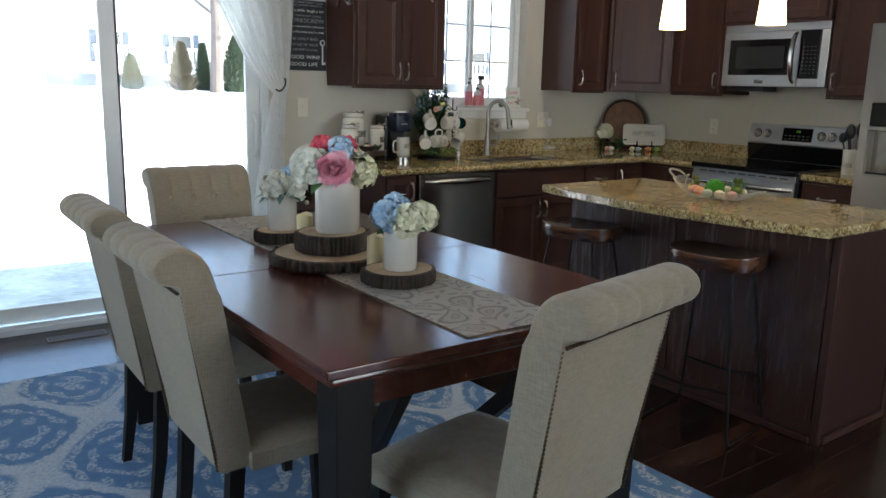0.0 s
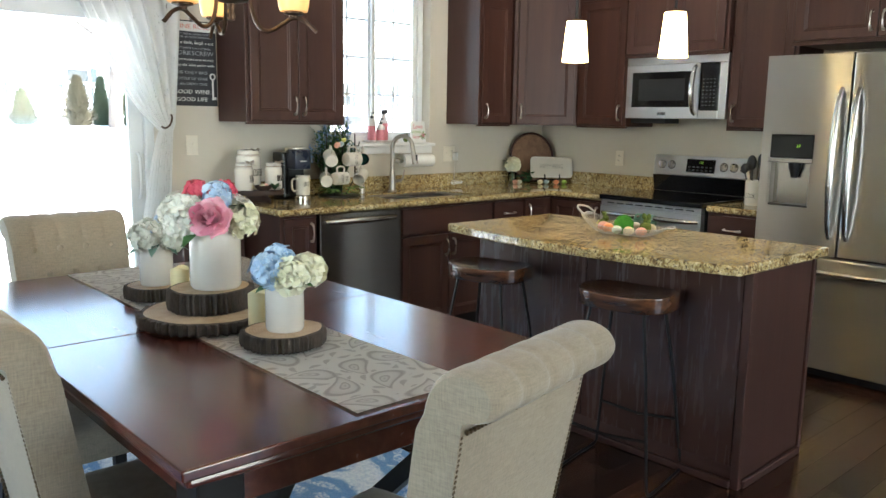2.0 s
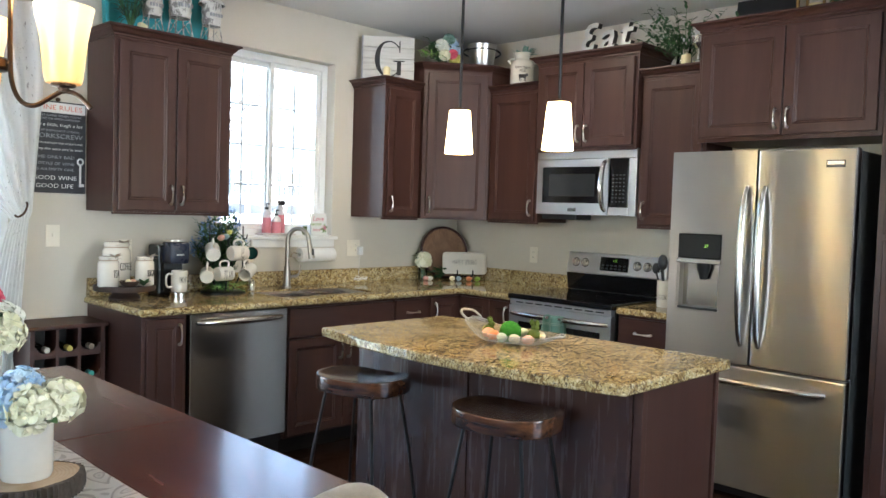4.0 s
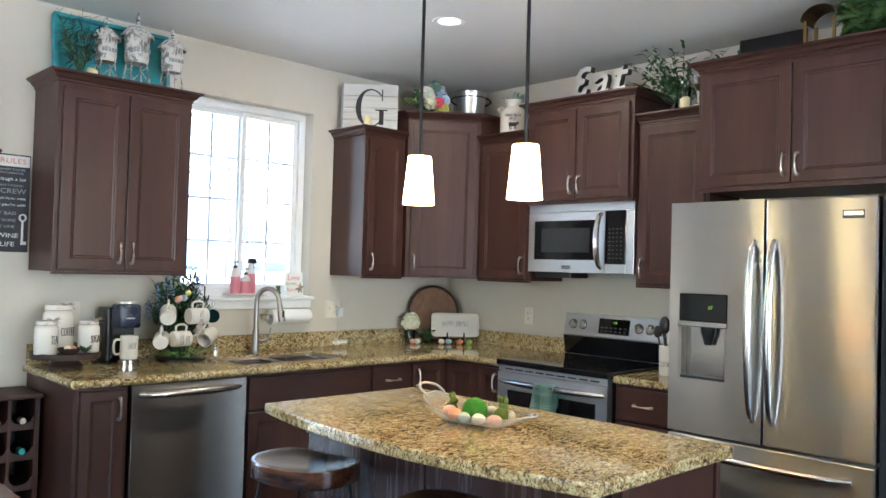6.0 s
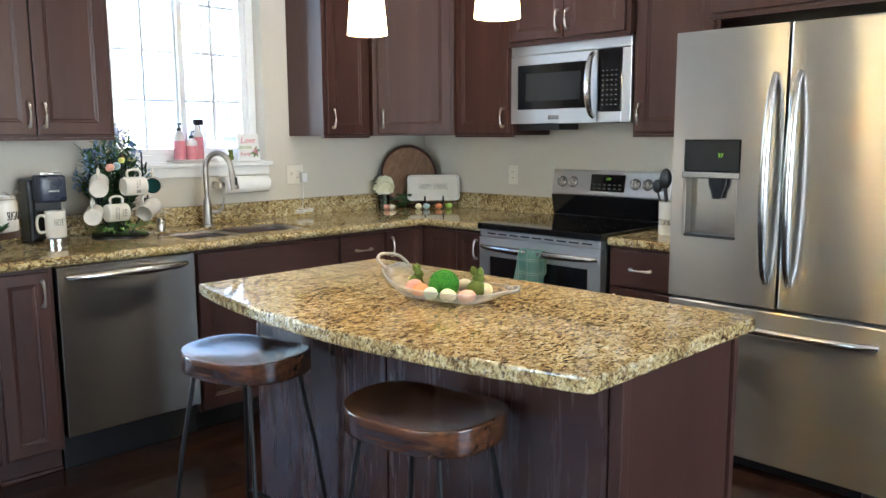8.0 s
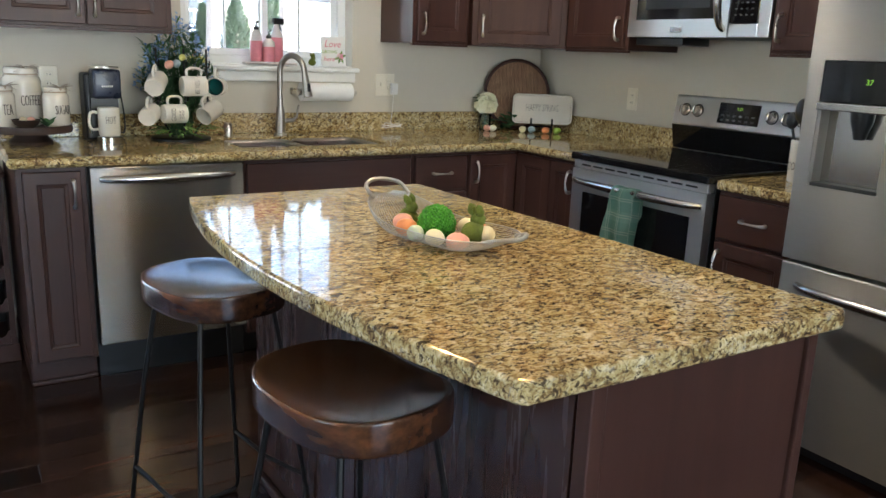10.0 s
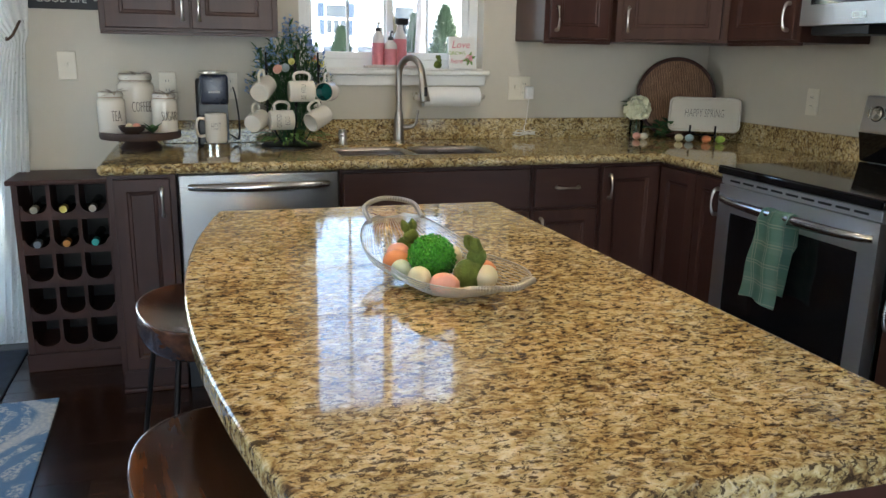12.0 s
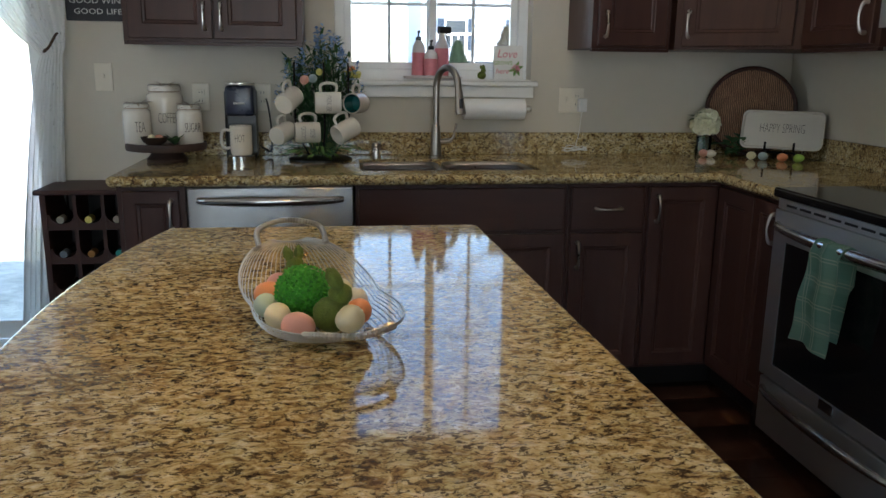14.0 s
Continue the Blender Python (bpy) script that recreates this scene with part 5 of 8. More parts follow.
bloom(v1, "leaves", P_LEAF, lambda b: [leaf(b, (0.02, -0.04, 0.24), (0.7, -0.6, 0.1), 0.09, 0.05, 0.3), leaf(b, (-0.05, -0.02, 0.18), (-0.8, -0.4, -0.2), 0.09, 0.045, 0.3), leaf(b, (0.05, 0, 0.18), (0.9, 0.1, -0.1), 0.08, 0.04, 0.3)])
v2 = vase(1.481, 2.031, RZ + 0.042, 0.0505, 0.125, "small white ceramic jar with blue and cream hydrangeas")
bloom(v2, "blue_bloom", P_BLUE, lambda b: hydrangea(b, (-0.042, 0.0, 0.163), 0.045, 55, rn, 0.019))
bloom(v2, "blue_bloom", P_BLUE, lambda b: hydrangea(b, (0.0, 0.03, 0.17), 0.045, 45, rn, 0.018))
bloom(v2, "cream_bloom", P_CREAM, lambda b: hydrangea(b, (-0.005, -0.045, 0.15), 0.042, 50, rn, 0.02))
bloom(v2, "cream_bloom", P_CREAM, lambda b: hydrangea(b, (0.056, -0.025, 0.155), 0.042, 50, rn, 0.02))
bloom(v2, "leaves", P_LEAF, lambda b: [leaf(b, (0.03, 0.0, 0.17), (0.9, -0.3, 0.4), 0.08, 0.03, 0.2), leaf(b, (0.01, -0.05, 0.13), (0.3, -0.9, 0.1), 0.05, 0.03, 0.2), leaf(b, (-0.03, 0.0, 0.12), (-0.9, -0.3, 0.1), 0.07, 0.03, 0.2)])


def candle(x, y, z, s, h, turn=0):
    th = thing("pillar_candle", pose(x, y, z, 0, 0, turn), "cream wax flameless pillar candle with wavy rim", "candle", "candles on the table")
    bm = lathe([(0, 0), (s, 0), (s, h), (s - 0.003, h + 0.001), (s - 0.006, h - 0.012), (0, h - 0.014)], 22, wob=lambda a, zz: 1)
    for v in bm.verts:
        if v.co.z > h - 0.004:
            v.co.z += 0.005 * math.sin(2 * math.atan2(v.co.y, v.co.x))
    part("wax", bm, M_WAX, th, smooth=True)
    part("wick", tube([(0, 0, h - 0.014), (0.002, 0, h - 0.002)], 0.0012, 5), M_INK, th)


candle(1.425, 2.552, RZ + 0.0352, 0.028, 0.098)
candle(1.478, 2.168, RZ, 0.027, 0.118)


# ---- curtain ----
def sheer_mat():
    m, nt, b = base_mat("sheer_curtain", 0.9)
    out = nt.nodes["Material Output"]
    v = mapped(nt, (1, 1, 0.5))
    sp = ramp(nt, noise_tex(nt, v, 60, 6, 0.75), [(0.60, (0, 0, 0)), (0.66, (1, 1, 1))])
    patch = ramp(nt, noise_tex(nt, v, 7, 3), [(0.45, (0, 0, 0)), (0.6, (1, 1, 1))])
    f = calc(nt, "MULTIPLY", sp, patch)
    col = mixc(nt, f, (0.82, 0.82, 0.80), (0.30, 0.29, 0.27))
    df, tl, tp, m1, m2 = (nt.nodes.new("ShaderNode" + k) for k in ("BsdfDiffuse", "BsdfTranslucent", "BsdfTransparent", "MixShader", "MixShader"))
    links(nt, col, df.inputs[0])
    links(nt, col, tl.inputs[0])
    m1.inputs[0].default_value = 0.36
    links(nt, df.outputs[0], m1.inputs[1])
    links(nt, tl.outputs[0], m1.inputs[2])
    m2.inputs[0].default_value = 0.90
    links(nt, tp.outputs[0], m2.inputs[1])
    links(nt, m1.outputs[0], m2.inputs[2])
    links(nt, m2.outputs[0], out.inputs[0])
    return m


cur = thing("curtain", pose(0, 0, 0), "sheer white curtain with silver specks tied back beside the patio door", "curtain")
bm = nb()
NU, NV = 90, 60
cols = []
for i in range(NU + 1):
    u = i / NU
    colv = []
    for j in range(NV + 1):
        z = 2.42 - (2.42 - 0.06) * j / NV
        if z > 1.335:
            t = (z - 1.335) / (2.42 - 1.335)
            xl, xr = 2.25 - 0.55 * t ** 0.62, 2.338 + 0.05 * min(1, t * 1.6)
            amp = 0.003 + 0.030 * min(1, t * 1.3)
            bias = 1.0 + 0.7 * min(1, t * 1.5)
        else:
            t = (1.335 - z) / 1.275
            xl, xr = 2.25 - 0.21 * t ** 0.65, 2.325 - 0.09 * t
            amp = 0.004 + 0.020 * min(1, t * 1.6)
            bias = 1.0
        x = xl + (xr - xl) * u ** bias
        y = 4.632 + amp * math.sin(u * 2 * math.pi * 8 + 0.5 * math.sin(z * 3)) + 0.4 * amp * math.sin(u * 37 + z * 2)
        colv.append(bm.verts.new((x, y, z)))
    cols.append(colv)
for a, b in zip(cols, cols[1:]):
    for j in range(NV):
        bm.faces.new((a[j], a[j + 1], b[j + 1], b[j]))
part("drape", bm, sheer_mat(), cur, "", True)
part("tie_band", tube(curve_pts([(2.258, 4.632, 1.342), (2.264, 4.602, 1.334), (2.286, 4.592, 1.350), (2.302, 4.598, 1.378), (2.312, 4.622, 1.405), (2.314, 4.699, 1.42)], 20), 0.0055, 8), M_BRONZE, cur, "dark tie-back hook", True)
part("rod", tube([(0.30, 4.632, 2.44), (2.415, 4.632, 2.44)], 0.011, 10), M_BRONZE, cur, smooth=True)

# ---- signs and switches on the wall ----
M_SIGN = plain("chalkboard_black", (0.018, 0.019, 0.024), 0.6)
M_SIGNW = plain("sign_white", (0.72, 0.71, 0.68), 0.6)
M_SIGNG = plain("sign_grey", (0.30, 0.31, 0.33), 0.6)
M_SIGNR = plain("sign_red", (0.62, 0.20, 0.14), 0.6)
ws = thing("wall_sign", pose(2.338, NY - 0.020, 1.462) @ Matrix.Diagonal((1.21, 1, 1.01, 1)), "black wall sign of wine rules in white lettering", "sign")
part("board", boxbm(0, 0, 0, 0.235, 0.019, 0.475, bev=0.002), M_SIGN, ws)
part("header", boxbm(0.004, -0.0015, 0.415, 0.231, -0.0002, 0.468), M_SIGNW, ws)
part("hook", ball(nb(), (0.118, 0.008, 0.486), 0.011, 12, 8), M_BRONZE, ws, smooth=True)
for txt, z, s, k in (("WINE RULES", 0.441, 0.036, M_SIGNR), ("DON'T DRINK WHEN YOU'RE", 0.400, 0.0145, M_SIGNG), ("ALONE OR WITH SOMEONE", 0.383, 0.0145, M_SIGNG), ("live a little, laugh a lot", 0.353, 0.023, M_SIGNW), ("MOST IMPORTANT UTENSIL:", 0.322, 0.0145, M_SIGNG),
                     ("CORKSCREW", 0.294, 0.034, M_SIGNG), ("ALWAYS ROOM FOR MORE WINE", 0.258, 0.0135, M_SIGNW), ("enjoy the wine you're with", 0.228, 0.019, M_SIGNW), ("THE ONLY BAD", 0.186, 0.0235, M_SIGNG), ("BOTTLE OF WINE", 0.152, 0.0205, M_SIGNG), ("IS AN EMPTY ONE", 0.122, 0.0195, M_SIGNG), ("GOOD WINE", 0.078, 0.031, M_SIGNW), ("GOOD LIFE", 0.036, 0.031, M_SIGNW)):
    short = z < 0.2
    lettering("lettering", txt, s, pose(0.105 if short else 0.1175, -0.0022 if z > 0.41 else -0.0008, z), k, ws, 0.0005, "CENTER", 0.2 if txt[0].islower() else 0.0)
key = nb()
tube([(0.212, -0.002, 0.035), (0.212, -0.002, 0.15)], 0.0045, 6, key)
tube([(0.212 + 0.012 * math.cos(a * 0.5236), -0.002, 0.168 + 0.016 * math.sin(a * 0.5236)) for a in range(12)], 0.004, 6, key, True)
box(key, 0.212, -0.004, 0.036, 0.228, -0.0005, 0.052)
part("key_drawing", key, M_SIGNW, ws)


def wall_plate(m, label, gang=1, toggles=False):
    th = thing("wall_plate", m, label, "switch" if toggles else "outlet", "", "")
    w = 0.072 if gang == 1 else 0.118
    part("plate", boxbm(-w / 2, -0.006, -0.058, w / 2, 0, 0.058, bev=0.003), M_IVORY, th)
    for g in range(gang):
        cx = 0 if gang == 1 else (-0.024 + 0.048 * g)
        if toggles or (gang == 2 and g == 0):
            part("toggle", boxbm(cx - 0.005, -0.016, -0.004, cx + 0.005, -0.006, 0.014, bev=0.002), M_IVORY, th)
        else:
            for q in (-0.019, 0.019):
                s = part("socket_face", boxbm(cx - 0.017, -0.0085, q - 0.014, cx + 0.017, -0.006, q + 0.014, bev=0.002), M_IVORY, th)
                for o in (-0.006, 0.006):
                    part("slot", boxbm(cx + o - 0.001, -0.0092, q - 0.003, cx + o + 0.001, -0.0086, q + 0.006), M_INK, s)
    return th


wall_plate(pose(2.462, NY - 0.001, 1.235), "ivory light switch plate on the grey wall", 1, True)
wall_plate(pose(2.855, NY - 0.001, 1.155), "ivory outlet plate behind the canisters")
wall_plate(pose(3.115, NY - 0.001, 1.155), "ivory outlet plate behind the coffee maker")
wall_plate(pose(4.505, NY - 0.001, 1.15), "ivory double plate with switch and outlet by the window", 2)
wall_plate(EAST(EX - 0.001, 3.90, 1.13), "ivory outlet plate above the backsplash")
chg = thing("phone_charger", pose(4.55, NY - 0.012, 1.13), "white plug-in charger with a coiled cord on the counter", "charger")
part("plug", boxbm(-0.02, -0.03, -0.03, 0.02, 0, 0.03, bev=0.005), M_WHITEPAINT, chg)
rn = random.Random(8)
pts = [(0, -0.015, -0.03), (-0.01, -0.02, -0.12), (-0.03, -0.05, -0.19)] + [(-0.05 + 0.06 * math.cos(k * 1.9), -0.09 + 0.03 * math.sin(k * 1.9), -0.205 + 0.028 * rn.random()) for k in range(14)]
part("cord", tube(curve_pts(pts, 90), 0.0017, 6), M_WHITEPAINT, chg, smooth=True)

# ---- wine rack ----
wr = thing("wine_rack", pose(2.258, 4.40, 0), "dark wooden floor wine rack with scalloped bottle slots", "wine rack")
WW, WD, WH = 0.366, 0.285, 0.80
part("top", boxbm(-0.018, -0.018, WH - 0.02, WW + 0.012, WD, WH, bev=0.006), M_RACK, wr)
part("side_panel", boxbm(0, 0, 0.0, 0.022, WD, WH - 0.021), M_RACK, wr)
part("side_panel", boxbm(WW - 0.022, 0, 0.0, WW, WD, WH - 0.021), M_RACK, wr)
part("back_panel", boxbm(0.0225, WD - 0.008, 0.05, WW - 0.0225, WD, WH - 0.021), M_LEG, wr)
part("plinth", boxbm(-0.008, -0.010, 0.0, WW + 0.008, 0.012, 0.075, bev=0.004), M_RACK, wr)
cw = (WW - 0.044) / 3
rowh = (WH - 0.10) / 5
for r in range(5):
    zb = 0.076 + r * rowh
    bm = nb()
    n = 48
    pv = []
    for i in range(n + 1):
        x = 0.0225 + (WW - 0.045) * i / n
        ph = ((x - 0.0225) % cw) / cw * 2 - 1
        dip = 0.034 * (1 - math.sqrt(max(0, 1 - min(1, abs(ph) / 0.86) ** 2)))
        top = zb + 0.026 + dip
        pv.append([bm.verts.new((x, yy, zz)) for yy, zz in ((0.004, zb), (0.004, top), (0.020, top), (0.020, zb))])
    for a, b in zip(pv, pv[1:]):
        for k in range(4):
            bm.faces.new((a[k], a[(k + 1) % 4], b[(k + 1) % 4], b[k]))
    part("scalloped_rail", bm, M_RACK, wr)
    part("shelf", boxbm(0.0225, 0.0205, zb + 0.002, WW - 0.0225, WD - 0.009, zb + 0.014), M_RACK, wr)
for c in (1, 2):
    part("divider", boxbm(0.022 + cw * c - 0.007, 0.002, 0.0755, 0.022 + cw * c + 0.007, 0.16, WH - 0.0215), M_RACK, wr)
M_BOTTLE = plain("dark_bottle_glass", (0.010, 0.014, 0.012), 0.08)
for r, c, col in ((4, 0, (0.45, 0.40, 0.32)), (4, 1, (0.55, 0.45, 0.12)), (4, 2, (0.42, 0.34, 0.26)), (3, 0, (0.25, 0.28, 0.30)), (3, 1, (0.50, 0.22, 0.06)), (3, 2, (0.05, 0.30, 0.26))):
    bt = thing("wine_bottle", pose(2.258 + 0.022 + cw * (c + 0.5), 4.40 - 0.012, 0.076 + r * rowh + 0.045, -90, 0, 0), "dark glass wine bottle with foil cap lying in the rack", "wine bottle", "bottles in the wine rack")
    part("glass", lathe([(0, 0.0), (0.0135, 0.0), (0.0135, 0.07), (0.016, 0.09), (0.0185, 0.12), (0.0188, 0.23), (0, 0.235)], 16), M_BOTTLE, bt, smooth=True)
    part("foil_cap", lathe([(0, -0.003), (0.0145, -0.003), (0.0148, 0.0), (0.0148, 0.045), (0.0138, 0.046)], 16), plain("foil", col, 0.35, 0.6), bt, smooth=True)

# ---- sink fittings ----
fc = thing("kitchen_faucet", pose(3.862, 4.575, CT), "brushed nickel gooseneck faucet with pull-down sprayer", "faucet")
part("base", lathe([(0, 0), (0.030, 0), (0.030, 0.006), (0.024, 0.012), (0.0225, 0.09), (0.018, 0.14), (0.0, 0.14)], 22), M_FAUCET, fc, smooth=True)
dx, dy = 0.50, -0.866
goose = [(0, 0, 0.12), (0, 0, 0.29)] + [((0.075 - 0.075 * math.cos(a)) * dx, (0.075 - 0.075 * math.cos(a)) * dy, 0.30 + 0.085 * math.sin(a)) for a in [math.pi * k / 10 for k in range(1, 10)]] + [(0.152 * dx, 0.152 * dy, 0.29)]
part("spout", tube(curve_pts(goose, 46), 0.0142, 12), M_FAUCET, fc, smooth=True)
hd = part("spray_head", tube([(0.152 * dx, 0.152 * dy, 0.295), (0.160 * dx, 0.160 * dy, 0.25), (0.172 * dx, 0.172 * dy, 0.195)], [0.0150, 0.0185, 0.0220], 14), M_FAUCET, fc, smooth=True)
part("spray_button", boxbm(-0.007, -0.003, -0.02, 0.007, 0.003, 0.02, bev=0.002), M_BLACK, hd, m=pose(0.166 * dx, 0.166 * dy - 0.019, 0.24))
part("lever", tube([(0.02, -0.01, 0.07), (0.06, -0.02, 0.075), (0.075, -0.025, 0.09), (0.085, -0.03, 0.15)], [0.011, 0.011, 0.006, 0.005], 10), M_FAUCET, fc, smooth=True)
sp_ = thing("soap_pump", pose(3.60, 4.575, CT), "short brushed nickel air gap cap beside the sink", "sink fitting")
part("cap", lathe([(0, 0), (0.02, 0), (0.019, 0.055), (0.016, 0.062), (0, 0.063)], 18), M_NICKEL, sp_, smooth=True)
pt = thing("paper_towel_holder", pose(3.99, NY - 0.075, 1.113), "white paper towel roll on a nickel wall holder", "paper towels")
part("roll", lathe([(0.018, 0), (0.046, 0), (0.046, 0.275), (0.018, 0.275)], 30), plain("paper", (0.82, 0.81, 0.78), 0.9, 0, 0.03, 20, 0.2, 150), pt, smooth=True, m=pose(0, 0, 0, 0, 90, 0))
part("bar", tube([(-0.02, 0, 0), (0.30, 0, 0)], 0.008, 10), M_NICKEL, pt, smooth=True)
part("end_cap", lathe([(0, 0), (0.015, 0), (0.017, 0.012), (0.010, 0.024), (0, 0.026)], 14), M_NICKEL, pt, smooth=True, m=pose(0.285, 0, 0, 0, 90, 0))
part("bracket", boxbm(-0.03, -0.015, -0.018, -0.012, 0.072, 0.018, bev=0.006), M_NICKEL, pt)

# ---- coffee corner ----
ped = thing("pedestal_tray", pose(2.747, 4.455, CT) @ Matrix.Diagonal((0.92, 0.92, 1, 1)), "dark round wooden pedestal tray on the counter", "tray")
M_DARKWOOD = wood("dark_tray_wood", (0.018, 0.010, 0.008), (0.04, 0.022, 0.016), (0.07, 0.04, 0.028), 0, 0.5, 1.0)
part("plate", lathe([(0, 0.05), (0.14, 0.048), (0.168, 0.05), (0.172, 0.062), (0.170, 0.078), (0.164, 0.080), (0.160, 0.072), (0, 0.072)], 44), M_DARKWOOD, ped, smooth=True)
part("foot", lathe([(0, 0), (0.085, 0), (0.088, 0.012), (0.07, 0.03), (0.065, 0.05), (0, 0.05)], 30), M_DARKWOOD, ped, smooth=True)
M_BURLAP = fabric("burlap", (0.42, 0.34, 0.26), 300)


def canister(x, y, r, h, word, turn, size):
    th = thing("canister", pose(x, y, CT + 0.0725, 0, 0, turn), "white ceramic %s canister tied with a burlap bow" % word.lower(), "canister", "canisters on the tray")
    part("jar", lathe([(0, 0), (r * 0.94, 0), (r, 0.008), (r, h * 0.74), (r * 0.97, h * 0.80), (r * 0.82, h * 0.85), (r * 0.82, h * 0.88)], 34), M_CERAMIC, th, smooth=True)
    part("lid", lathe([(0, h * 0.882), (r * 0.9, h * 0.882), (r * 0.9, h * 0.955), (r * 0.8, h * 0.985), (0, h)], 30), M_CERAMIC, th, smooth=True)
    bm = tube([(r * 0.84 * math.cos(a * 0.5236), r * 0.84 * math.sin(a * 0.5236), h * 0.865) for a in range(12)], 0.003, 6, closed=True)
    part("twine", bm, M_BURLAP, th)
    for q in (-1, 1):
        for lean, lift, ln, wd in ((0.95, 0.40, 0.060, 0.034), (0.75, 0.62, 0.048, 0.026), (1.0, 0.0, 0.055, 0.016)):
            bm = nb()
            leaf(bm, (0, -r * 0.72, h * 0.94), (q * lean, -0.12, lift), ln, wd, 0.18)
            part("bow_loop", bm, M_BURLAP, th)
    part("bow_knot", ball(nb(), (0, -r * 0.74, h * 0.945), 0.010, 8, 6), M_BURLAP, th)
    lettering("lettering", word, size, pose(0, -r - 0.0006, h * 0.42), M_ENGRAVED, th, 0.002, "CENTER", 0, 0.36, -0.022)


canister(2.646, 4.425, 0.053, 0.165, "TEA", 24, 0.062)
canister(2.735, 4.535, 0.072, 0.236, "COFFEE", 18, 0.062)
canister(2.846, 4.435, 0.050, 0.160, "SUGAR", 22, 0.055)


def moss_bunny(x, y, z, s, turn, label="small green moss bunny figurine", group=""):
    th = tagged(part("moss_bunny", bunny_mesh(s), M_MOSS, None, "", True, pose(x, y, z, 0, 0, turn)), label, "figurine", group)
    return th


def bunny_mesh(s):
    """A sitting rabbit: round haunches, a head bent forward and two broad upright ears."""
    bm = nb()
    ball(bm, (0, 0.04 * s, 0.42 * s), 0.46 * s, 16, 10, 0.92)
    ball(bm, (0, -0.24 * s, 0.30 * s), 0.24 * s, 12, 8, 1.1)
    ball(bm, (0, -0.18 * s, 0.90 * s), 0.29 * s, 14, 9, 0.92)
    ball(bm, (0, 0.46 * s, 0.26 * s), 0.13 * s, 10, 6, 1.0)
    for q in (-1, 1):
        tube(curve_pts([(q * 0.12 * s, -0.12 * s, 1.06 * s), (q * 0.19 * s, -0.03 * s, 1.28 * s), (q * 0.22 * s, 0.08 * s, 1.50 * s)], 6), [0.10 * s, 0.14 * s, 0.17 * s, 0.17 * s, 0.15 * s, 0.10 * s, 0.02 * s], 8, bm)
    for v in bm.verts:
        v.co += Vector((noise.noise(v.co * 90), noise.noise(v.co * 90 + Vector((7, 0, 0))), noise.noise(v.co * 90 + Vector((0, 9, 0))))) * 0.035 * s
    return bm


M_MOSS = plain("moss", (0.115, 0.15, 0.022), 0.95, 0, 0.4, 60, 0.8, 300)
M_EGGS = {k: plain(k + "_egg", c, 0.5, 0, 0.06, 60) for k, c in {"pink": (0.72, 0.36, 0.28), "coral": (0.70, 0.26, 0.10), "cream": (0.72, 0.64, 0.42), "white": (0.74, 0.70, 0.60), "mint": (0.48, 0.56, 0.42), "yellow": (0.66, 0.62, 0.18), "blue": (0.36, 0.46, 0.50), "green": (0.30, 0.46, 0.08), "orange": (0.72, 0.26, 0.12)}.items()}


def egg(x, y, z, r, colour, tilt=(80, 0, 20), group="painted eggs"):
    bm = nb()
    prof = [(r * math.sin(math.pi * i / 9) * (1 - 0.12 * math.cos(math.pi * i / 9) * -1), -r * 1.28 * math.cos(math.pi * i / 9)) for i in range(10)]
    prof[0], prof[-1] = (0, prof[0][1]), (0, prof[-1][1])
    lathe(prof, 16, bm)
    return tagged(part("egg", bm, M_EGGS[colour], None, "", True, pose(x, y, z, *tilt)), "speckled %s decorative egg" % colour, "egg", group)


bw = thing("small_bowl", pose(2.725, 4.345, CT + 0.0725), "small dark bowl of eggs on the pedestal tray", "bowl")
part("bowl", lathe([(0, 0), (0.022, 0), (0.044, 0.018), (0.052, 0.036), (0.048, 0.036), (0.040, 0.02), (0, 0.008)], 22), M_DARKWOOD, bw, smooth=True)
egg(2.715, 4.338, CT + 0.0725 + 0.033, 0.014, "cream")
egg(2.742, 4.345, CT + 0.0725 + 0.033, 0.013, "pink", (80, 0, 70))
lf = thing("greenery_sprig", pose(2.80, 4.345, CT + 0.0725), "small green leaf sprig on the pedestal tray", "greenery")
bm = nb()
for a, e in ((0.3, 1.5), (1.6, 1.0), (2.9, 0.9), (4.2, 0.8), (5.2, 1.0), (3.6, 1.8)):
    leaf(bm, (0, 0, 0.006), (math.cos(a), math.sin(a), e), 0.055, 0.032, 0.2)
part("leaves", bm, P_LEAF, lf)

ck = thing("coffee_maker", pose(3.045, 4.535, CT), "slim black and navy single-serve coffee maker", "coffee maker")
M_NAVY = plain("navy_plastic", (0.016, 0.022, 0.045), 0.28)
part("rear_tank", boxbm(-0.075, 0.0, 0.0, 0.050, 0.13, 0.285, bev=0.012, seg=3), M_BLACK, ck)
part("brew_head", boxbm(-0.056, -0.115, 0.185, 0.056, -0.001, 0.305, bev=0.012, seg=3), M_NAVY, ck, smooth=True)
part("column", boxbm(-0.055, -0.03, 0.03, 0.055, -0.001, 0.184), M_BLACK, ck)
part("lid_ring", lathe([(0.03, 0), (0.058, 0), (0.058, 0.006), (0.03, 0.008)], 26), M_NICKEL, ck, smooth=True, m=pose(0, -0.055, 0.3105))
for i in range(6):
    part("badge_bar", boxbm(-0.0225 + i * 0.0078, -0.1162, 0.232, -0.0175 + i * 0.0078, -0.1152, 0.2395), M_SIGNW, ck)
part("drip_tray", lathe([(0, 0), (0.052, 0), (0.053, 0.026), (0.048, 0.03), (0, 0.03)], 28), M_STEELH, ck, smooth=True, m=pose(0, -0.105, 0.0))
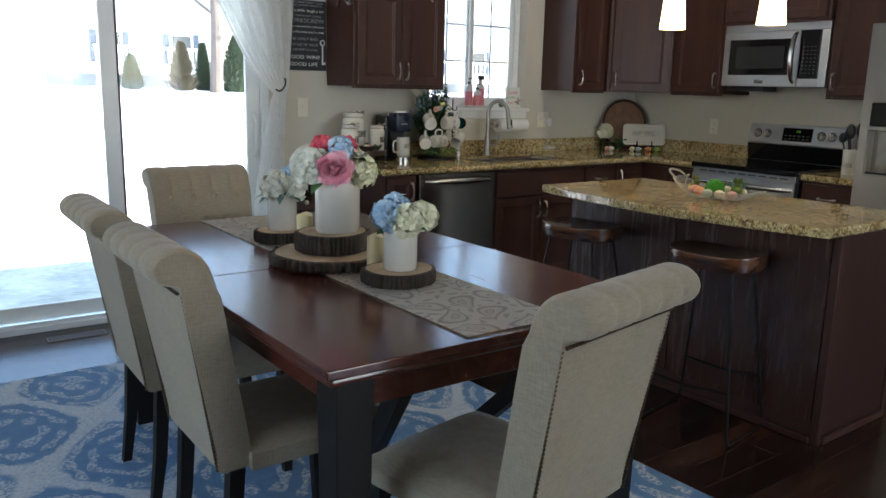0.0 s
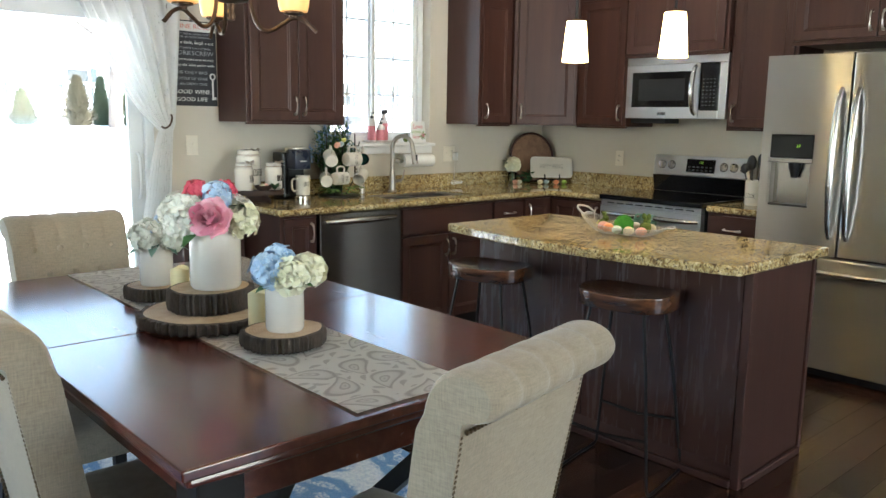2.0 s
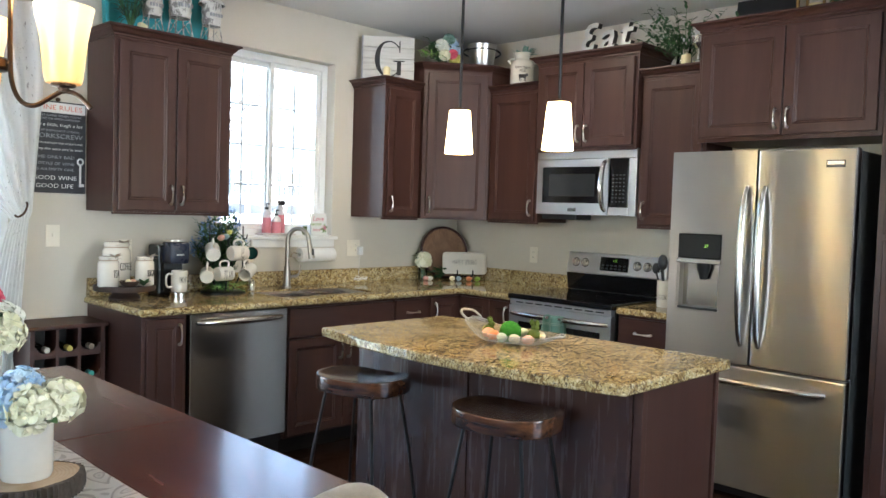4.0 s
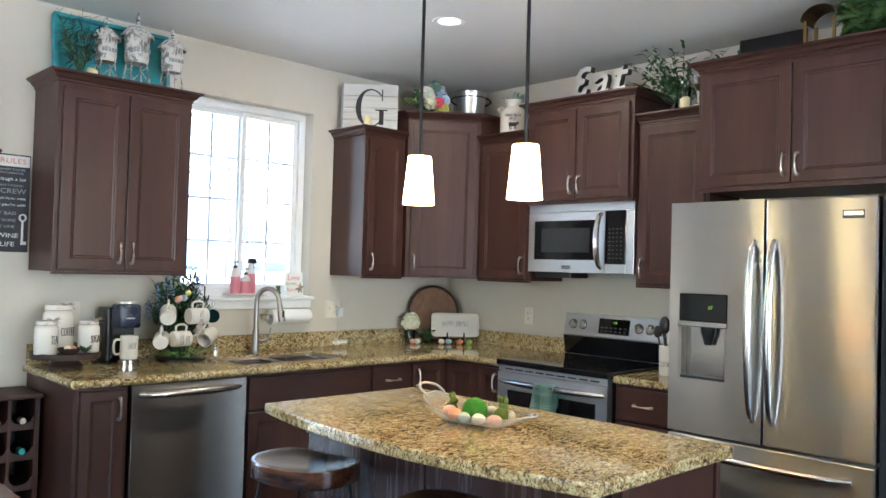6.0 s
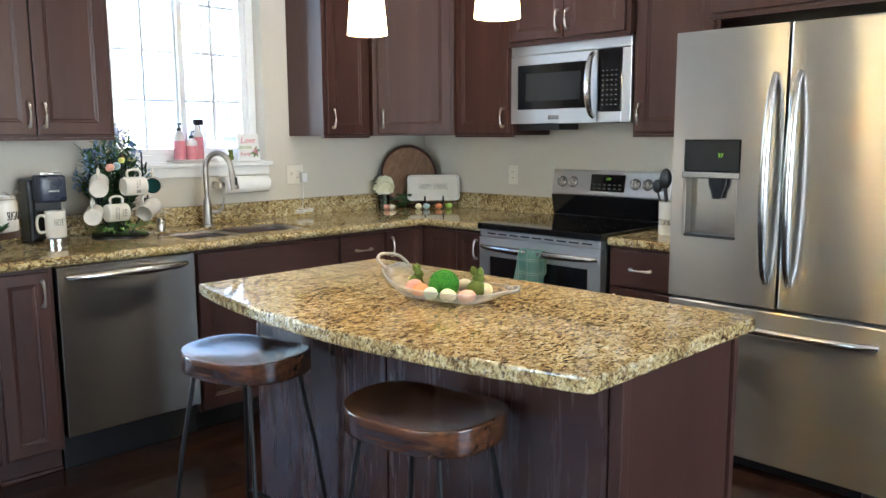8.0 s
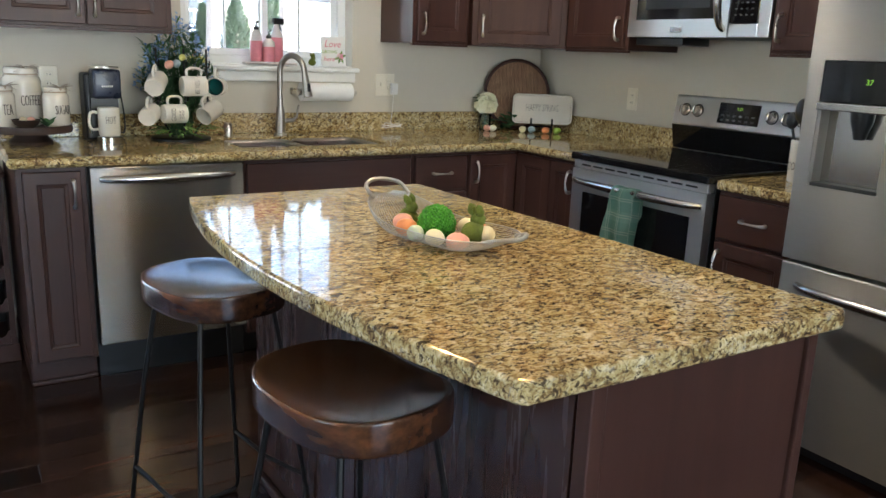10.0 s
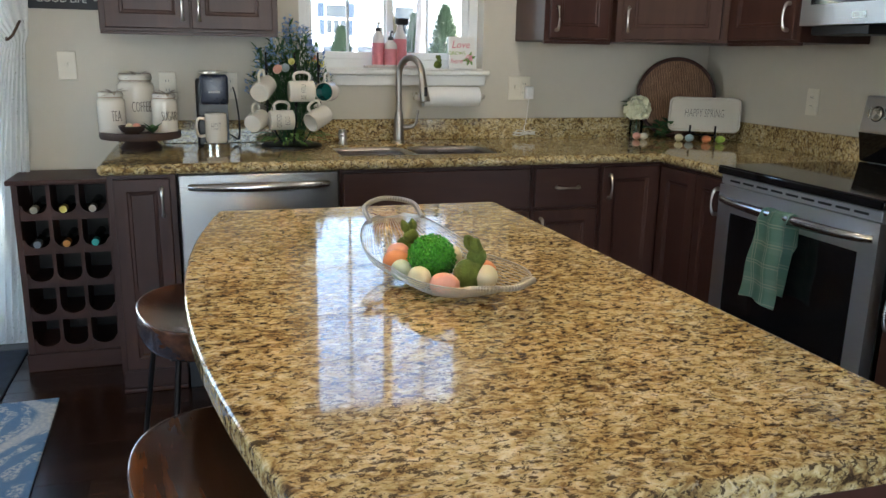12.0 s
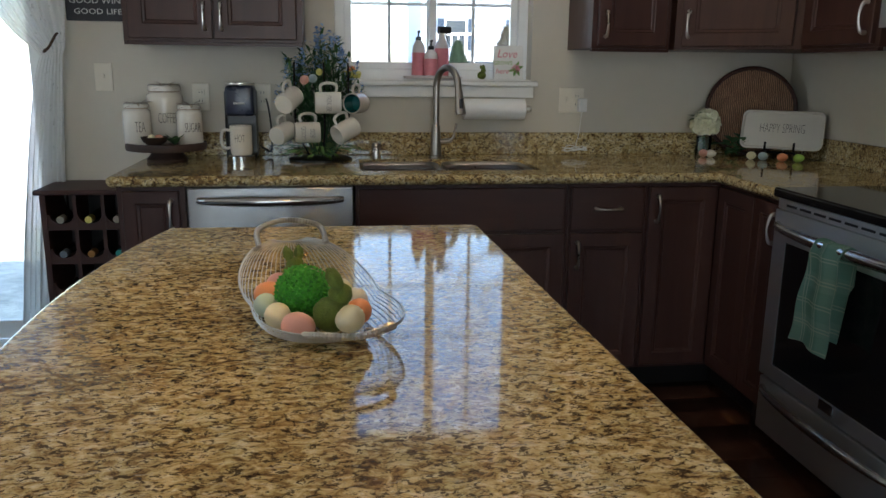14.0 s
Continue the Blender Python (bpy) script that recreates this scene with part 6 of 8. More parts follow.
crd = part("power_cord", tube(curve_pts([(0.06, 0.12, 0.04), (0.10, 0.12, 0.02), (0.105, 0.13, 0.10), (0.095, 0.145, 0.20), (0.085, 0.152, 0.245)], 24), 0.0035, 6), M_BLACK, ck, smooth=True)


def mug(m, r, h, word, label, size, inner=None, wide=0.6, group="mugs on the mug tree"):
    """A mug; local z is its axis and +x its handle side."""
    th = thing("coffee_mug", m, label, "mug", group)
    part("cup", lathe([(0, 0.002), (r * 0.9, 0), (r * 0.98, 0.006), (r, 0.02), (r, h - 0.002), (r - 0.002, h), (r - 0.0045, h - 0.002), (r - 0.005, 0.012), (0, 0.010)], 30), M_CERAMIC if inner is None else [M_CERAMIC], th, smooth=True)
    if inner is not None:
        part("inside_glaze", lathe([(r - 0.0055, h - 0.004), (r - 0.0055, 0.014), (0, 0.0125)], 24), inner, th, smooth=True)
    part("handle", tube(curve_pts([(r - 0.003, 0, h * 0.82), (r + 0.022, 0, h * 0.84), (r + 0.033, 0, h * 0.68), (r + 0.033, 0, h * 0.38), (r + 0.022, 0, h * 0.22), (r - 0.003, 0, h * 0.24)], 22), 0.0062, 8), M_CERAMIC, th, smooth=True)
    if word:
        lettering("lettering", word, size, pose(0, -r - 0.001, h * 0.5), M_INK, th, 0.0011, "CENTER", 0, wide)
    return th


mug(pose(3.045, 4.43, CT + 0.0302, 0, 0, 0) @ pose(0, 0, 0, 0, 0, 180) @ pose(0, 0, 0), 0.044, 0.118, "", "white mug lettered HOT under the coffee maker", 0.04, group="counter mugs")
hot = [o for o in bpy.data.objects if o.name.startswith("coffee_mug") and o.parent is None][-1]
lettering("lettering", "HOT", 0.046, pose(0, 0.0448, 0.066, 0, 0, 180), M_ENGRAVED, hot, 0.0014, "CENTER", 0, 0.42, -0.022)

mt = thing("mug_tree", pose(3.362, 4.50, CT), "black wire mug tree filled with spring flowers", "mug tree")
part("base", lathe([(0, 0), (0.13, 0), (0.13, 0.008), (0.12, 0.012), (0, 0.012)], 32), M_IRON, mt, smooth=True)
for x in (-0.10, 0.02, 0.12):
    part("post", tube([(x * 0.4, -0.01, 0.01), (x, -0.01, 0.12), (x, -0.01, 0.40)], 0.004, 6), M_IRON, mt)
    for z in (0.17, 0.32):
        part("hook", tube([(x, -0.01, z), (x, -0.05, z + 0.005), (x, -0.06, z + 0.03)], 0.0035, 6), M_IRON, mt)
M_TEAL = plain("teal_glaze", (0.01, 0.13, 0.12), 0.15)
lie = lambda x, y, z, ax, tip=0, spin=90: pose(x, y, z) @ pose(0, 0, 0, 0, 0, ax) @ pose(0, 0, 0, 0, 90 + tip, 0) @ pose(0, 0, 0, 0, 0, spin)
mug(lie(3.262, 4.405, 1.026, 8, 0, 180), 0.042, 0.10, "", "white mug lettered GOOD EGG hung by its handle", 0.03)
gm = [o for o in bpy.data.objects if o.name.startswith("coffee_mug") and o.parent is None][-1]
mug(lie(3.345, 4.400, 1.146, 3, 0, 180), 0.044, 0.105, "", "white mug lettered BE YOU hung by its handle", 0.03)
ym = [o for o in bpy.data.objects if o.name.startswith("coffee_mug") and o.parent is None][-1]
mug(lie(3.222, 4.375, 1.138, 65, -20, 180), 0.042, 0.10, "", "white mug showing its base on the mug tree", 0.03)
mug(lie(3.190, 4.385, 1.012, 60, -12, 180), 0.040, 0.09, "", "white mug showing its base on the mug tree", 0.03)
mug(lie(3.505, 4.430, 1.053, 215, 22, 180), 0.041, 0.10, "", "white lettered mug tilted on the mug tree", 0.03)
mug(lie(3.535, 4.490, 1.143, -118, 0, 180), 0.042, 0.09, "", "white mug with teal glazed inside", 0.03, M_TEAL)
for host, words in ((gm, (("GOOD", 0.032), ("EGG", 0.068))), (ym, (("BE YOU", 0.056),))):
    for w_, zz in words:
        lettering("lettering", w_, 0.030, pose(0, 0.0446, zz, 0, 180, 180), M_ENGRAVED, host, 0.0014, "CENTER", 0, 0.6, -0.020)
fl = thing("spring_flowers", pose(3.375, 4.56, CT + 0.0125), "blue and green artificial spring flowers in the mug tree", "flowers")
rn = random.Random(31)
bm, bl, st = nb(), nb(), nb()
for i in range(90):
    a = rn.uniform(-1.35, 1.25)
    tip = Vector((0.17 * math.sin(a) + rn.uniform(-.03, .03), rn.uniform(-0.05, 0.06), 0.20 + 0.31 * math.cos(a) * rn.uniform(0.5, 1.05)))
    root = Vector((rn.uniform(-.05, .05), rn.uniform(-.02, .02), 0.0))
    tube([root, root.lerp(tip, 0.5) + Vector((0, 0, 0.04)), tip], [0.002, 0.0016, 0.001], 4, st)
    for k in range(12):
        t = 0.35 + 0.6 * k / 11
        p = root.lerp(tip, t)
        leaf(bm, p, (rn.uniform(-1, 1), rn.uniform(-1, 0.6), rn.uniform(0.0, 1)), 0.05, 0.014, 0.2)
    if i % 2 == 0:
        for k in range(16):
            p = tip + Vector((rn.uniform(-.013, .013), rn.uniform(-.013, .013), rn.uniform(-0.06, 0.02)))
            leaf(bl, p, (rn.uniform(-1, 1), rn.uniform(-1, 1), rn.uniform(-.2, 1)), 0.016, 0.014, 0.1)
part("stalk", st, P_LEAF, fl)
part("foliage", bm, P_LEAF, fl)
part("blue_bloom", bl, P_LAV, fl)
bm = nb()
for i in range(70):
    a = rn.random() * 6.28
    q = rn.uniform(0.05, 0.12)
    leaf(bm, (q * math.cos(a) - 0.02, q * math.sin(a) * 0.6 - 0.09, 0.012 + rn.random() * 0.04), (math.cos(a), math.sin(a) - 0.3, 0.3), rn.uniform(0.05, 0.09), 0.015, 0.35)
part("base_foliage", bm, P_LEAF2, fl)
egg(3.305, 4.435, 1.236, 0.018, "pink", (60, 0, 30), "eggs in the mug tree")
egg(3.338, 4.44, 1.242, 0.018, "blue", (70, 20, 0), "eggs in the mug tree")
egg(3.365, 4.445, 1.268, 0.014, "yellow", (70, 20, 0), "eggs in the mug tree")

# ---- window sill things ----
SZ = VZ0 + 0.0065
tray = tagged(part("sill_tray", boxbm(3.735, NY - 0.035, SZ, 3.99, NY + 0.06, SZ + 0.010, bev=0.003), plain("pink_marble", (0.62, 0.55, 0.52), 0.4), None), "pale pink marble tray on the window sill", "tray")
M_PINKL = plain("pink_label", (0.66, 0.22, 0.26), 0.45)
M_CLEAR = plain("frosted_plastic", (0.70, 0.66, 0.66), 0.25)


def soap_bottle(x, y, r, h, spray):
    th = thing("spray_bottle" if spray else "soap_bottle", pose(x, y, SZ + 0.0102), "pink labelled %s bottle with black top" % ("spray" if spray else "soap pump"), "bottle", "soap bottles on the sill")
    part("bottle", lathe([(0, 0), (r, 0), (r, h * 0.72), (r * (0.55 if spray else 0.92), h * 0.86), (r * 0.4, h), (0, h)], 24), M_CLEAR, th, smooth=True)
    part("label", lathe([(r + 0.0008, 0.004), (r + 0.0008, h * 0.66)], 24), M_PINKL, th, smooth=True)
    if spray:
        bm = boxbm(-0.045, -0.010, h, 0.022, 0.010, h + 0.032, bev=0.006)
        tube([(-0.02, 0, h), (-0.03, 0, h - 0.03)], 0.004, 6, bm)
        part("trigger", bm, M_BLACK, th, m=pose(0, 0, 0, 0, 0, 200))
    else:
        bm = lathe([(0, h), (r * 0.45, h), (r * 0.45, h + 0.014), (0.004, h + 0.018), (0.004, h + 0.034), (0, h + 0.034)], 14)
        box(bm, -0.006, -0.026, h + 0.032, 0.006, 0.006, h + 0.042, 0.002)
        part("pump", bm, M_BLACK, th)


soap_bottle(3.80, NY + 0.03, 0.029, 0.155, False)
soap_bottle(3.852, NY - 0.005, 0.030, 0.115, False)
soap_bottle(3.905, NY + 0.03, 0.031, 0.185, True)
moss_bunny(4.085, NY + 0.0, SZ, 0.042, 120, "small green moss bunny on the sill")
ls = thing("love_sign", pose(4.205, NY - 0.010, SZ, -8, 0, 0), "small white block sign with pink script and a rose", "sign")
part("block", boxbm(-0.066, 0, 0, 0.066, 0.024, 0.150, bev=0.002), M_WHITEPAINT, ls)
lettering("lettering", "Love", 0.05, pose(-0.008, -0.001, 0.112), M_PINKL, ls, 0.0006, "CENTER", 0.3, 0.95)
lettering("lettering", "GROWS", 0.024, pose(-0.026, -0.001, 0.072), plain("sign_green", (0.30, 0.42, 0.08), 0.6), ls, 0.0006)
lettering("lettering", "here", 0.034, pose(-0.030, -0.001, 0.036), M_PINKL, ls, 0.0006, "CENTER", 0.3)
bm = nb()
rose(bm, (0.034, -0.002, 0.048), 0.022, (0, -1, 0), rn)
part("painted_rose", bm, P_PINK, ls)
bm = nb()
for a in (0.3, 1.2, 3.5, 4.4, 5.2):
    leaf(bm, (0.034, -0.0015, 0.048), (math.cos(a), 0.0, math.sin(a)), 0.036, 0.014, 0.0, Vector((0, -1, 0)))
part("painted_leaves", bm, P_LEAF2, ls)
bird = thing("sill_ornament", pose(3.50, NY + 0.02, SZ), "small yellow chick ornament at the sill's end", "ornament")
part("nest", lathe([(0, 0), (0.04, 0), (0.046, 0.02), (0.04, 0.03), (0, 0.024)], 18), M_EGGS["yellow"], bird, smooth=True)
part("wing", ball(nb(), (0.0, 0, 0.036), 0.020, 12, 8, 0.8), M_EGGS["orange"], bird, smooth=True)

# ---- corner display ----
def wicker_mat():
    m, nt, b = base_mat("woven_wicker", 0.75)
    v = mapped(nt)
    w = nt.nodes.new("ShaderNodeTexWave")
    w.inputs["Scale"].default_value = 38
    w.inputs["Distortion"].default_value = 5
    w.inputs["Detail"].default_value = 3
    links(nt, v, w.inputs["Vector"])
    n = noise_tex(nt, v, 22, 4)
    f = calc(nt, "ADD", calc(nt, "MULTIPLY", w.outputs["Fac"], 0.55), calc(nt, "MULTIPLY", n, 0.45))
    links(nt, ramp(nt, f, [(0.25, (0.10, 0.05, 0.028)), (0.55, (0.28, 0.15, 0.085)), (0.8, (0.44, 0.27, 0.16))]), b.inputs["Base Color"])
    bump(nt, b, w.outputs["Fac"], 0.6, 0.006)
    return m


rt = thing("woven_tray", pose(5.335, 4.600, CT + 0.205, 82, 0, -20), "round brown woven wicker tray leaning in the corner", "tray")
part("weave", lathe([(0, 0.002), (0.185, 0.002), (0.190, 0.010), (0, 0.012)], 48), wicker_mat(), rt)
part("rim", tube([(0.195 * math.cos(a * math.pi / 24), 0.195 * math.sin(a * math.pi / 24), 0.014) for a in range(48)], 0.0095, 8, closed=True), M_RACK, rt, smooth=True)
hs = thing("spring_platter", pose(5.395, 4.425, CT + 0.05, -14, 0, -38), "white ceramic platter lettered HAPPY SPRING", "platter")
outl = []
for sx, sz in ((1, 1), (-1, 1), (-1, -1), (1, -1)):
    for k in range(6):
        a = math.atan2(sz, sx) - math.pi / 4 + k * math.pi / 10
        outl.append((sx * 0.142 + 0.025 * math.cos(a), sz * 0.056 + 0.025 * math.sin(a)))
bm = prism(outl, 0, 0.008, 0.003)
part("dish", bm, M_CERAMIC, hs, smooth=True, m=pose(0, 0.008, 0.082, 90, 0, 0))
part("raised_rim", tube([(x, -0.004, 0.082 + y) for x, y in outl], 0.0065, 8, closed=True), M_CERAMIC, hs, smooth=True)
lettering("lettering", "HAPPY SPRING", 0.060, pose(0, -0.0012, 0.088), M_ENGRAVED, hs, 0.0009, "CENTER", 0, 0.48, -0.022)
ea = thing("platter_easel", pose(5.395, 4.425, CT, 0, 0, -38), "black scrolled metal easel holding a platter", "easel")
for x in (-0.06, 0.06):
    part("prong", tube(curve_pts([(x, 0.06, 0.006), (x, 0.02, 0.03), (x, -0.02, 0.042), (x, -0.028, 0.055), (x, -0.022, 0.078)], 14), 0.005, 8), M_IRON, ea, smooth=True)
    part("foot", tube([(x, 0.06, 0.006), (x, -0.04, 0.006)], 0.005, 8), M_IRON, ea)
part("crossbar", tube([(-0.06, 0.02, 0.03), (0.06, 0.02, 0.03)], 0.005, 8), M_IRON, ea)
for d_, c_ in ((-0.105, "cream"), (-0.055, "blue"), (0.025, "orange"), (0.09, "green")):
    ux, uy = math.cos(radians(-38)), math.sin(radians(-38))
    egg(5.395 + ux * d_ + uy * 0.07, 4.425 + uy * d_ - ux * 0.07, CT + 0.0185, 0.0185, c_, (85, 0, 30 + d_ * 200), "eggs before the platter")
hj = thing("hydrangea_jar", pose(5.125, 4.61, CT), "white hydrangea in a small glass jar", "flowers")
part("jar", lathe([(0, 0), (0.032, 0), (0.034, 0.004), (0.034, 0.085), (0.031, 0.09), (0.031, 0.006), (0, 0.006)], 22), glass_mat("jar_glass", (0.8, 0.85, 0.82)), hj, smooth=True)
bm = nb()
tube([(0, 0, 0.008), (0.0, 0, 0.14)], 0.003, 6, bm)
for a, e in ((2.4, 0.6), (1.6, 0.9), (0.6, 0.6), (3.3, 0.3)):
    leaf(bm, (0, 0.01, 0.16), (math.cos(a), math.sin(a), e), 0.085, 0.05, 0.3)
for a in (5.3, 5.9, 0.2):
    leaf(bm, (0.03, -0.01, 0.05), (math.cos(a), math.sin(a), 0.3), 0.11, 0.06, 0.3)
part("leaves", bm, P_LEAF, hj)
bloom(hj, "bloom", P_CREAM, lambda b: hydrangea(b, (0, 0, 0.145), 0.062, 90, random.Random(3), 0.018))
egg(5.095, 4.545, CT + 0.018, 0.018, "pink", (85, 0, 10))
egg(5.125, 4.53, CT + 0.0175, 0.0175, "white", (85, 0, 60))
ivy = thing("ivy_sprig", pose(5.245, 4.55, CT), "dark green artificial ivy sprig in the corner", "greenery")
bm = nb()
for i in range(26):
    a = rn.random() * 6.28
    leaf(bm, (rn.uniform(-.03, .03), rn.uniform(-.02, .02), 0.005 + rn.random() * 0.08), (math.cos(a), math.sin(a), 0.8), 0.06, 0.034, 0.3)
part("leaves", bm, P_LEAF, ivy)

ck2 = thing("utensil_crock", pose(5.19, 2.602, CT), "white crock with black kitchen utensils by the range", "utensil crock")
part("crock", lathe([(0, 0), (0.052, 0), (0.056, 0.005), (0.058, 0.155), (0.055, 0.158), (0.050, 0.02), (0, 0.015)], 28), M_CERAMIC, ck2, smooth=True)
lettering("lettering", "COOK", 0.045, pose(-0.0585, 0.0, 0.06, 0, 0, -90), M_ENGRAVED, ck2, 0.001, "CENTER", 0, 0.5, -0.022)
for dx_, dy_, hh, ww, tall in ((-0.02, 0.01, 0.265, 0.040, 1.5), (0.01, 0.03, 0.245, 0.034, 1.2), (0.02, -0.01, 0.275, 0.038, 1.6), (-0.01, -0.03, 0.235, 0.034, 1.2), (0.0, 0.045, 0.225, 0.032, 1.3)):
    bm = tube([(dx_ * 0.4, dy_ * 0.4, 0.03), (dx_ * 1.4, dy_ * 1.6, hh - 0.03)], 0.006, 8)
    ball(bm, (dx_ * 1.5, dy_ * 1.7, hh), ww * 0.8, 12, 8, tall)
    for v in bm.verts:
        if v.co.z > hh - 0.05:
            v.co.x = dx_ * 1.5 + (v.co.x - dx_ * 1.5) * 0.55
    part("utensil", bm, M_BLACK, ck2, "black nylon utensil", True)


# ---- oven towel ----
def towel_mat():
    m, nt, b = base_mat("plaid_towel", 0.95)
    co = nt.nodes.new("ShaderNodeTexCoord")
    sep = nt.nodes.new("ShaderNodeSeparateXYZ")
    links(nt, co.outputs["Object"], sep.inputs[0])
    pair = [(0.10, (0, 0, 0)), (0.18, (1, 1, 1)), (0.26, (1, 1, 1)), (0.34, (0, 0, 0))]
    gx = ramp(nt, calc(nt, "ABSOLUTE", calc(nt, "SINE", calc(nt, "MULTIPLY", sep.outputs[0], 48.0))), pair)
    gz = ramp(nt, calc(nt, "ABSOLUTE", calc(nt, "SINE", calc(nt, "MULTIPLY", sep.outputs[2], 45.0))), pair)
    l1 = calc(nt, "MAXIMUM", gx, gz)
    gx2 = ramp(nt, calc(nt, "SINE", calc(nt, "MULTIPLY", sep.outputs[0], 47.5)), [(0.4, (0, 0, 0)), (0.6, (1, 1, 1))])
    gz2 = ramp(nt, calc(nt, "SINE", calc(nt, "MULTIPLY", sep.outputs[2], 47.5)), [(0.4, (0, 0, 0)), (0.6, (1, 1, 1))])
    c = mixc(nt, calc(nt, "MULTIPLY", calc(nt, "ADD", gx2, gz2), 0.5), (0.17, 0.33, 0.26), (0.25, 0.41, 0.33))
    links(nt, mixc(nt, calc(nt, "MULTIPLY", l1, 0.6), c, (0.56, 0.62, 0.50)), b.inputs["Base Color"])
    bump(nt, b, noise_tex(nt, co.outputs["Object"], 400, 2), 0.3, 0.002)
    return m


tw = thing("dish_towel", EAST(4.875, 3.545, 0), "teal plaid dish towel hung over the oven handle", "towel")
bm = nb()
hx = 0.40
NX = 18
rows = []
path = [(-0.077 + 0.004 * math.sin(k), 0.49 + 0.29 * k / 10, 1.12 - 0.024 * k) for k in range(11)] + [(-0.066, 0.813, 0.88), (-0.046, 0.818, 0.86), (-0.028, 0.810, 0.86)] + [(-0.024 - 0.002 * k, 0.80 - 0.030 * k, 0.88 + 0.012 * k) for k in range(1, 10)]
for y_, z_, w_ in path:
    rows.append([bm.verts.new((hx + (i / NX - 0.5) * 0.152 * w_ - (0.11 if y_ < -0.03 else -0.04) * (0.81 - z_), y_ - 0.007 * math.sin(i / NX * 9 + z_ * 4), z_ + 0.006 * math.sin(i / NX * 5) * (0.81 - z_) / 0.35)) for i in range(NX + 1)])
for a, b in zip(rows, rows[1:]):
    for k in range(NX):
        bm.faces.new((a[k], a[k + 1], b[k + 1], b[k]))
bmesh.ops.solidify(bm, geom=list(bm.faces), thickness=0.003)
part("cloth", bm, towel_mat(), tw, "", True)

# ---- wire basket on the island ----
M_WIRE = plain("silver_wire", (0.42, 0.41, 0.385), 0.38, 0.9)
bdir = Vector((3.469 - 3.34, 2.071 - 2.574, 0))
bang = math.degrees(math.atan2(bdir.y, bdir.x))
BZ = CT
bk = thing("wire_basket", pose(3.383, 2.303, BZ, 0, 0, bang), "boat-shaped silver wire basket with looped handles", "basket")
LB, WB = 0.194, 0.100


def hull(s, t):
    """Point of the basket's shell: s from end to end, t from rim to rim."""
    w = WB * (max(0.0, 1 - abs(s) ** 2.4)) ** 0.55 + 0.028 * abs(s)
    rim = 0.043 + (0.050 if s < 0 else 0.004) * abs(s) ** 2.2
    keel = 0.003 + (0.085 if s < 0 else 0.038) * max(0.0, abs(s) - 0.45) ** 1.5 / 0.41
    y = w * math.sin(t * math.pi / 2)
    z = rim - (rim - keel) * math.cos(t * math.pi / 2) ** 1.0
    return Vector((s * LB, y, z))


for k in range(31):
    t = -1 + 2 * k / 30
    part("wire", tube([hull(s_, t) for s_ in [-1 + 2 * i / 26 for i in range(27)]], 0.0008, 5), M_WIRE, bk, smooth=True)
part("rim", tube([hull(-1 + 2 * i / 40, 1) for i in range(41)], 0.0014, 7), M_WIRE, bk, smooth=True)
part("rim", tube([hull(-1 + 2 * i / 40, -1) for i in range(41)], 0.0014, 7), M_WIRE, bk, smooth=True)
for s in (-1, 1):
    e1, e2 = hull(s, 1), hull(s, -1)
    pts = curve_pts([e1 - Vector((s * 0.025, -0.03, 0.006)), e1 + Vector((s * 0.008, 0.024, 0.004 if s > 0 else 0.018)), Vector((s * (LB + (0.030 if s > 0 else 0.03)), 0.0, e1.z + (0.004 if s > 0 else 0.027))), e2 + Vector((s * 0.008, -0.024, 0.004 if s > 0 else 0.018)), e2 - Vector((s * 0.025, 0.03, 0.006))], 90)
    part("handle", tube(pts, [0.0042 + 0.0012 * (i % 2) for i in range(91)], 8), M_WIRE, bk, "coiled wire handle")
    part("end_wire", tube([hull(s, -1 + 2 * i / 10) for i in range(11)], 0.0018, 6), M_WIRE, bk)
B = pose(3.383, 2.303, BZ, 0, 0, bang)


def in_basket(x, y, z):
    return B @ Vector((x, y, z))


for x, y, z, r, c, tl in ((0.10, -0.045, 0.032, 0.026, "pink", (85, 0, 60)), (0.045, -0.068, 0.034, 0.025, "cream", (85, 10, 10)), (-0.012, -0.078, 0.036, 0.024, "mint", (80, 0, -10)), (-0.062, -0.06, 0.040, 0.026, "coral", (85, 0, 80)), (-0.10, -0.035, 0.045, 0.025, "pink", (70, 0, 30)),
                          (0.125, 0.035, 0.042, 0.026, "cream", (80, 0, -30)), (-0.125, 0.012, 0.050, 0.024, "yellow", (70, 0, 0)), (0.03, 0.075, 0.042, 0.025, "white", (80, 0, 0)), (-0.045, 0.07, 0.040, 0.024, "cream", (80, 0, 0)), (0.085, 0.065, 0.040, 0.024, "coral", (80, 0, 0)), (0.0, 0.01, 0.030, 0.024, "white", (80, 0, 0))):
    p = in_basket(x * 0.90 + 0.006, y * 0.84 - 0.012, z - 0.002)
    egg(p.x, p.y, p.z, r * 0.78, c, tl, "eggs in the basket")
mb = nb()
rn = random.Random(77)
R0 = 0.040
for i in range(520):
    z = 1 - 2 * (i + 0.5) / 520
    a = i * 2.399963
    q = math.sqrt(1 - z * z)
    d = Vector((q * math.cos(a), q * math.sin(a), z))
    c = d * R0 * rn.uniform(0.96, 1.06)
    u = d.orthogonal().normalized() * 0.0042
    v = d.cross(u)
    top = mb.verts.new(c + d * 0.004)
    ring = [mb.verts.new(c + u * math.cos(k * 2.094) + v * math.sin(k * 2.094)) for k in range(3)]
    for k in range(3):
        mb.faces.new((ring[k], ring[(k + 1) % 3], top))
ball(mb, (0, 0, 0), R0 * 0.97, 16, 10)
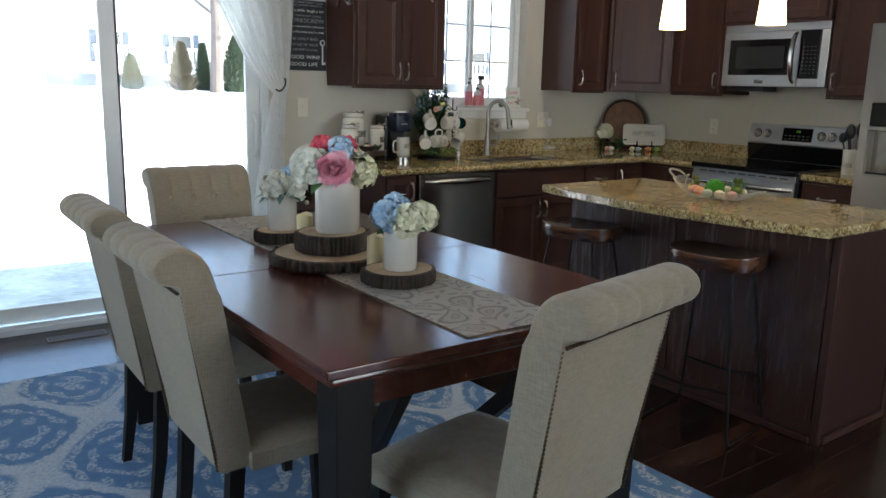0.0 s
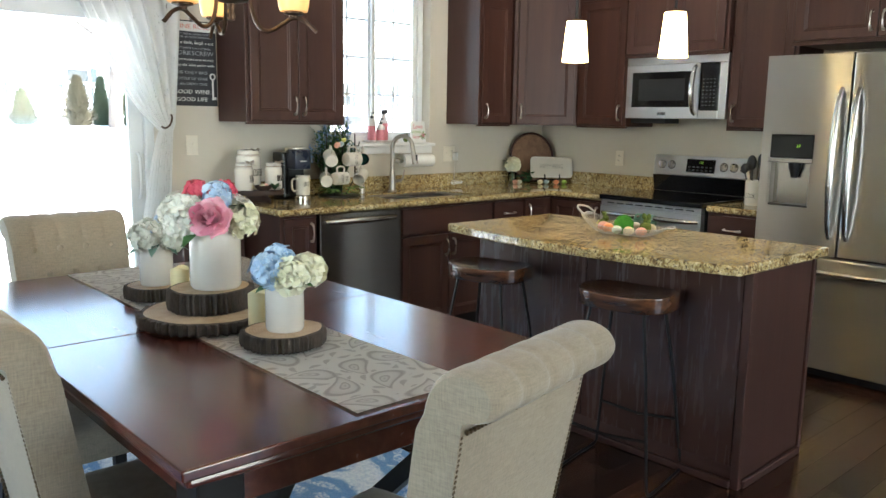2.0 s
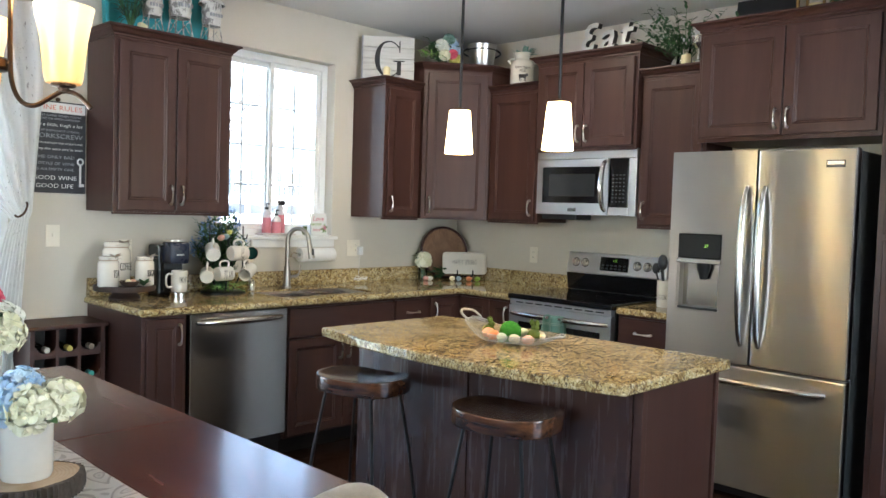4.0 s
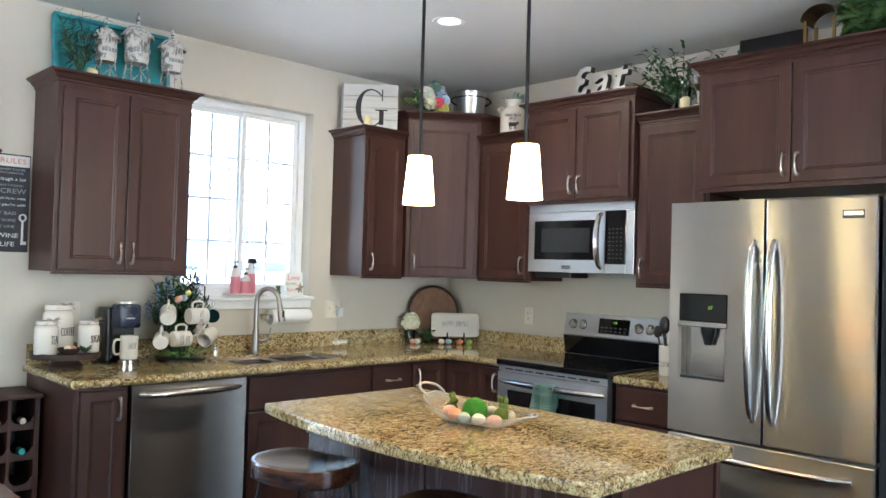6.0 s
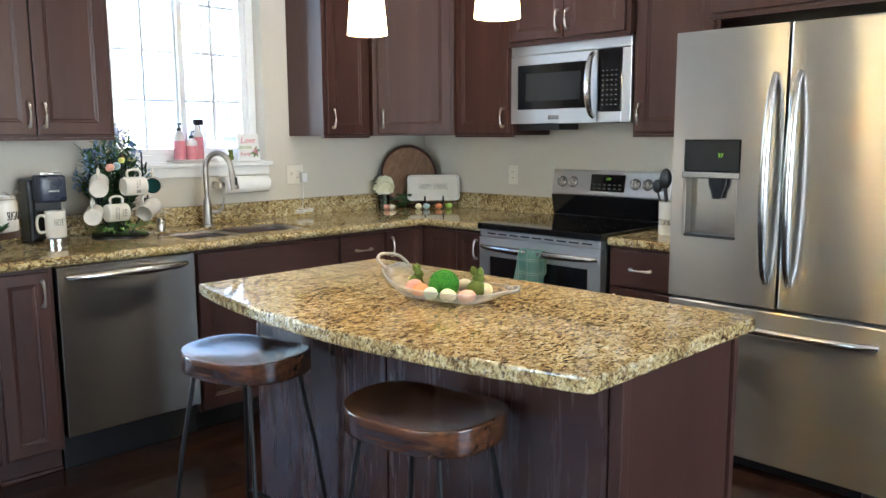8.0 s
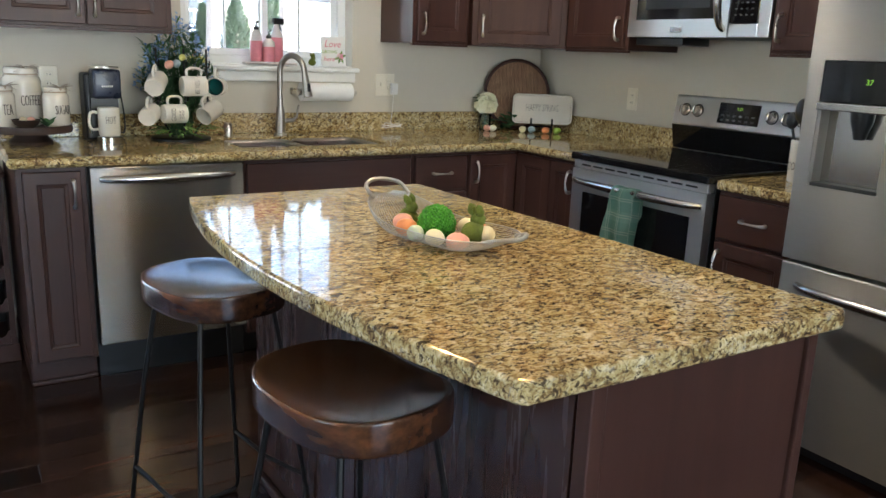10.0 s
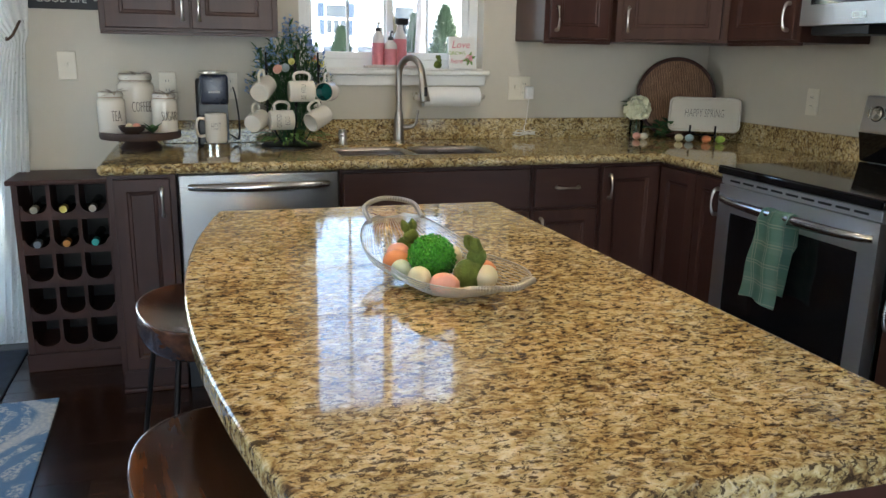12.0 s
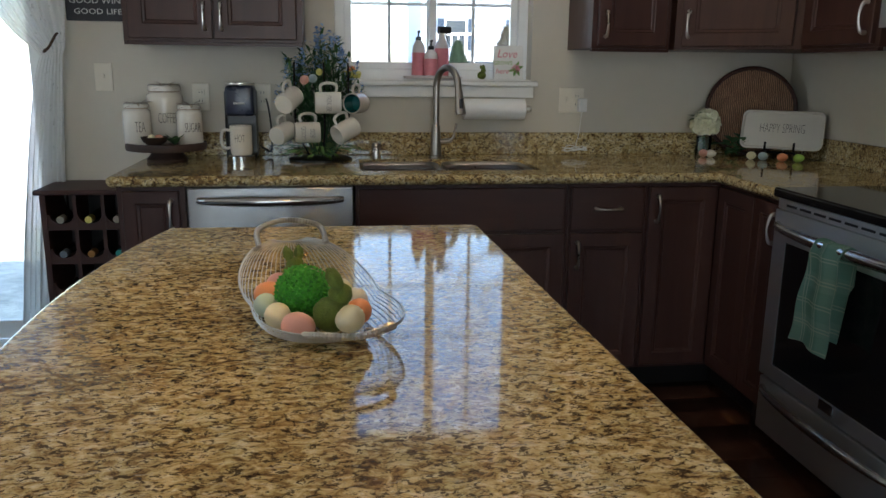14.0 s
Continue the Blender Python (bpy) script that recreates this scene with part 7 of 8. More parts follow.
p = in_basket(0.005, -0.022, 0.051)
tagged(part("green_ball", mb, petal_mat("boxwood_green", (0.025, 0.16, 0.008), (0.085, 0.36, 0.02)), None, "", False, pose(*p)), "bright green boxwood moss ball in the basket", "moss ball")
p = in_basket(-0.092, -0.016, 0.028)
moss_bunny(p.x, p.y, p.z, 0.050, 20, "green moss bunny sitting in the basket", "moss bunnies in the basket")
p = in_basket(0.098, 0.000, 0.018)
moss_bunny(p.x, p.y, p.z, 0.060, 100, "green moss bunny sitting in the basket", "moss bunnies in the basket")

# ---- things on top of the cabinets ----
TOPN = UZ + 0.90 + 0.055
M_TEALP = plain("teal_paint", (0.03, 0.27, 0.30), 0.55, 0, 0.25, 12)
tt = thing("teal_tray", pose(2.69, NY - 0.075, TOPN, -7, 0, 0), "distressed teal wooden tray standing on the cabinet", "tray")
part("panel", boxbm(0, 0.0, 0, 0.60, 0.012, 0.345), M_TEALP, tt)
for a in ((0, -0.035, 0, 0.60, 0, 0.02), (0, -0.035, 0.33, 0.60, 0, 0.35), (-0.001, -0.035, 0.0205, 0.02, 0, 0.3295), (0.58, -0.035, 0.0205, 0.601, 0, 0.3295)):
    part("edge", boxbm(*a, bev=0.003), M_TEALP, tt)
def tin_mat():
    m, nt, b = base_mat("distressed_tin", 0.6)
    v = mapped(nt, (1, 1, 0.6))
    worn = ramp(nt, noise_tex(nt, v, 34, 5, 0.7, 0.6), [(0.48, (0, 0, 0)), (0.56, (1, 1, 1))])
    links(nt, mixc(nt, calc(nt, "MULTIPLY", worn, 0.8), (0.56, 0.55, 0.51), (0.10, 0.095, 0.09)), b.inputs["Base Color"])
    return m


M_TIN = tin_mat()


def water_tower(x, y, s, label):
    th = thing("water_tower_ornament", pose(x, y, TOPN), label, "ornament", "water tower ornaments")
    part("tank", lathe([(0, 0.09 * s), (0.040 * s, 0.09 * s), (0.042 * s, 0.1 * s), (0.044 * s, 0.195 * s), (0, 0.195 * s)], 26), M_TIN, th, "distressed white tin tank", True)
    part("roof", lathe([(0.060 * s, 0.186 * s), (0.058 * s, 0.194 * s), (0.032 * s, 0.225 * s), (0.008 * s, 0.236 * s), (0.006 * s, 0.25 * s), (0.009 * s, 0.262 * s), (0, 0.28 * s)], 24), M_TIN, th, smooth=True)
    part("finial", lathe([(0.006 * s, 0.245 * s), (0.008 * s, 0.262 * s), (0.003 * s, 0.275 * s), (0, 0.285 * s)], 10), M_IRON, th, smooth=True)
    for z in (0.115, 0.15, 0.18):
        part("band", tube([(0.0445 * s * math.cos(a * 0.3927), 0.0445 * s * math.sin(a * 0.3927), z * s) for a in range(16)], 0.0016 * s, 5, closed=True), M_TIN, th)
    bm = nb()
    for k in range(5):
        box(bm, (-0.03 + 0.0135 * k) * s, -0.0455 * s, 0.128 * s, (-0.022 + 0.0135 * k) * s, -0.040 * s, 0.143 * s)
    part("painted_marks", bm, M_SIGNG, th)
    for k in range(4):
        a, b = math.pi / 4 + k * math.pi / 2, math.pi / 4 + (k + 1) * math.pi / 2
        part("leg", tube([(0.055 * s * math.cos(a), 0.055 * s * math.sin(a), 0), (0.038 * s * math.cos(a), 0.038 * s * math.sin(a), 0.092 * s)], 0.0028 * s, 6), M_TIN, th)
        part("cross_brace", tube([(0.053 * s * math.cos(a), 0.053 * s * math.sin(a), 0.01 * s), (0.040 * s * math.cos(b), 0.040 * s * math.sin(b), 0.08 * s)], 0.0014 * s, 5), M_TIN, th)


water_tower(2.895, 4.49, 1.2, "small distressed tin water tower ornament on the cabinet")
water_tower(3.05, 4.48, 1.4, "tall distressed tin water tower ornament on the cabinet")
water_tower(3.228, 4.455, 1.24, "small distressed tin water tower ornament on the cabinet")


P_PINE = petal_mat("pine_needles", (0.02, 0.05, 0.035), (0.06, 0.11, 0.08))


def bush(name, x, y, z, label, n, r, h, lw, ll, material, seed, upward=0.5, cat="greenery", stems=True, deep=0.6):
    rnd = random.Random(seed)
    th = thing(name, pose(x, y, z), label, cat)
    bm, st = nb(), nb()
    for i in range(n):
        a = rnd.random() * 6.28
        tip = Vector((r * math.cos(a) * rnd.random() ** 0.5, r * math.sin(a) * rnd.random() ** 0.5 * deep, h * rnd.uniform(0.45, 1.0)))
        tube([(0, 0, 0.003), tip * 0.5 + Vector((0, 0, 0.02)), tip], [0.002, 0.0015, 0.001], 4, st)
        for k in range(10):
            p = tip * (0.35 + 0.065 * k)
            leaf(bm, p, (rnd.uniform(-1, 1), rnd.uniform(-1, 1), rnd.uniform(-0.1, 1) + upward - 0.5), ll * rnd.uniform(0.7, 1.2), lw, 0.25)
    part("stem", st, P_LEAF, th)
    part("leaves", bm, material, th)
    return th


bush("pine_sprig", 2.765, 4.46, TOPN, "dark green pine sprig on the cabinet", 30, 0.13, 0.33, 0.008, 0.055, P_PINE, 41)
candle(2.80, 4.40, TOPN, 0.026, 0.035)
TOPC = UZ + ch + 0.055


def big_g(parent):
    """A tall serif G: a swelling arc, a stem with serifs and a top spur."""
    n, rows = 36, []
    bm = nb()
    for k in range(n + 1):
        a = radians(42 + 276 * k / n)
        t = 0.008 + 0.028 * max(0.0, -math.cos(a)) ** 0.8
        cx, cz = 0.18 + 0.098 * math.cos(a), 0.158 + 0.128 * math.sin(a)
        ix, iz = 0.18 + (0.098 - t) * math.cos(a), 0.158 + (0.128 - min(t, 0.012)) * math.sin(a)
        rows.append([bm.verts.new((cx, y_, cz)) for y_ in (-0.003, -0.0005)] + [bm.verts.new((ix, y_, iz)) for y_ in (-0.003, -0.0005)])
    for p, q in zip(rows, rows[1:]):
        bm.faces.new((p[0], q[0], q[2], p[2]))
        bm.faces.new((p[0], p[1], q[1], q[0]))
        bm.faces.new((p[2], q[2], q[3], p[3]))
    box(bm, 0.238, -0.0035, 0.045, 0.268, -0.0004, 0.145)
    box(bm, 0.212, -0.0035, 0.139, 0.292, -0.0004, 0.147)
    box(bm, 0.252, -0.0035, 0.205, 0.260, -0.0004, 0.285)
    part("letter", bm, M_INK, parent, "black painted serif letter")


M_SHIPLAP = wood("weathered_white_board", (0.42, 0.39, 0.34), (0.60, 0.58, 0.53), (0.66, 0.645, 0.60), 0, 0.7, 1.2)
gs = thing("letter_sign", pose(4.487, 4.622, TOPN, 0, 0, -42) @ pose(0, 0, 0, -4, 0, 0), "white shiplap sign with a black letter G", "sign")
for k in range(4):
    part("board", boxbm(0, 0, k * 0.08, 0.36, 0.014, k * 0.08 + 0.077, bev=0.002), M_SHIPLAP, gs)
part("frame_edge", boxbm(-0.010, -0.004, 0, -0.0005, 0.016, 0.318), M_SIGNG, gs)
big_g(gs)
candle(4.535, 4.42, TOPN, 0.024, 0.075)
ff = bush("floral_bouquet", 4.985, 4.36, TOPC, "mixed pastel flower bouquet on the corner cabinet", 14, 0.15, 0.19, 0.03, 0.07, P_LEAF, 43, 0.5, "flowers")
rn = random.Random(9)
for x, y, z, r, k in ((-0.06, -0.08, 0.12, 0.045, P_WHITE), (0.03, -0.08, 0.14, 0.05, P_BLUE), (-0.05, -0.10, 0.055, 0.038, P_CREAM), (0.07, -0.09, 0.04, 0.042, P_YELLOW), (0.02, -0.11, 0.07, 0.03, P_RED), (0.09, -0.05, 0.16, 0.04, P_WHITE), (-0.01, -0.10, 0.17, 0.035, P_SAGE), (0.09, -0.09, 0.10, 0.035, P_BLUE)):
    bloom(ff, "bloom", k, lambda b: hydrangea(b, (x, y, z), r, 40, rn, 0.017))
bm = nb()
for i in range(46):
    leaf(bm, (-0.08 - 0.2 * i / 46, -0.10 + rn.uniform(-.02, .02), 0.035 - 0.02 * i / 46 + rn.uniform(0, .03)), (rn.uniform(-1, 0.2), rn.uniform(-1, 1), rn.uniform(-.4, .8)), 0.035, 0.016, 0.2)
part("trailing_vine", bm, P_LEAF2, ff)
bu = thing("metal_bucket", pose(5.27, 4.21, TOPC) @ Matrix.Scale(1.35, 4), "galvanised metal bucket with side handles on the cabinet", "bucket")
part("pail", lathe([(0, 0), (0.062, 0), (0.064, 0.004), (0.078, 0.128), (0.082, 0.132), (0.076, 0.132), (0.061, 0.008), (0, 0.006)], 34), plain("galvanised", (0.56, 0.55, 0.52), 0.3, 1.0, 0.15), bu, smooth=True)
for s in (-1, 1):
    part("handle", tube([(s * (0.072 + 0.03 * math.sin(k * math.pi / 8)), 0.0, 0.065 + 0.045 * k / 8) for k in range(9)], 0.005, 8), M_IRON, bu, smooth=True, m=pose(0, 0, 0, 0, 0, -40))
part("band", tube([(0.0765 * math.cos(a * 0.2618), 0.0765 * math.sin(a * 0.2618), 0.10) for a in range(24)], 0.003, 6, closed=True), M_IRON, bu)
mk = thing("milk_can", pose(5.305, 3.852, TOPN) @ Matrix.Scale(1.15, 4), "white enamel milk can lettered FARM FRESH MILK", "milk can")
part("can", lathe([(0, 0), (0.070, 0), (0.073, 0.006), (0.073, 0.115), (0.066, 0.14), (0.046, 0.16), (0.045, 0.18), (0.056, 0.20), (0.052, 0.20), (0.040, 0.18), (0, 0.17)], 34), M_CERAMIC, mk, smooth=True)
for s in (-1, 1):
    part("ear", tube([(s * 0.064, 0, 0.13), (s * 0.088, 0, 0.15), (s * 0.07, 0, 0.165), (s * 0.05, 0, 0.16)], 0.006, 8), M_CERAMIC, mk, smooth=True, m=pose(0, 0, 0, 0, 0, -50))
for w_, z, s in (("FARM FRESH", 0.102, 0.022), ("MILK", 0.082, 0.024)):
    lettering("lettering", w_, s, pose(0, 0, z, 0, 0, -50) @ pose(0, -0.0748, 0), M_INK, mk, 0.0012, "CENTER", 0, 0.75)
bm = nb()
box(bm, -0.022, -0.077, 0.04, 0.022, -0.072, 0.062, 0.002)
for x in (-0.018, -0.01, 0.010, 0.017):
    box(bm, x, -0.077, 0.022, x + 0.004, -0.072, 0.041)
box(bm, 0.02, -0.077, 0.05, 0.034, -0.072, 0.066, 0.002)
part("cow_print", bm, M_INK, mk, m=pose(0, 0, 0, 0, 0, -50))
bm = nb()
for i in range(34):
    a = rn.random() * 6.28
    leaf(bm, (0.03 * math.cos(a), 0.03 * math.sin(a), 0.18), (math.cos(a) * 0.7, math.sin(a) * 0.7, rn.uniform(0.3, 1.4)), rn.uniform(.04, .08), 0.022, 0.25)
part("succulent", bm, P_SAGE, mk)
TOPM = 1.858 + 0.565 + 0.055
M_TINFACE = plain("galvanised_face", (0.55, 0.55, 0.53), 0.42, 0.55, 0.12, 14)
M_TINSIDE = plain("dark_tin_side", (0.07, 0.065, 0.06), 0.5, 0.6)
et = thing("eat_letters", EAST(5.235, 3.345, TOPM), "galvanised cut-out script letters spelling Eat with dark sides", "sign")
for ch_, x, s, mir, lean in (("3", 0.085, 0.25, -1, -0.25), ("a", 0.235, 0.25, 1, 0.25), ("t", 0.36, 0.25, 1, 0.25)):
    mm = pose(x, 0, 0.085) @ Matrix.Diagonal((mir, 1, 1, 1))
    lt = lettering("letter", ch_, s, mm, M_TINSIDE, et, 0.02, "CENTER", lean, 1.05, 0.016)
    lettering("letter_face", ch_, s, pose(0, -0.0212, 0) @ mm, M_TINFACE, et, 0.001, "CENTER", lean, 1.05, 0.012)
part("base_bar", boxbm(0.0, -0.018, 0.0, 0.43, 0.018, 0.006), M_TINSIDE, et)
vg = thing("glass_vase", pose(5.28, 2.605, TOPN), "clear glass vase of green branches on the cabinet", "vase")
part("vase", lathe([(0, 0), (0.04, 0), (0.045, 0.02), (0.038, 0.10), (0.05, 0.165), (0.047, 0.165), (0.035, 0.10), (0.041, 0.02), (0, 0.008)], 26), M_GLASS, vg, smooth=True)
bush("branch_bouquet", 5.28, 2.605, TOPN + 0.012, "leafy green branches standing in a glass vase", 34, 0.24, 0.365, 0.02, 0.05, P_LEAF, 51, 0.5, "greenery", True, 1.6)
gb = thing("mercury_globe", pose(5.255, 2.50, TOPN), "silver mosaic glass candle globe on the cabinet", "candle holder")
part("globe", lathe([(0, 0), (0.03, 0), (0.03, 0.02), (0.012, 0.03), (0.014, 0.09), (0.05, 0.12), (0.062, 0.16), (0.05, 0.20), (0.04, 0.205), (0, 0.15)], 20), plain("mercury_glass", (0.6, 0.6, 0.58), 0.15, 0.9, 0.4, 50), gb)
candle(5.235, 2.57, TOPN, 0.028, 0.06)
P_PLANT = petal_mat("plant_leaves", (0.03, 0.09, 0.03), (0.12, 0.22, 0.06))
TOPF = 1.865 + 0.585 + 0.055
dt = thing("dark_tray", EAST(5.345, 2.335, TOPF) @ pose(0, 0, 0, -8, 0, 0), "black serving tray standing on the cabinet", "tray")
part("board", boxbm(0, 0, 0, 0.35, 0.016, 0.185, bev=0.006), M_BLACK, dt)
part("lip", boxbm(0, -0.02, 0, 0.35, -0.0005, 0.014, bev=0.003), M_BLACK, dt)
M_BRASS = plain("aged_brass", (0.30, 0.19, 0.07), 0.35, 0.9, 0.2)
ln = thing("lantern", EAST(5.14, 1.915, TOPF) @ Matrix.Scale(1.1, 4), "aged brass lantern with glass panes and curved roof", "lantern")
for x in (0.0, 0.118):
    for y in (0.0, 0.118):
        part("post", boxbm(x, y, 0.01, x + 0.012, y + 0.012, 0.13), M_BRASS, ln)
part("base", boxbm(-0.006, -0.006, 0, 0.136, 0.136, 0.010, bev=0.002), M_BRASS, ln)
bm = nb()
ra = []
for k in range(13):
    a = math.pi * k / 12
    ra.append([bm.verts.new((0.065 - 0.075 * math.cos(a), yy, 0.13 + 0.06 * math.sin(a))) for yy in (-0.008, 0.138)])
for a, b in zip(ra, ra[1:]):
    bm.faces.new((a[0], a[1], b[1], b[0]))
bmesh.ops.solidify(bm, geom=list(bm.faces), thickness=0.004)
part("roof", bm, M_BRASS, ln)
part("candle", lathe([(0, 0.011), (0.03, 0.011), (0.03, 0.055), (0, 0.055)], 18, at=(0.065, 0.065, 0)), M_WAX, ln)
bush("leafy_plant", 5.17, 1.63, TOPF, "broad-leaved green artificial plant on the cabinet", 30, 0.19, 0.24, 0.062, 0.09, P_PLANT, 61, 0.4)

# ---- rug ----
def rug_mat():
    m, nt, b = base_mat("rug_pile", 0.95)
    co = nt.nodes.new("ShaderNodeTexCoord")
    sep = nt.nodes.new("ShaderNodeSeparateXYZ")
    links(nt, co.outputs["Object"], sep.inputs[0])
    wob = noise_tex(nt, co.outputs["Object"], 9.0, 3)
    wobb = calc(nt, "MULTIPLY", calc(nt, "SUBTRACT", wob, 0.5), 0.10)
    X = calc(nt, "ADD", calc(nt, "MULTIPLY", sep.outputs[0], 2 * math.pi / 0.62), calc(nt, "MULTIPLY", wobb, 6))
    Y = calc(nt, "ADD", calc(nt, "MULTIPLY", sep.outputs[1], 2 * math.pi / 0.86), calc(nt, "MULTIPLY", wobb, 6))
    ogee = calc(nt, "ADD", calc(nt, "COSINE", X), calc(nt, "COSINE", Y))
    lattice = calc(nt, "ABSOLUTE", ogee)
    band = ramp(nt, lattice, [(0.20, (1, 1, 1)), (0.38, (0, 0, 0))])
    rings = calc(nt, "SINE", calc(nt, "MULTIPLY", ogee, 9.0))
    petal = calc(nt, "MULTIPLY", calc(nt, "SINE", calc(nt, "MULTIPLY", X, 5.0)), calc(nt, "SINE", calc(nt, "MULTIPLY", Y, 5.0)))
    medal = ramp(nt, calc(nt, "ADD", calc(nt, "MULTIPLY", rings, 0.55), calc(nt, "MULTIPLY", petal, 0.6)), [(0.0, (0, 0, 0)), (0.25, (1, 1, 1))])
    fuzz = noise_tex(nt, co.outputs["Object"], 70.0, 4, 0.7)
    worn = ramp(nt, fuzz, [(0.40, (0, 0, 0)), (0.58, (1, 1, 1))])
    blue = mixc(nt, noise_tex(nt, co.outputs["Object"], 26, 4), (0.030, 0.115, 0.28), (0.10, 0.26, 0.47))
    cream = mixc(nt, noise_tex(nt, co.outputs["Object"], 60, 4), (0.46, 0.50, 0.52), (0.74, 0.74, 0.71))
    light_fac = mixc(nt, band, calc(nt, "MULTIPLY", calc(nt, "MULTIPLY", medal, 0.9), worn), (1, 1, 1))
    f2 = calc(nt, "MULTIPLY", light_fac, calc(nt, "ADD", calc(nt, "MULTIPLY", worn, 0.35), 0.65))
    links(nt, mixc(nt, f2, blue, cream), b.inputs["Base Color"])
    b.inputs["Sheen Weight"].default_value = 0.3
    bump(nt, b, noise_tex(nt, co.outputs["Object"], 240, 3), 0.5, 0.006)
    return m


RX0, RX1, RY0, RY1 = 0.02, 2.46, 1.00, 4.04
rug = thing("area_rug", pose(1.24, 2.52, 0, 0, 0, 1.8) @ pose(-1.24, -2.52, 0), "blue and cream damask patterned area rug", "rug")
bm = boxbm(RX0, RY0, 0.002, RX1, RY1, 0.012, bev=0.004)
part("rug_face", bm, rug_mat(), rug)

mat_ = thing("door_mat", pose(0, 0, 0), "dark blue ribbed door mat before the patio door", "mat")
part("mat_face", boxbm(1.45, 4.08, 0.002, 2.20, 4.66, 0.010, bev=0.003), plain("navy_mat", (0.035, 0.05, 0.075), 0.95, 0, 0.3, 30, 0.5, 200), mat_)

vent = thing("floor_vent", pose(0.90, 4.56, 0), "brown metal floor register by the patio door", "vent")
part("frame", boxbm(0, 0, 0.0, 0.30, 0.085, 0.006, bev=0.002), plain("painted_vent", (0.20, 0.18, 0.165), 0.4, 0.3), vent)
for i in range(18):
    part("slot", boxbm(0.012 + i * 0.0155, 0.014, 0.0062, 0.021 + i * 0.0155, 0.071, 0.0072), M_BLACK, vent)


# ---- garden ----
def snow_mat():
    m, nt, b = base_mat("snow", 0.7)
    co = mapped(nt)
    n1, n2 = noise_tex(nt, co, 0.25, 5), noise_tex(nt, co, 3.0, 5)
    links(nt, ramp(nt, n1, [(0.3, (0.80, 0.82, 0.86)), (0.6, (0.90, 0.91, 0.93))]), b.inputs["Base Color"])
    bump(nt, b, n2, 0.3, 0.08)
    return m


bm = nb()
xs = [-400, -150, -80, -50] + list(range(-40, 61, 4)) + [75, 100, 180, 400]
ys = [-420, -100, -40, -20, -12, -8, -3, 0, NY + 0.21, 6, 7, 8, 9.5, 11, 13, 15, 18, 21, 24, 27, 30, 34, 40, 50, 70, 110, 200, 420]


def ground_z(x, y):
    t = min(1, max(0, (y - 8) / 22))
    return -0.22 + 1.25 * (t * t * (3 - 2 * t)) + 0.10 * noise.noise((x * 0.12, y * 0.12, 0)) * min(1, max(0, y - 6))


g = [[bm.verts.new((x, y, ground_z(x, y))) for y in ys] for x in xs]
for i in range(len(xs) - 1):
    for j in range(len(ys) - 1):
        bm.faces.new((g[i][j], g[i + 1][j], g[i + 1][j + 1], g[i][j + 1]))
structure("ground", bm, snow_mat(), "snow-covered back garden rising to the neighbours", "ground", True)
structure("patio", boxbm(-0.8, NY + 0.23, -0.20, 3.4, 8.4, -0.13, bev=0.01), plain("damp_lawn", (0.46, 0.50, 0.44), 0.9, 0, 0.45, 2.2, 0.4, 40), "damp patch of patio and grass clear of snow", "patio")

M_SIDING = plain("pale_siding", (0.42, 0.46, 0.50), 0.7, 0, 0.06, 3)
M_ROOF = plain("snowy_shingles", (0.78, 0.80, 0.83), 0.8, 0, 0.12, 2)
M_PANE = plain("dark_window", (0.05, 0.06, 0.07), 0.1)
M_SHUT = plain("dark_shutter", (0.03, 0.05, 0.08), 0.6)


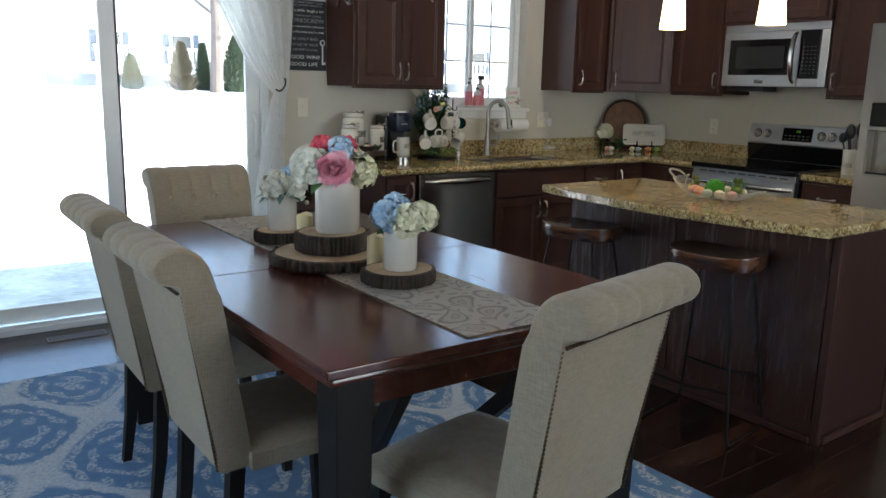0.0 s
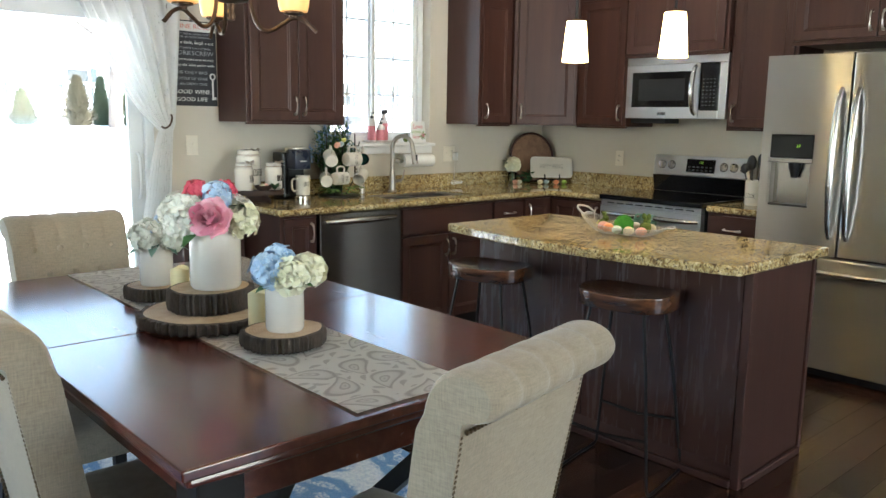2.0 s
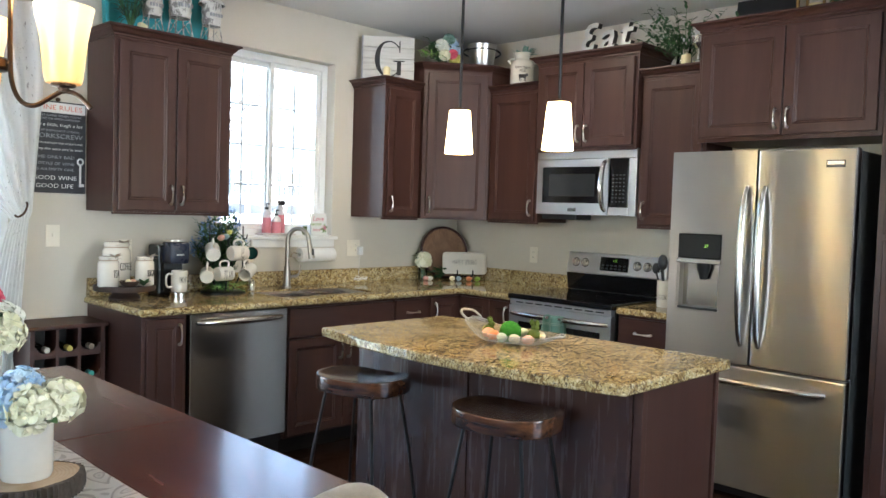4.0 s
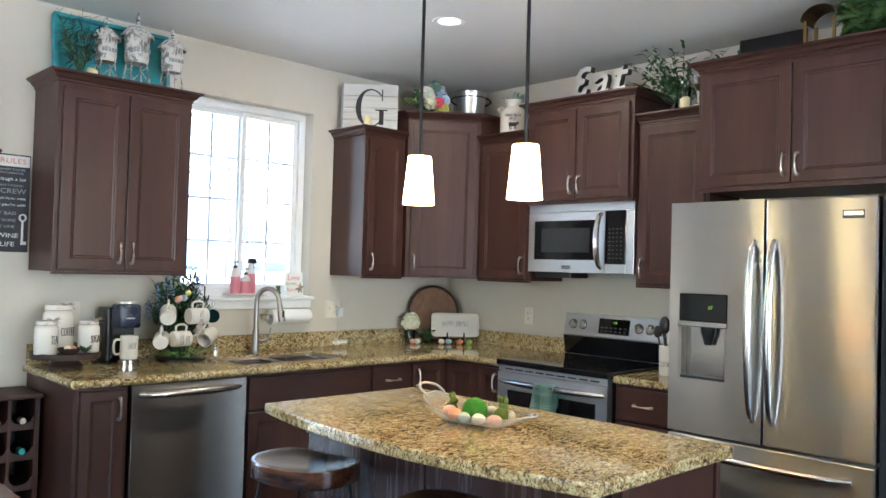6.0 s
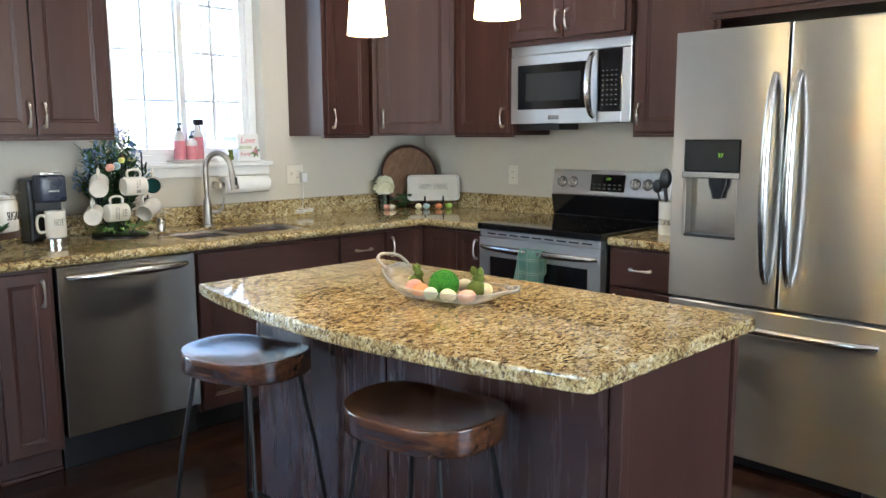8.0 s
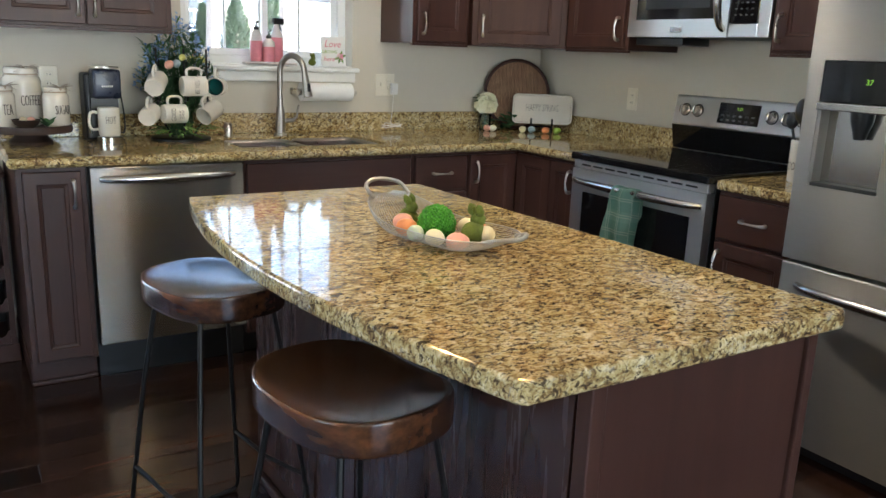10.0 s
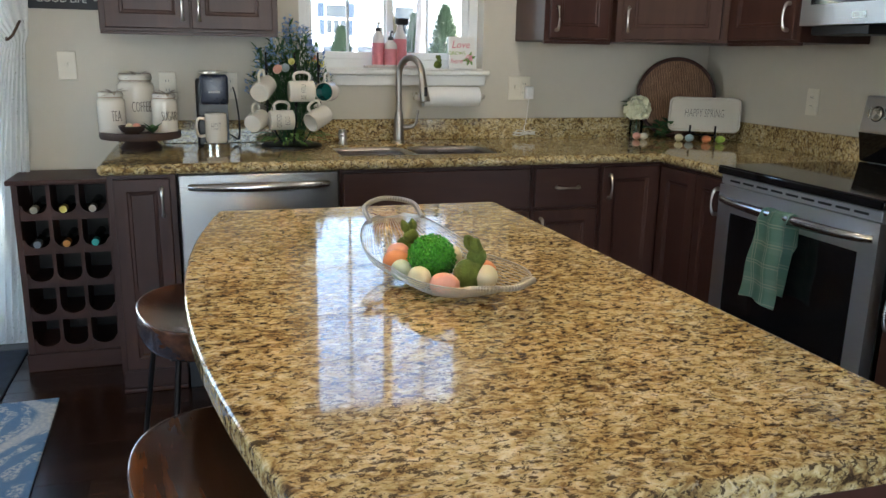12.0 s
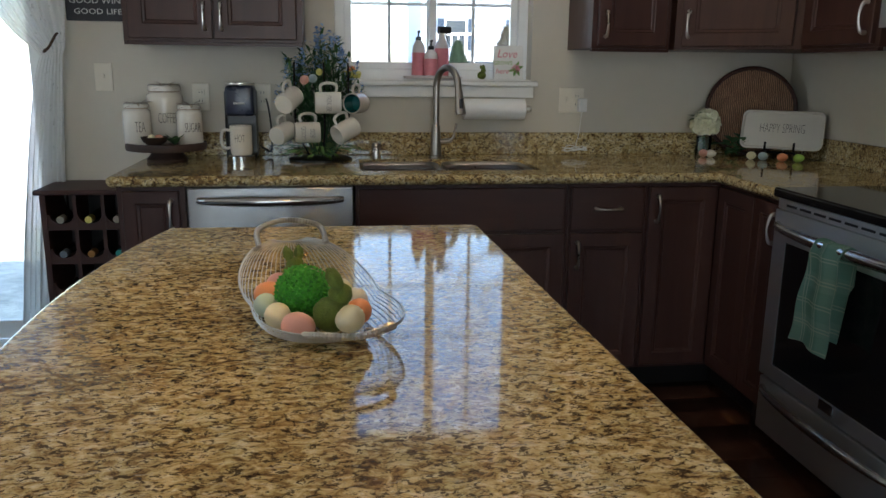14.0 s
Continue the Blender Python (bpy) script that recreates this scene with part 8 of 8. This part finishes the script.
def house(x, y, w, d, h, roof_h, deck=True):
    z0 = ground_z(x, y) - 0.1
    th = thing("neighbour_house", pose(x, y, z0), "pale sided two-storey house with white deck across the snow", "house")
    wall = part("wall", boxbm(0, 0, 0, w, d, h), M_SIDING, th)
    for i in range(int(h / 0.35)):
        part("siding_board", boxbm(0, -0.03, i * 0.35 + 0.02, w, -0.002, i * 0.35 + 0.33), M_SIDING, wall)
    bm = nb()
    v = [bm.verts.new(c) for c in ((-0.5, -0.6, h - 0.1), (w + 0.5, -0.6, h - 0.1), (w + 0.5, d + 0.6, h - 0.1), (-0.5, d + 0.6, h - 0.1), (-0.5, d / 2, h + roof_h), (w + 0.5, d / 2, h + roof_h))]
    for f in ((0, 1, 5, 4), (2, 3, 4, 5), (0, 4, 3), (1, 2, 5), (0, 3, 2, 1)):
        bm.faces.new([v[k] for k in f])
    part("roof", bm, M_ROOF, th)
    for fz in (1.1, 3.9):
        if fz + 1.3 > h:
            continue
        n = max(2, int(w / 2.6))
        for i in range(n):
            cx = (i + 0.5) * w / n
            wd = part("window", boxbm(cx - 0.5, -0.08, fz, cx + 0.5, -0.035, fz + 1.3), M_WHITEPAINT, th)
            for q in (0, 1):
                part("pane", boxbm(cx - 0.42, -0.1, fz + 0.08 + q * 0.60, cx + 0.42, -0.082, fz + 0.62 + q * 0.60), M_PANE, wd)
            for q in (-0.78, 0.54):
                part("shutter", boxbm(cx + q, -0.07, fz, cx + q + 0.24, -0.036, fz + 1.3), M_SHUT, wd)
    if deck:
        dk = part("deck", boxbm(0.3, -2.6, 0.62, w * 0.75, -0.09, 0.78), M_WHITEPAINT, th)
        nposts = int(w * 0.75 / 0.28)
        for i in range(nposts):
            part("baluster", boxbm(0.35 + i * 0.28, -2.58, 0.78, 0.41 + i * 0.28, -2.52, 1.62), M_WHITEPAINT, dk)
        part("rail", boxbm(0.3, -2.62, 1.62, w * 0.75, -2.48, 1.72), M_WHITEPAINT, dk)
        for i in range(4):
            part("deck_post", boxbm(0.4 + i * w * 0.23, -2.5, 0, 0.55 + i * w * 0.23, -2.3, 0.62), M_WHITEPAINT, dk)
        for i in range(5):
            part("step", boxbm(w * 0.75, -2.5 + 0.0 * i, 0.62 - i * 0.14, w * 0.75 + 0.3 + 0.28 * i, -1.4, 0.70 - i * 0.14), M_WHITEPAINT, dk)
    return th


house(7.3, 36, 6.0, 6, 4.2, 1.8)
house(21, 36, 9, 7, 4.2, 1.8)

M_NEEDLE = plain("evergreen", (0.040, 0.065, 0.030), 0.8, 0, 0.45, 6)
M_NEEDLE2 = plain("dry_shrub", (0.10, 0.085, 0.05), 0.85, 0, 0.4, 6)
M_BARK = plain("grey_bark", (0.14, 0.115, 0.095), 0.9, 0, 0.4, 12, 0.5, 60, (1, 1, 0.2))


def evergreen(x, y, h, r, material, label, seed):
    rnd = random.Random(seed)
    z0 = ground_z(x, y)
    th = thing("evergreen_tree", pose(x, y, z0 - 0.05), label, "tree", "evergreens in the garden")
    part("trunk", tube([(0, 0, 0), (0, 0, h * 0.9)], [0.06, 0.01], 7), M_BARK, th)
    bm = nb()
    for i in range(2600):
        t = rnd.random() ** 1.2
        z = 0.02 * h + t * h * 0.98
        R = r * min(1, 0.6 + 3 * t) * (1 - t) ** 0.7 * (0.75 + 0.35 * rnd.random())
        a = rnd.random() * 2 * math.pi
        q = R * (0.55 + 0.45 * rnd.random())
        c = Vector((q * math.cos(a), q * math.sin(a), z))
        d = Vector((math.cos(a), math.sin(a), 0.5 + rnd.random())).normalized() * (0.10 + 0.12 * rnd.random())
        s = Vector((-math.sin(a), math.cos(a), rnd.uniform(-0.4, 0.4))) * 0.045
        bm.faces.new([bm.verts.new(p) for p in (c - s, c + s, c + d)])
    part("crown", bm, material, th)


evergreen(9.53, 29, 1.65, 0.6, M_NEEDLE2, "small dry brown conifer standing in the snow", 3)
evergreen(10.66, 30, 1.7, 0.36, M_NEEDLE, "slim green arborvitae before the house", 14)
evergreen(11.55, 29, 2.0, 0.8, M_NEEDLE, "tall green arborvitae standing in the snow", 4)
evergreen(13.0, 29.5, 2.9, 0.7, M_NEEDLE, "tall green arborvitae standing in the snow", 5)
evergreen(7.8, 29.0, 1.1, 0.42, M_NEEDLE, "slim green arborvitae before the house", 6)


def bare_tree(x, y, h, r0, seed):
    rnd = random.Random(seed)
    th = thing("bare_tree", pose(x, y, ground_z(x, y) - 0.1), "leafless grey winter tree with fine branches", "tree", "bare trees in the garden")
    trunk = part("trunk", tube(curve_pts([(0, 0, 0), (0.05, 0, h * 0.3), (-0.05, 0.1, h * 0.6), (0.1, 0, h)], 10), [r0 * (1 - 0.085 * i) for i in range(11)], 9), M_BARK, th, smooth=True)
    bm = nb()

    def limb(p, d, ln, r, depth):
        pts = [p]
        q = p.copy()
        dd = d.copy()
        for k in range(3):
            dd = (dd + Vector((rnd.uniform(-.25, .25), rnd.uniform(-.25, .25), rnd.uniform(-.05, .25)))).normalized()
            q = q + dd * ln / 3
            pts.append(q.copy())
        tube(pts, [r, r * 0.8, r * 0.6, r * 0.35], 4, bm)
        if depth:
            for k in range(3):
                nd = (dd + Vector((rnd.uniform(-.9, .9), rnd.uniform(-.9, .9), rnd.uniform(-.2, .6)))).normalized()
                limb(pts[1 + k % 3], nd, ln * 0.6, r * 0.5, depth - 1)
    for i in range(11):
        z = h * (0.3 + 0.06 * i)
        a = rnd.random() * 6.28
        limb(Vector((0, 0, z)), Vector((math.cos(a), math.sin(a), 0.7)).normalized(), h * 0.32, r0 * 0.3, 3)
    part("limbs", bm, M_BARK, th)


bare_tree(10.25, 27.5, 9, 0.24, 11)
bare_tree(15.5, 26, 9, 0.2, 12)
bare_tree(9.0, 18, 7, 0.12, 13)
bare_tree(18.0, 30, 9, 0.2, 14)

# ---- hardwood floor ----
floor = structure("floor", boxbm(WX, SY, -0.12, EX, NY + 0.06, -0.019), M_LEG, "dark hardwood plank floor", "floor")
PW, PL = 0.127, 1.25


def plank_mesh(name, length):
    bm = boxbm(0.0006, 0.0006, -0.0185, length - 0.0006, PW - 0.0006, 0.0, bev=0.0008, seg=1)
    me = bpy.data.meshes.new(name)
    bmesh.ops.recalc_face_normals(bm, faces=bm.faces)
    bm.to_mesh(me)
    bm.free()
    me.materials.append(M_PLANK)
    return me


full = plank_mesh("plank", PL)
rest = nb()
rnd = random.Random(5)
row = 0
y = SY
while y < NY + 0.05:
    x = WX - rnd.random() * PL
    while x < EX:
        x1 = min(x + PL, EX)
        near = y > 0.2 and x1 > 1.0
        if near:
            ob = new("plank", full)
            ob.parent = floor
            ob.location = (x, y, 0.0)
            ob.scale.x = (x1 - x) / PL
        else:
            box(rest, max(x, WX) + 0.0006, y + 0.0006, -0.0185, x1 - 0.0006, min(y + PW, NY + 0.06) - 0.0006, 0.0)
        x += PL
    y += PW
far = part("far_planks", rest, M_PLANK, floor)
far["kind"] = "stuff"
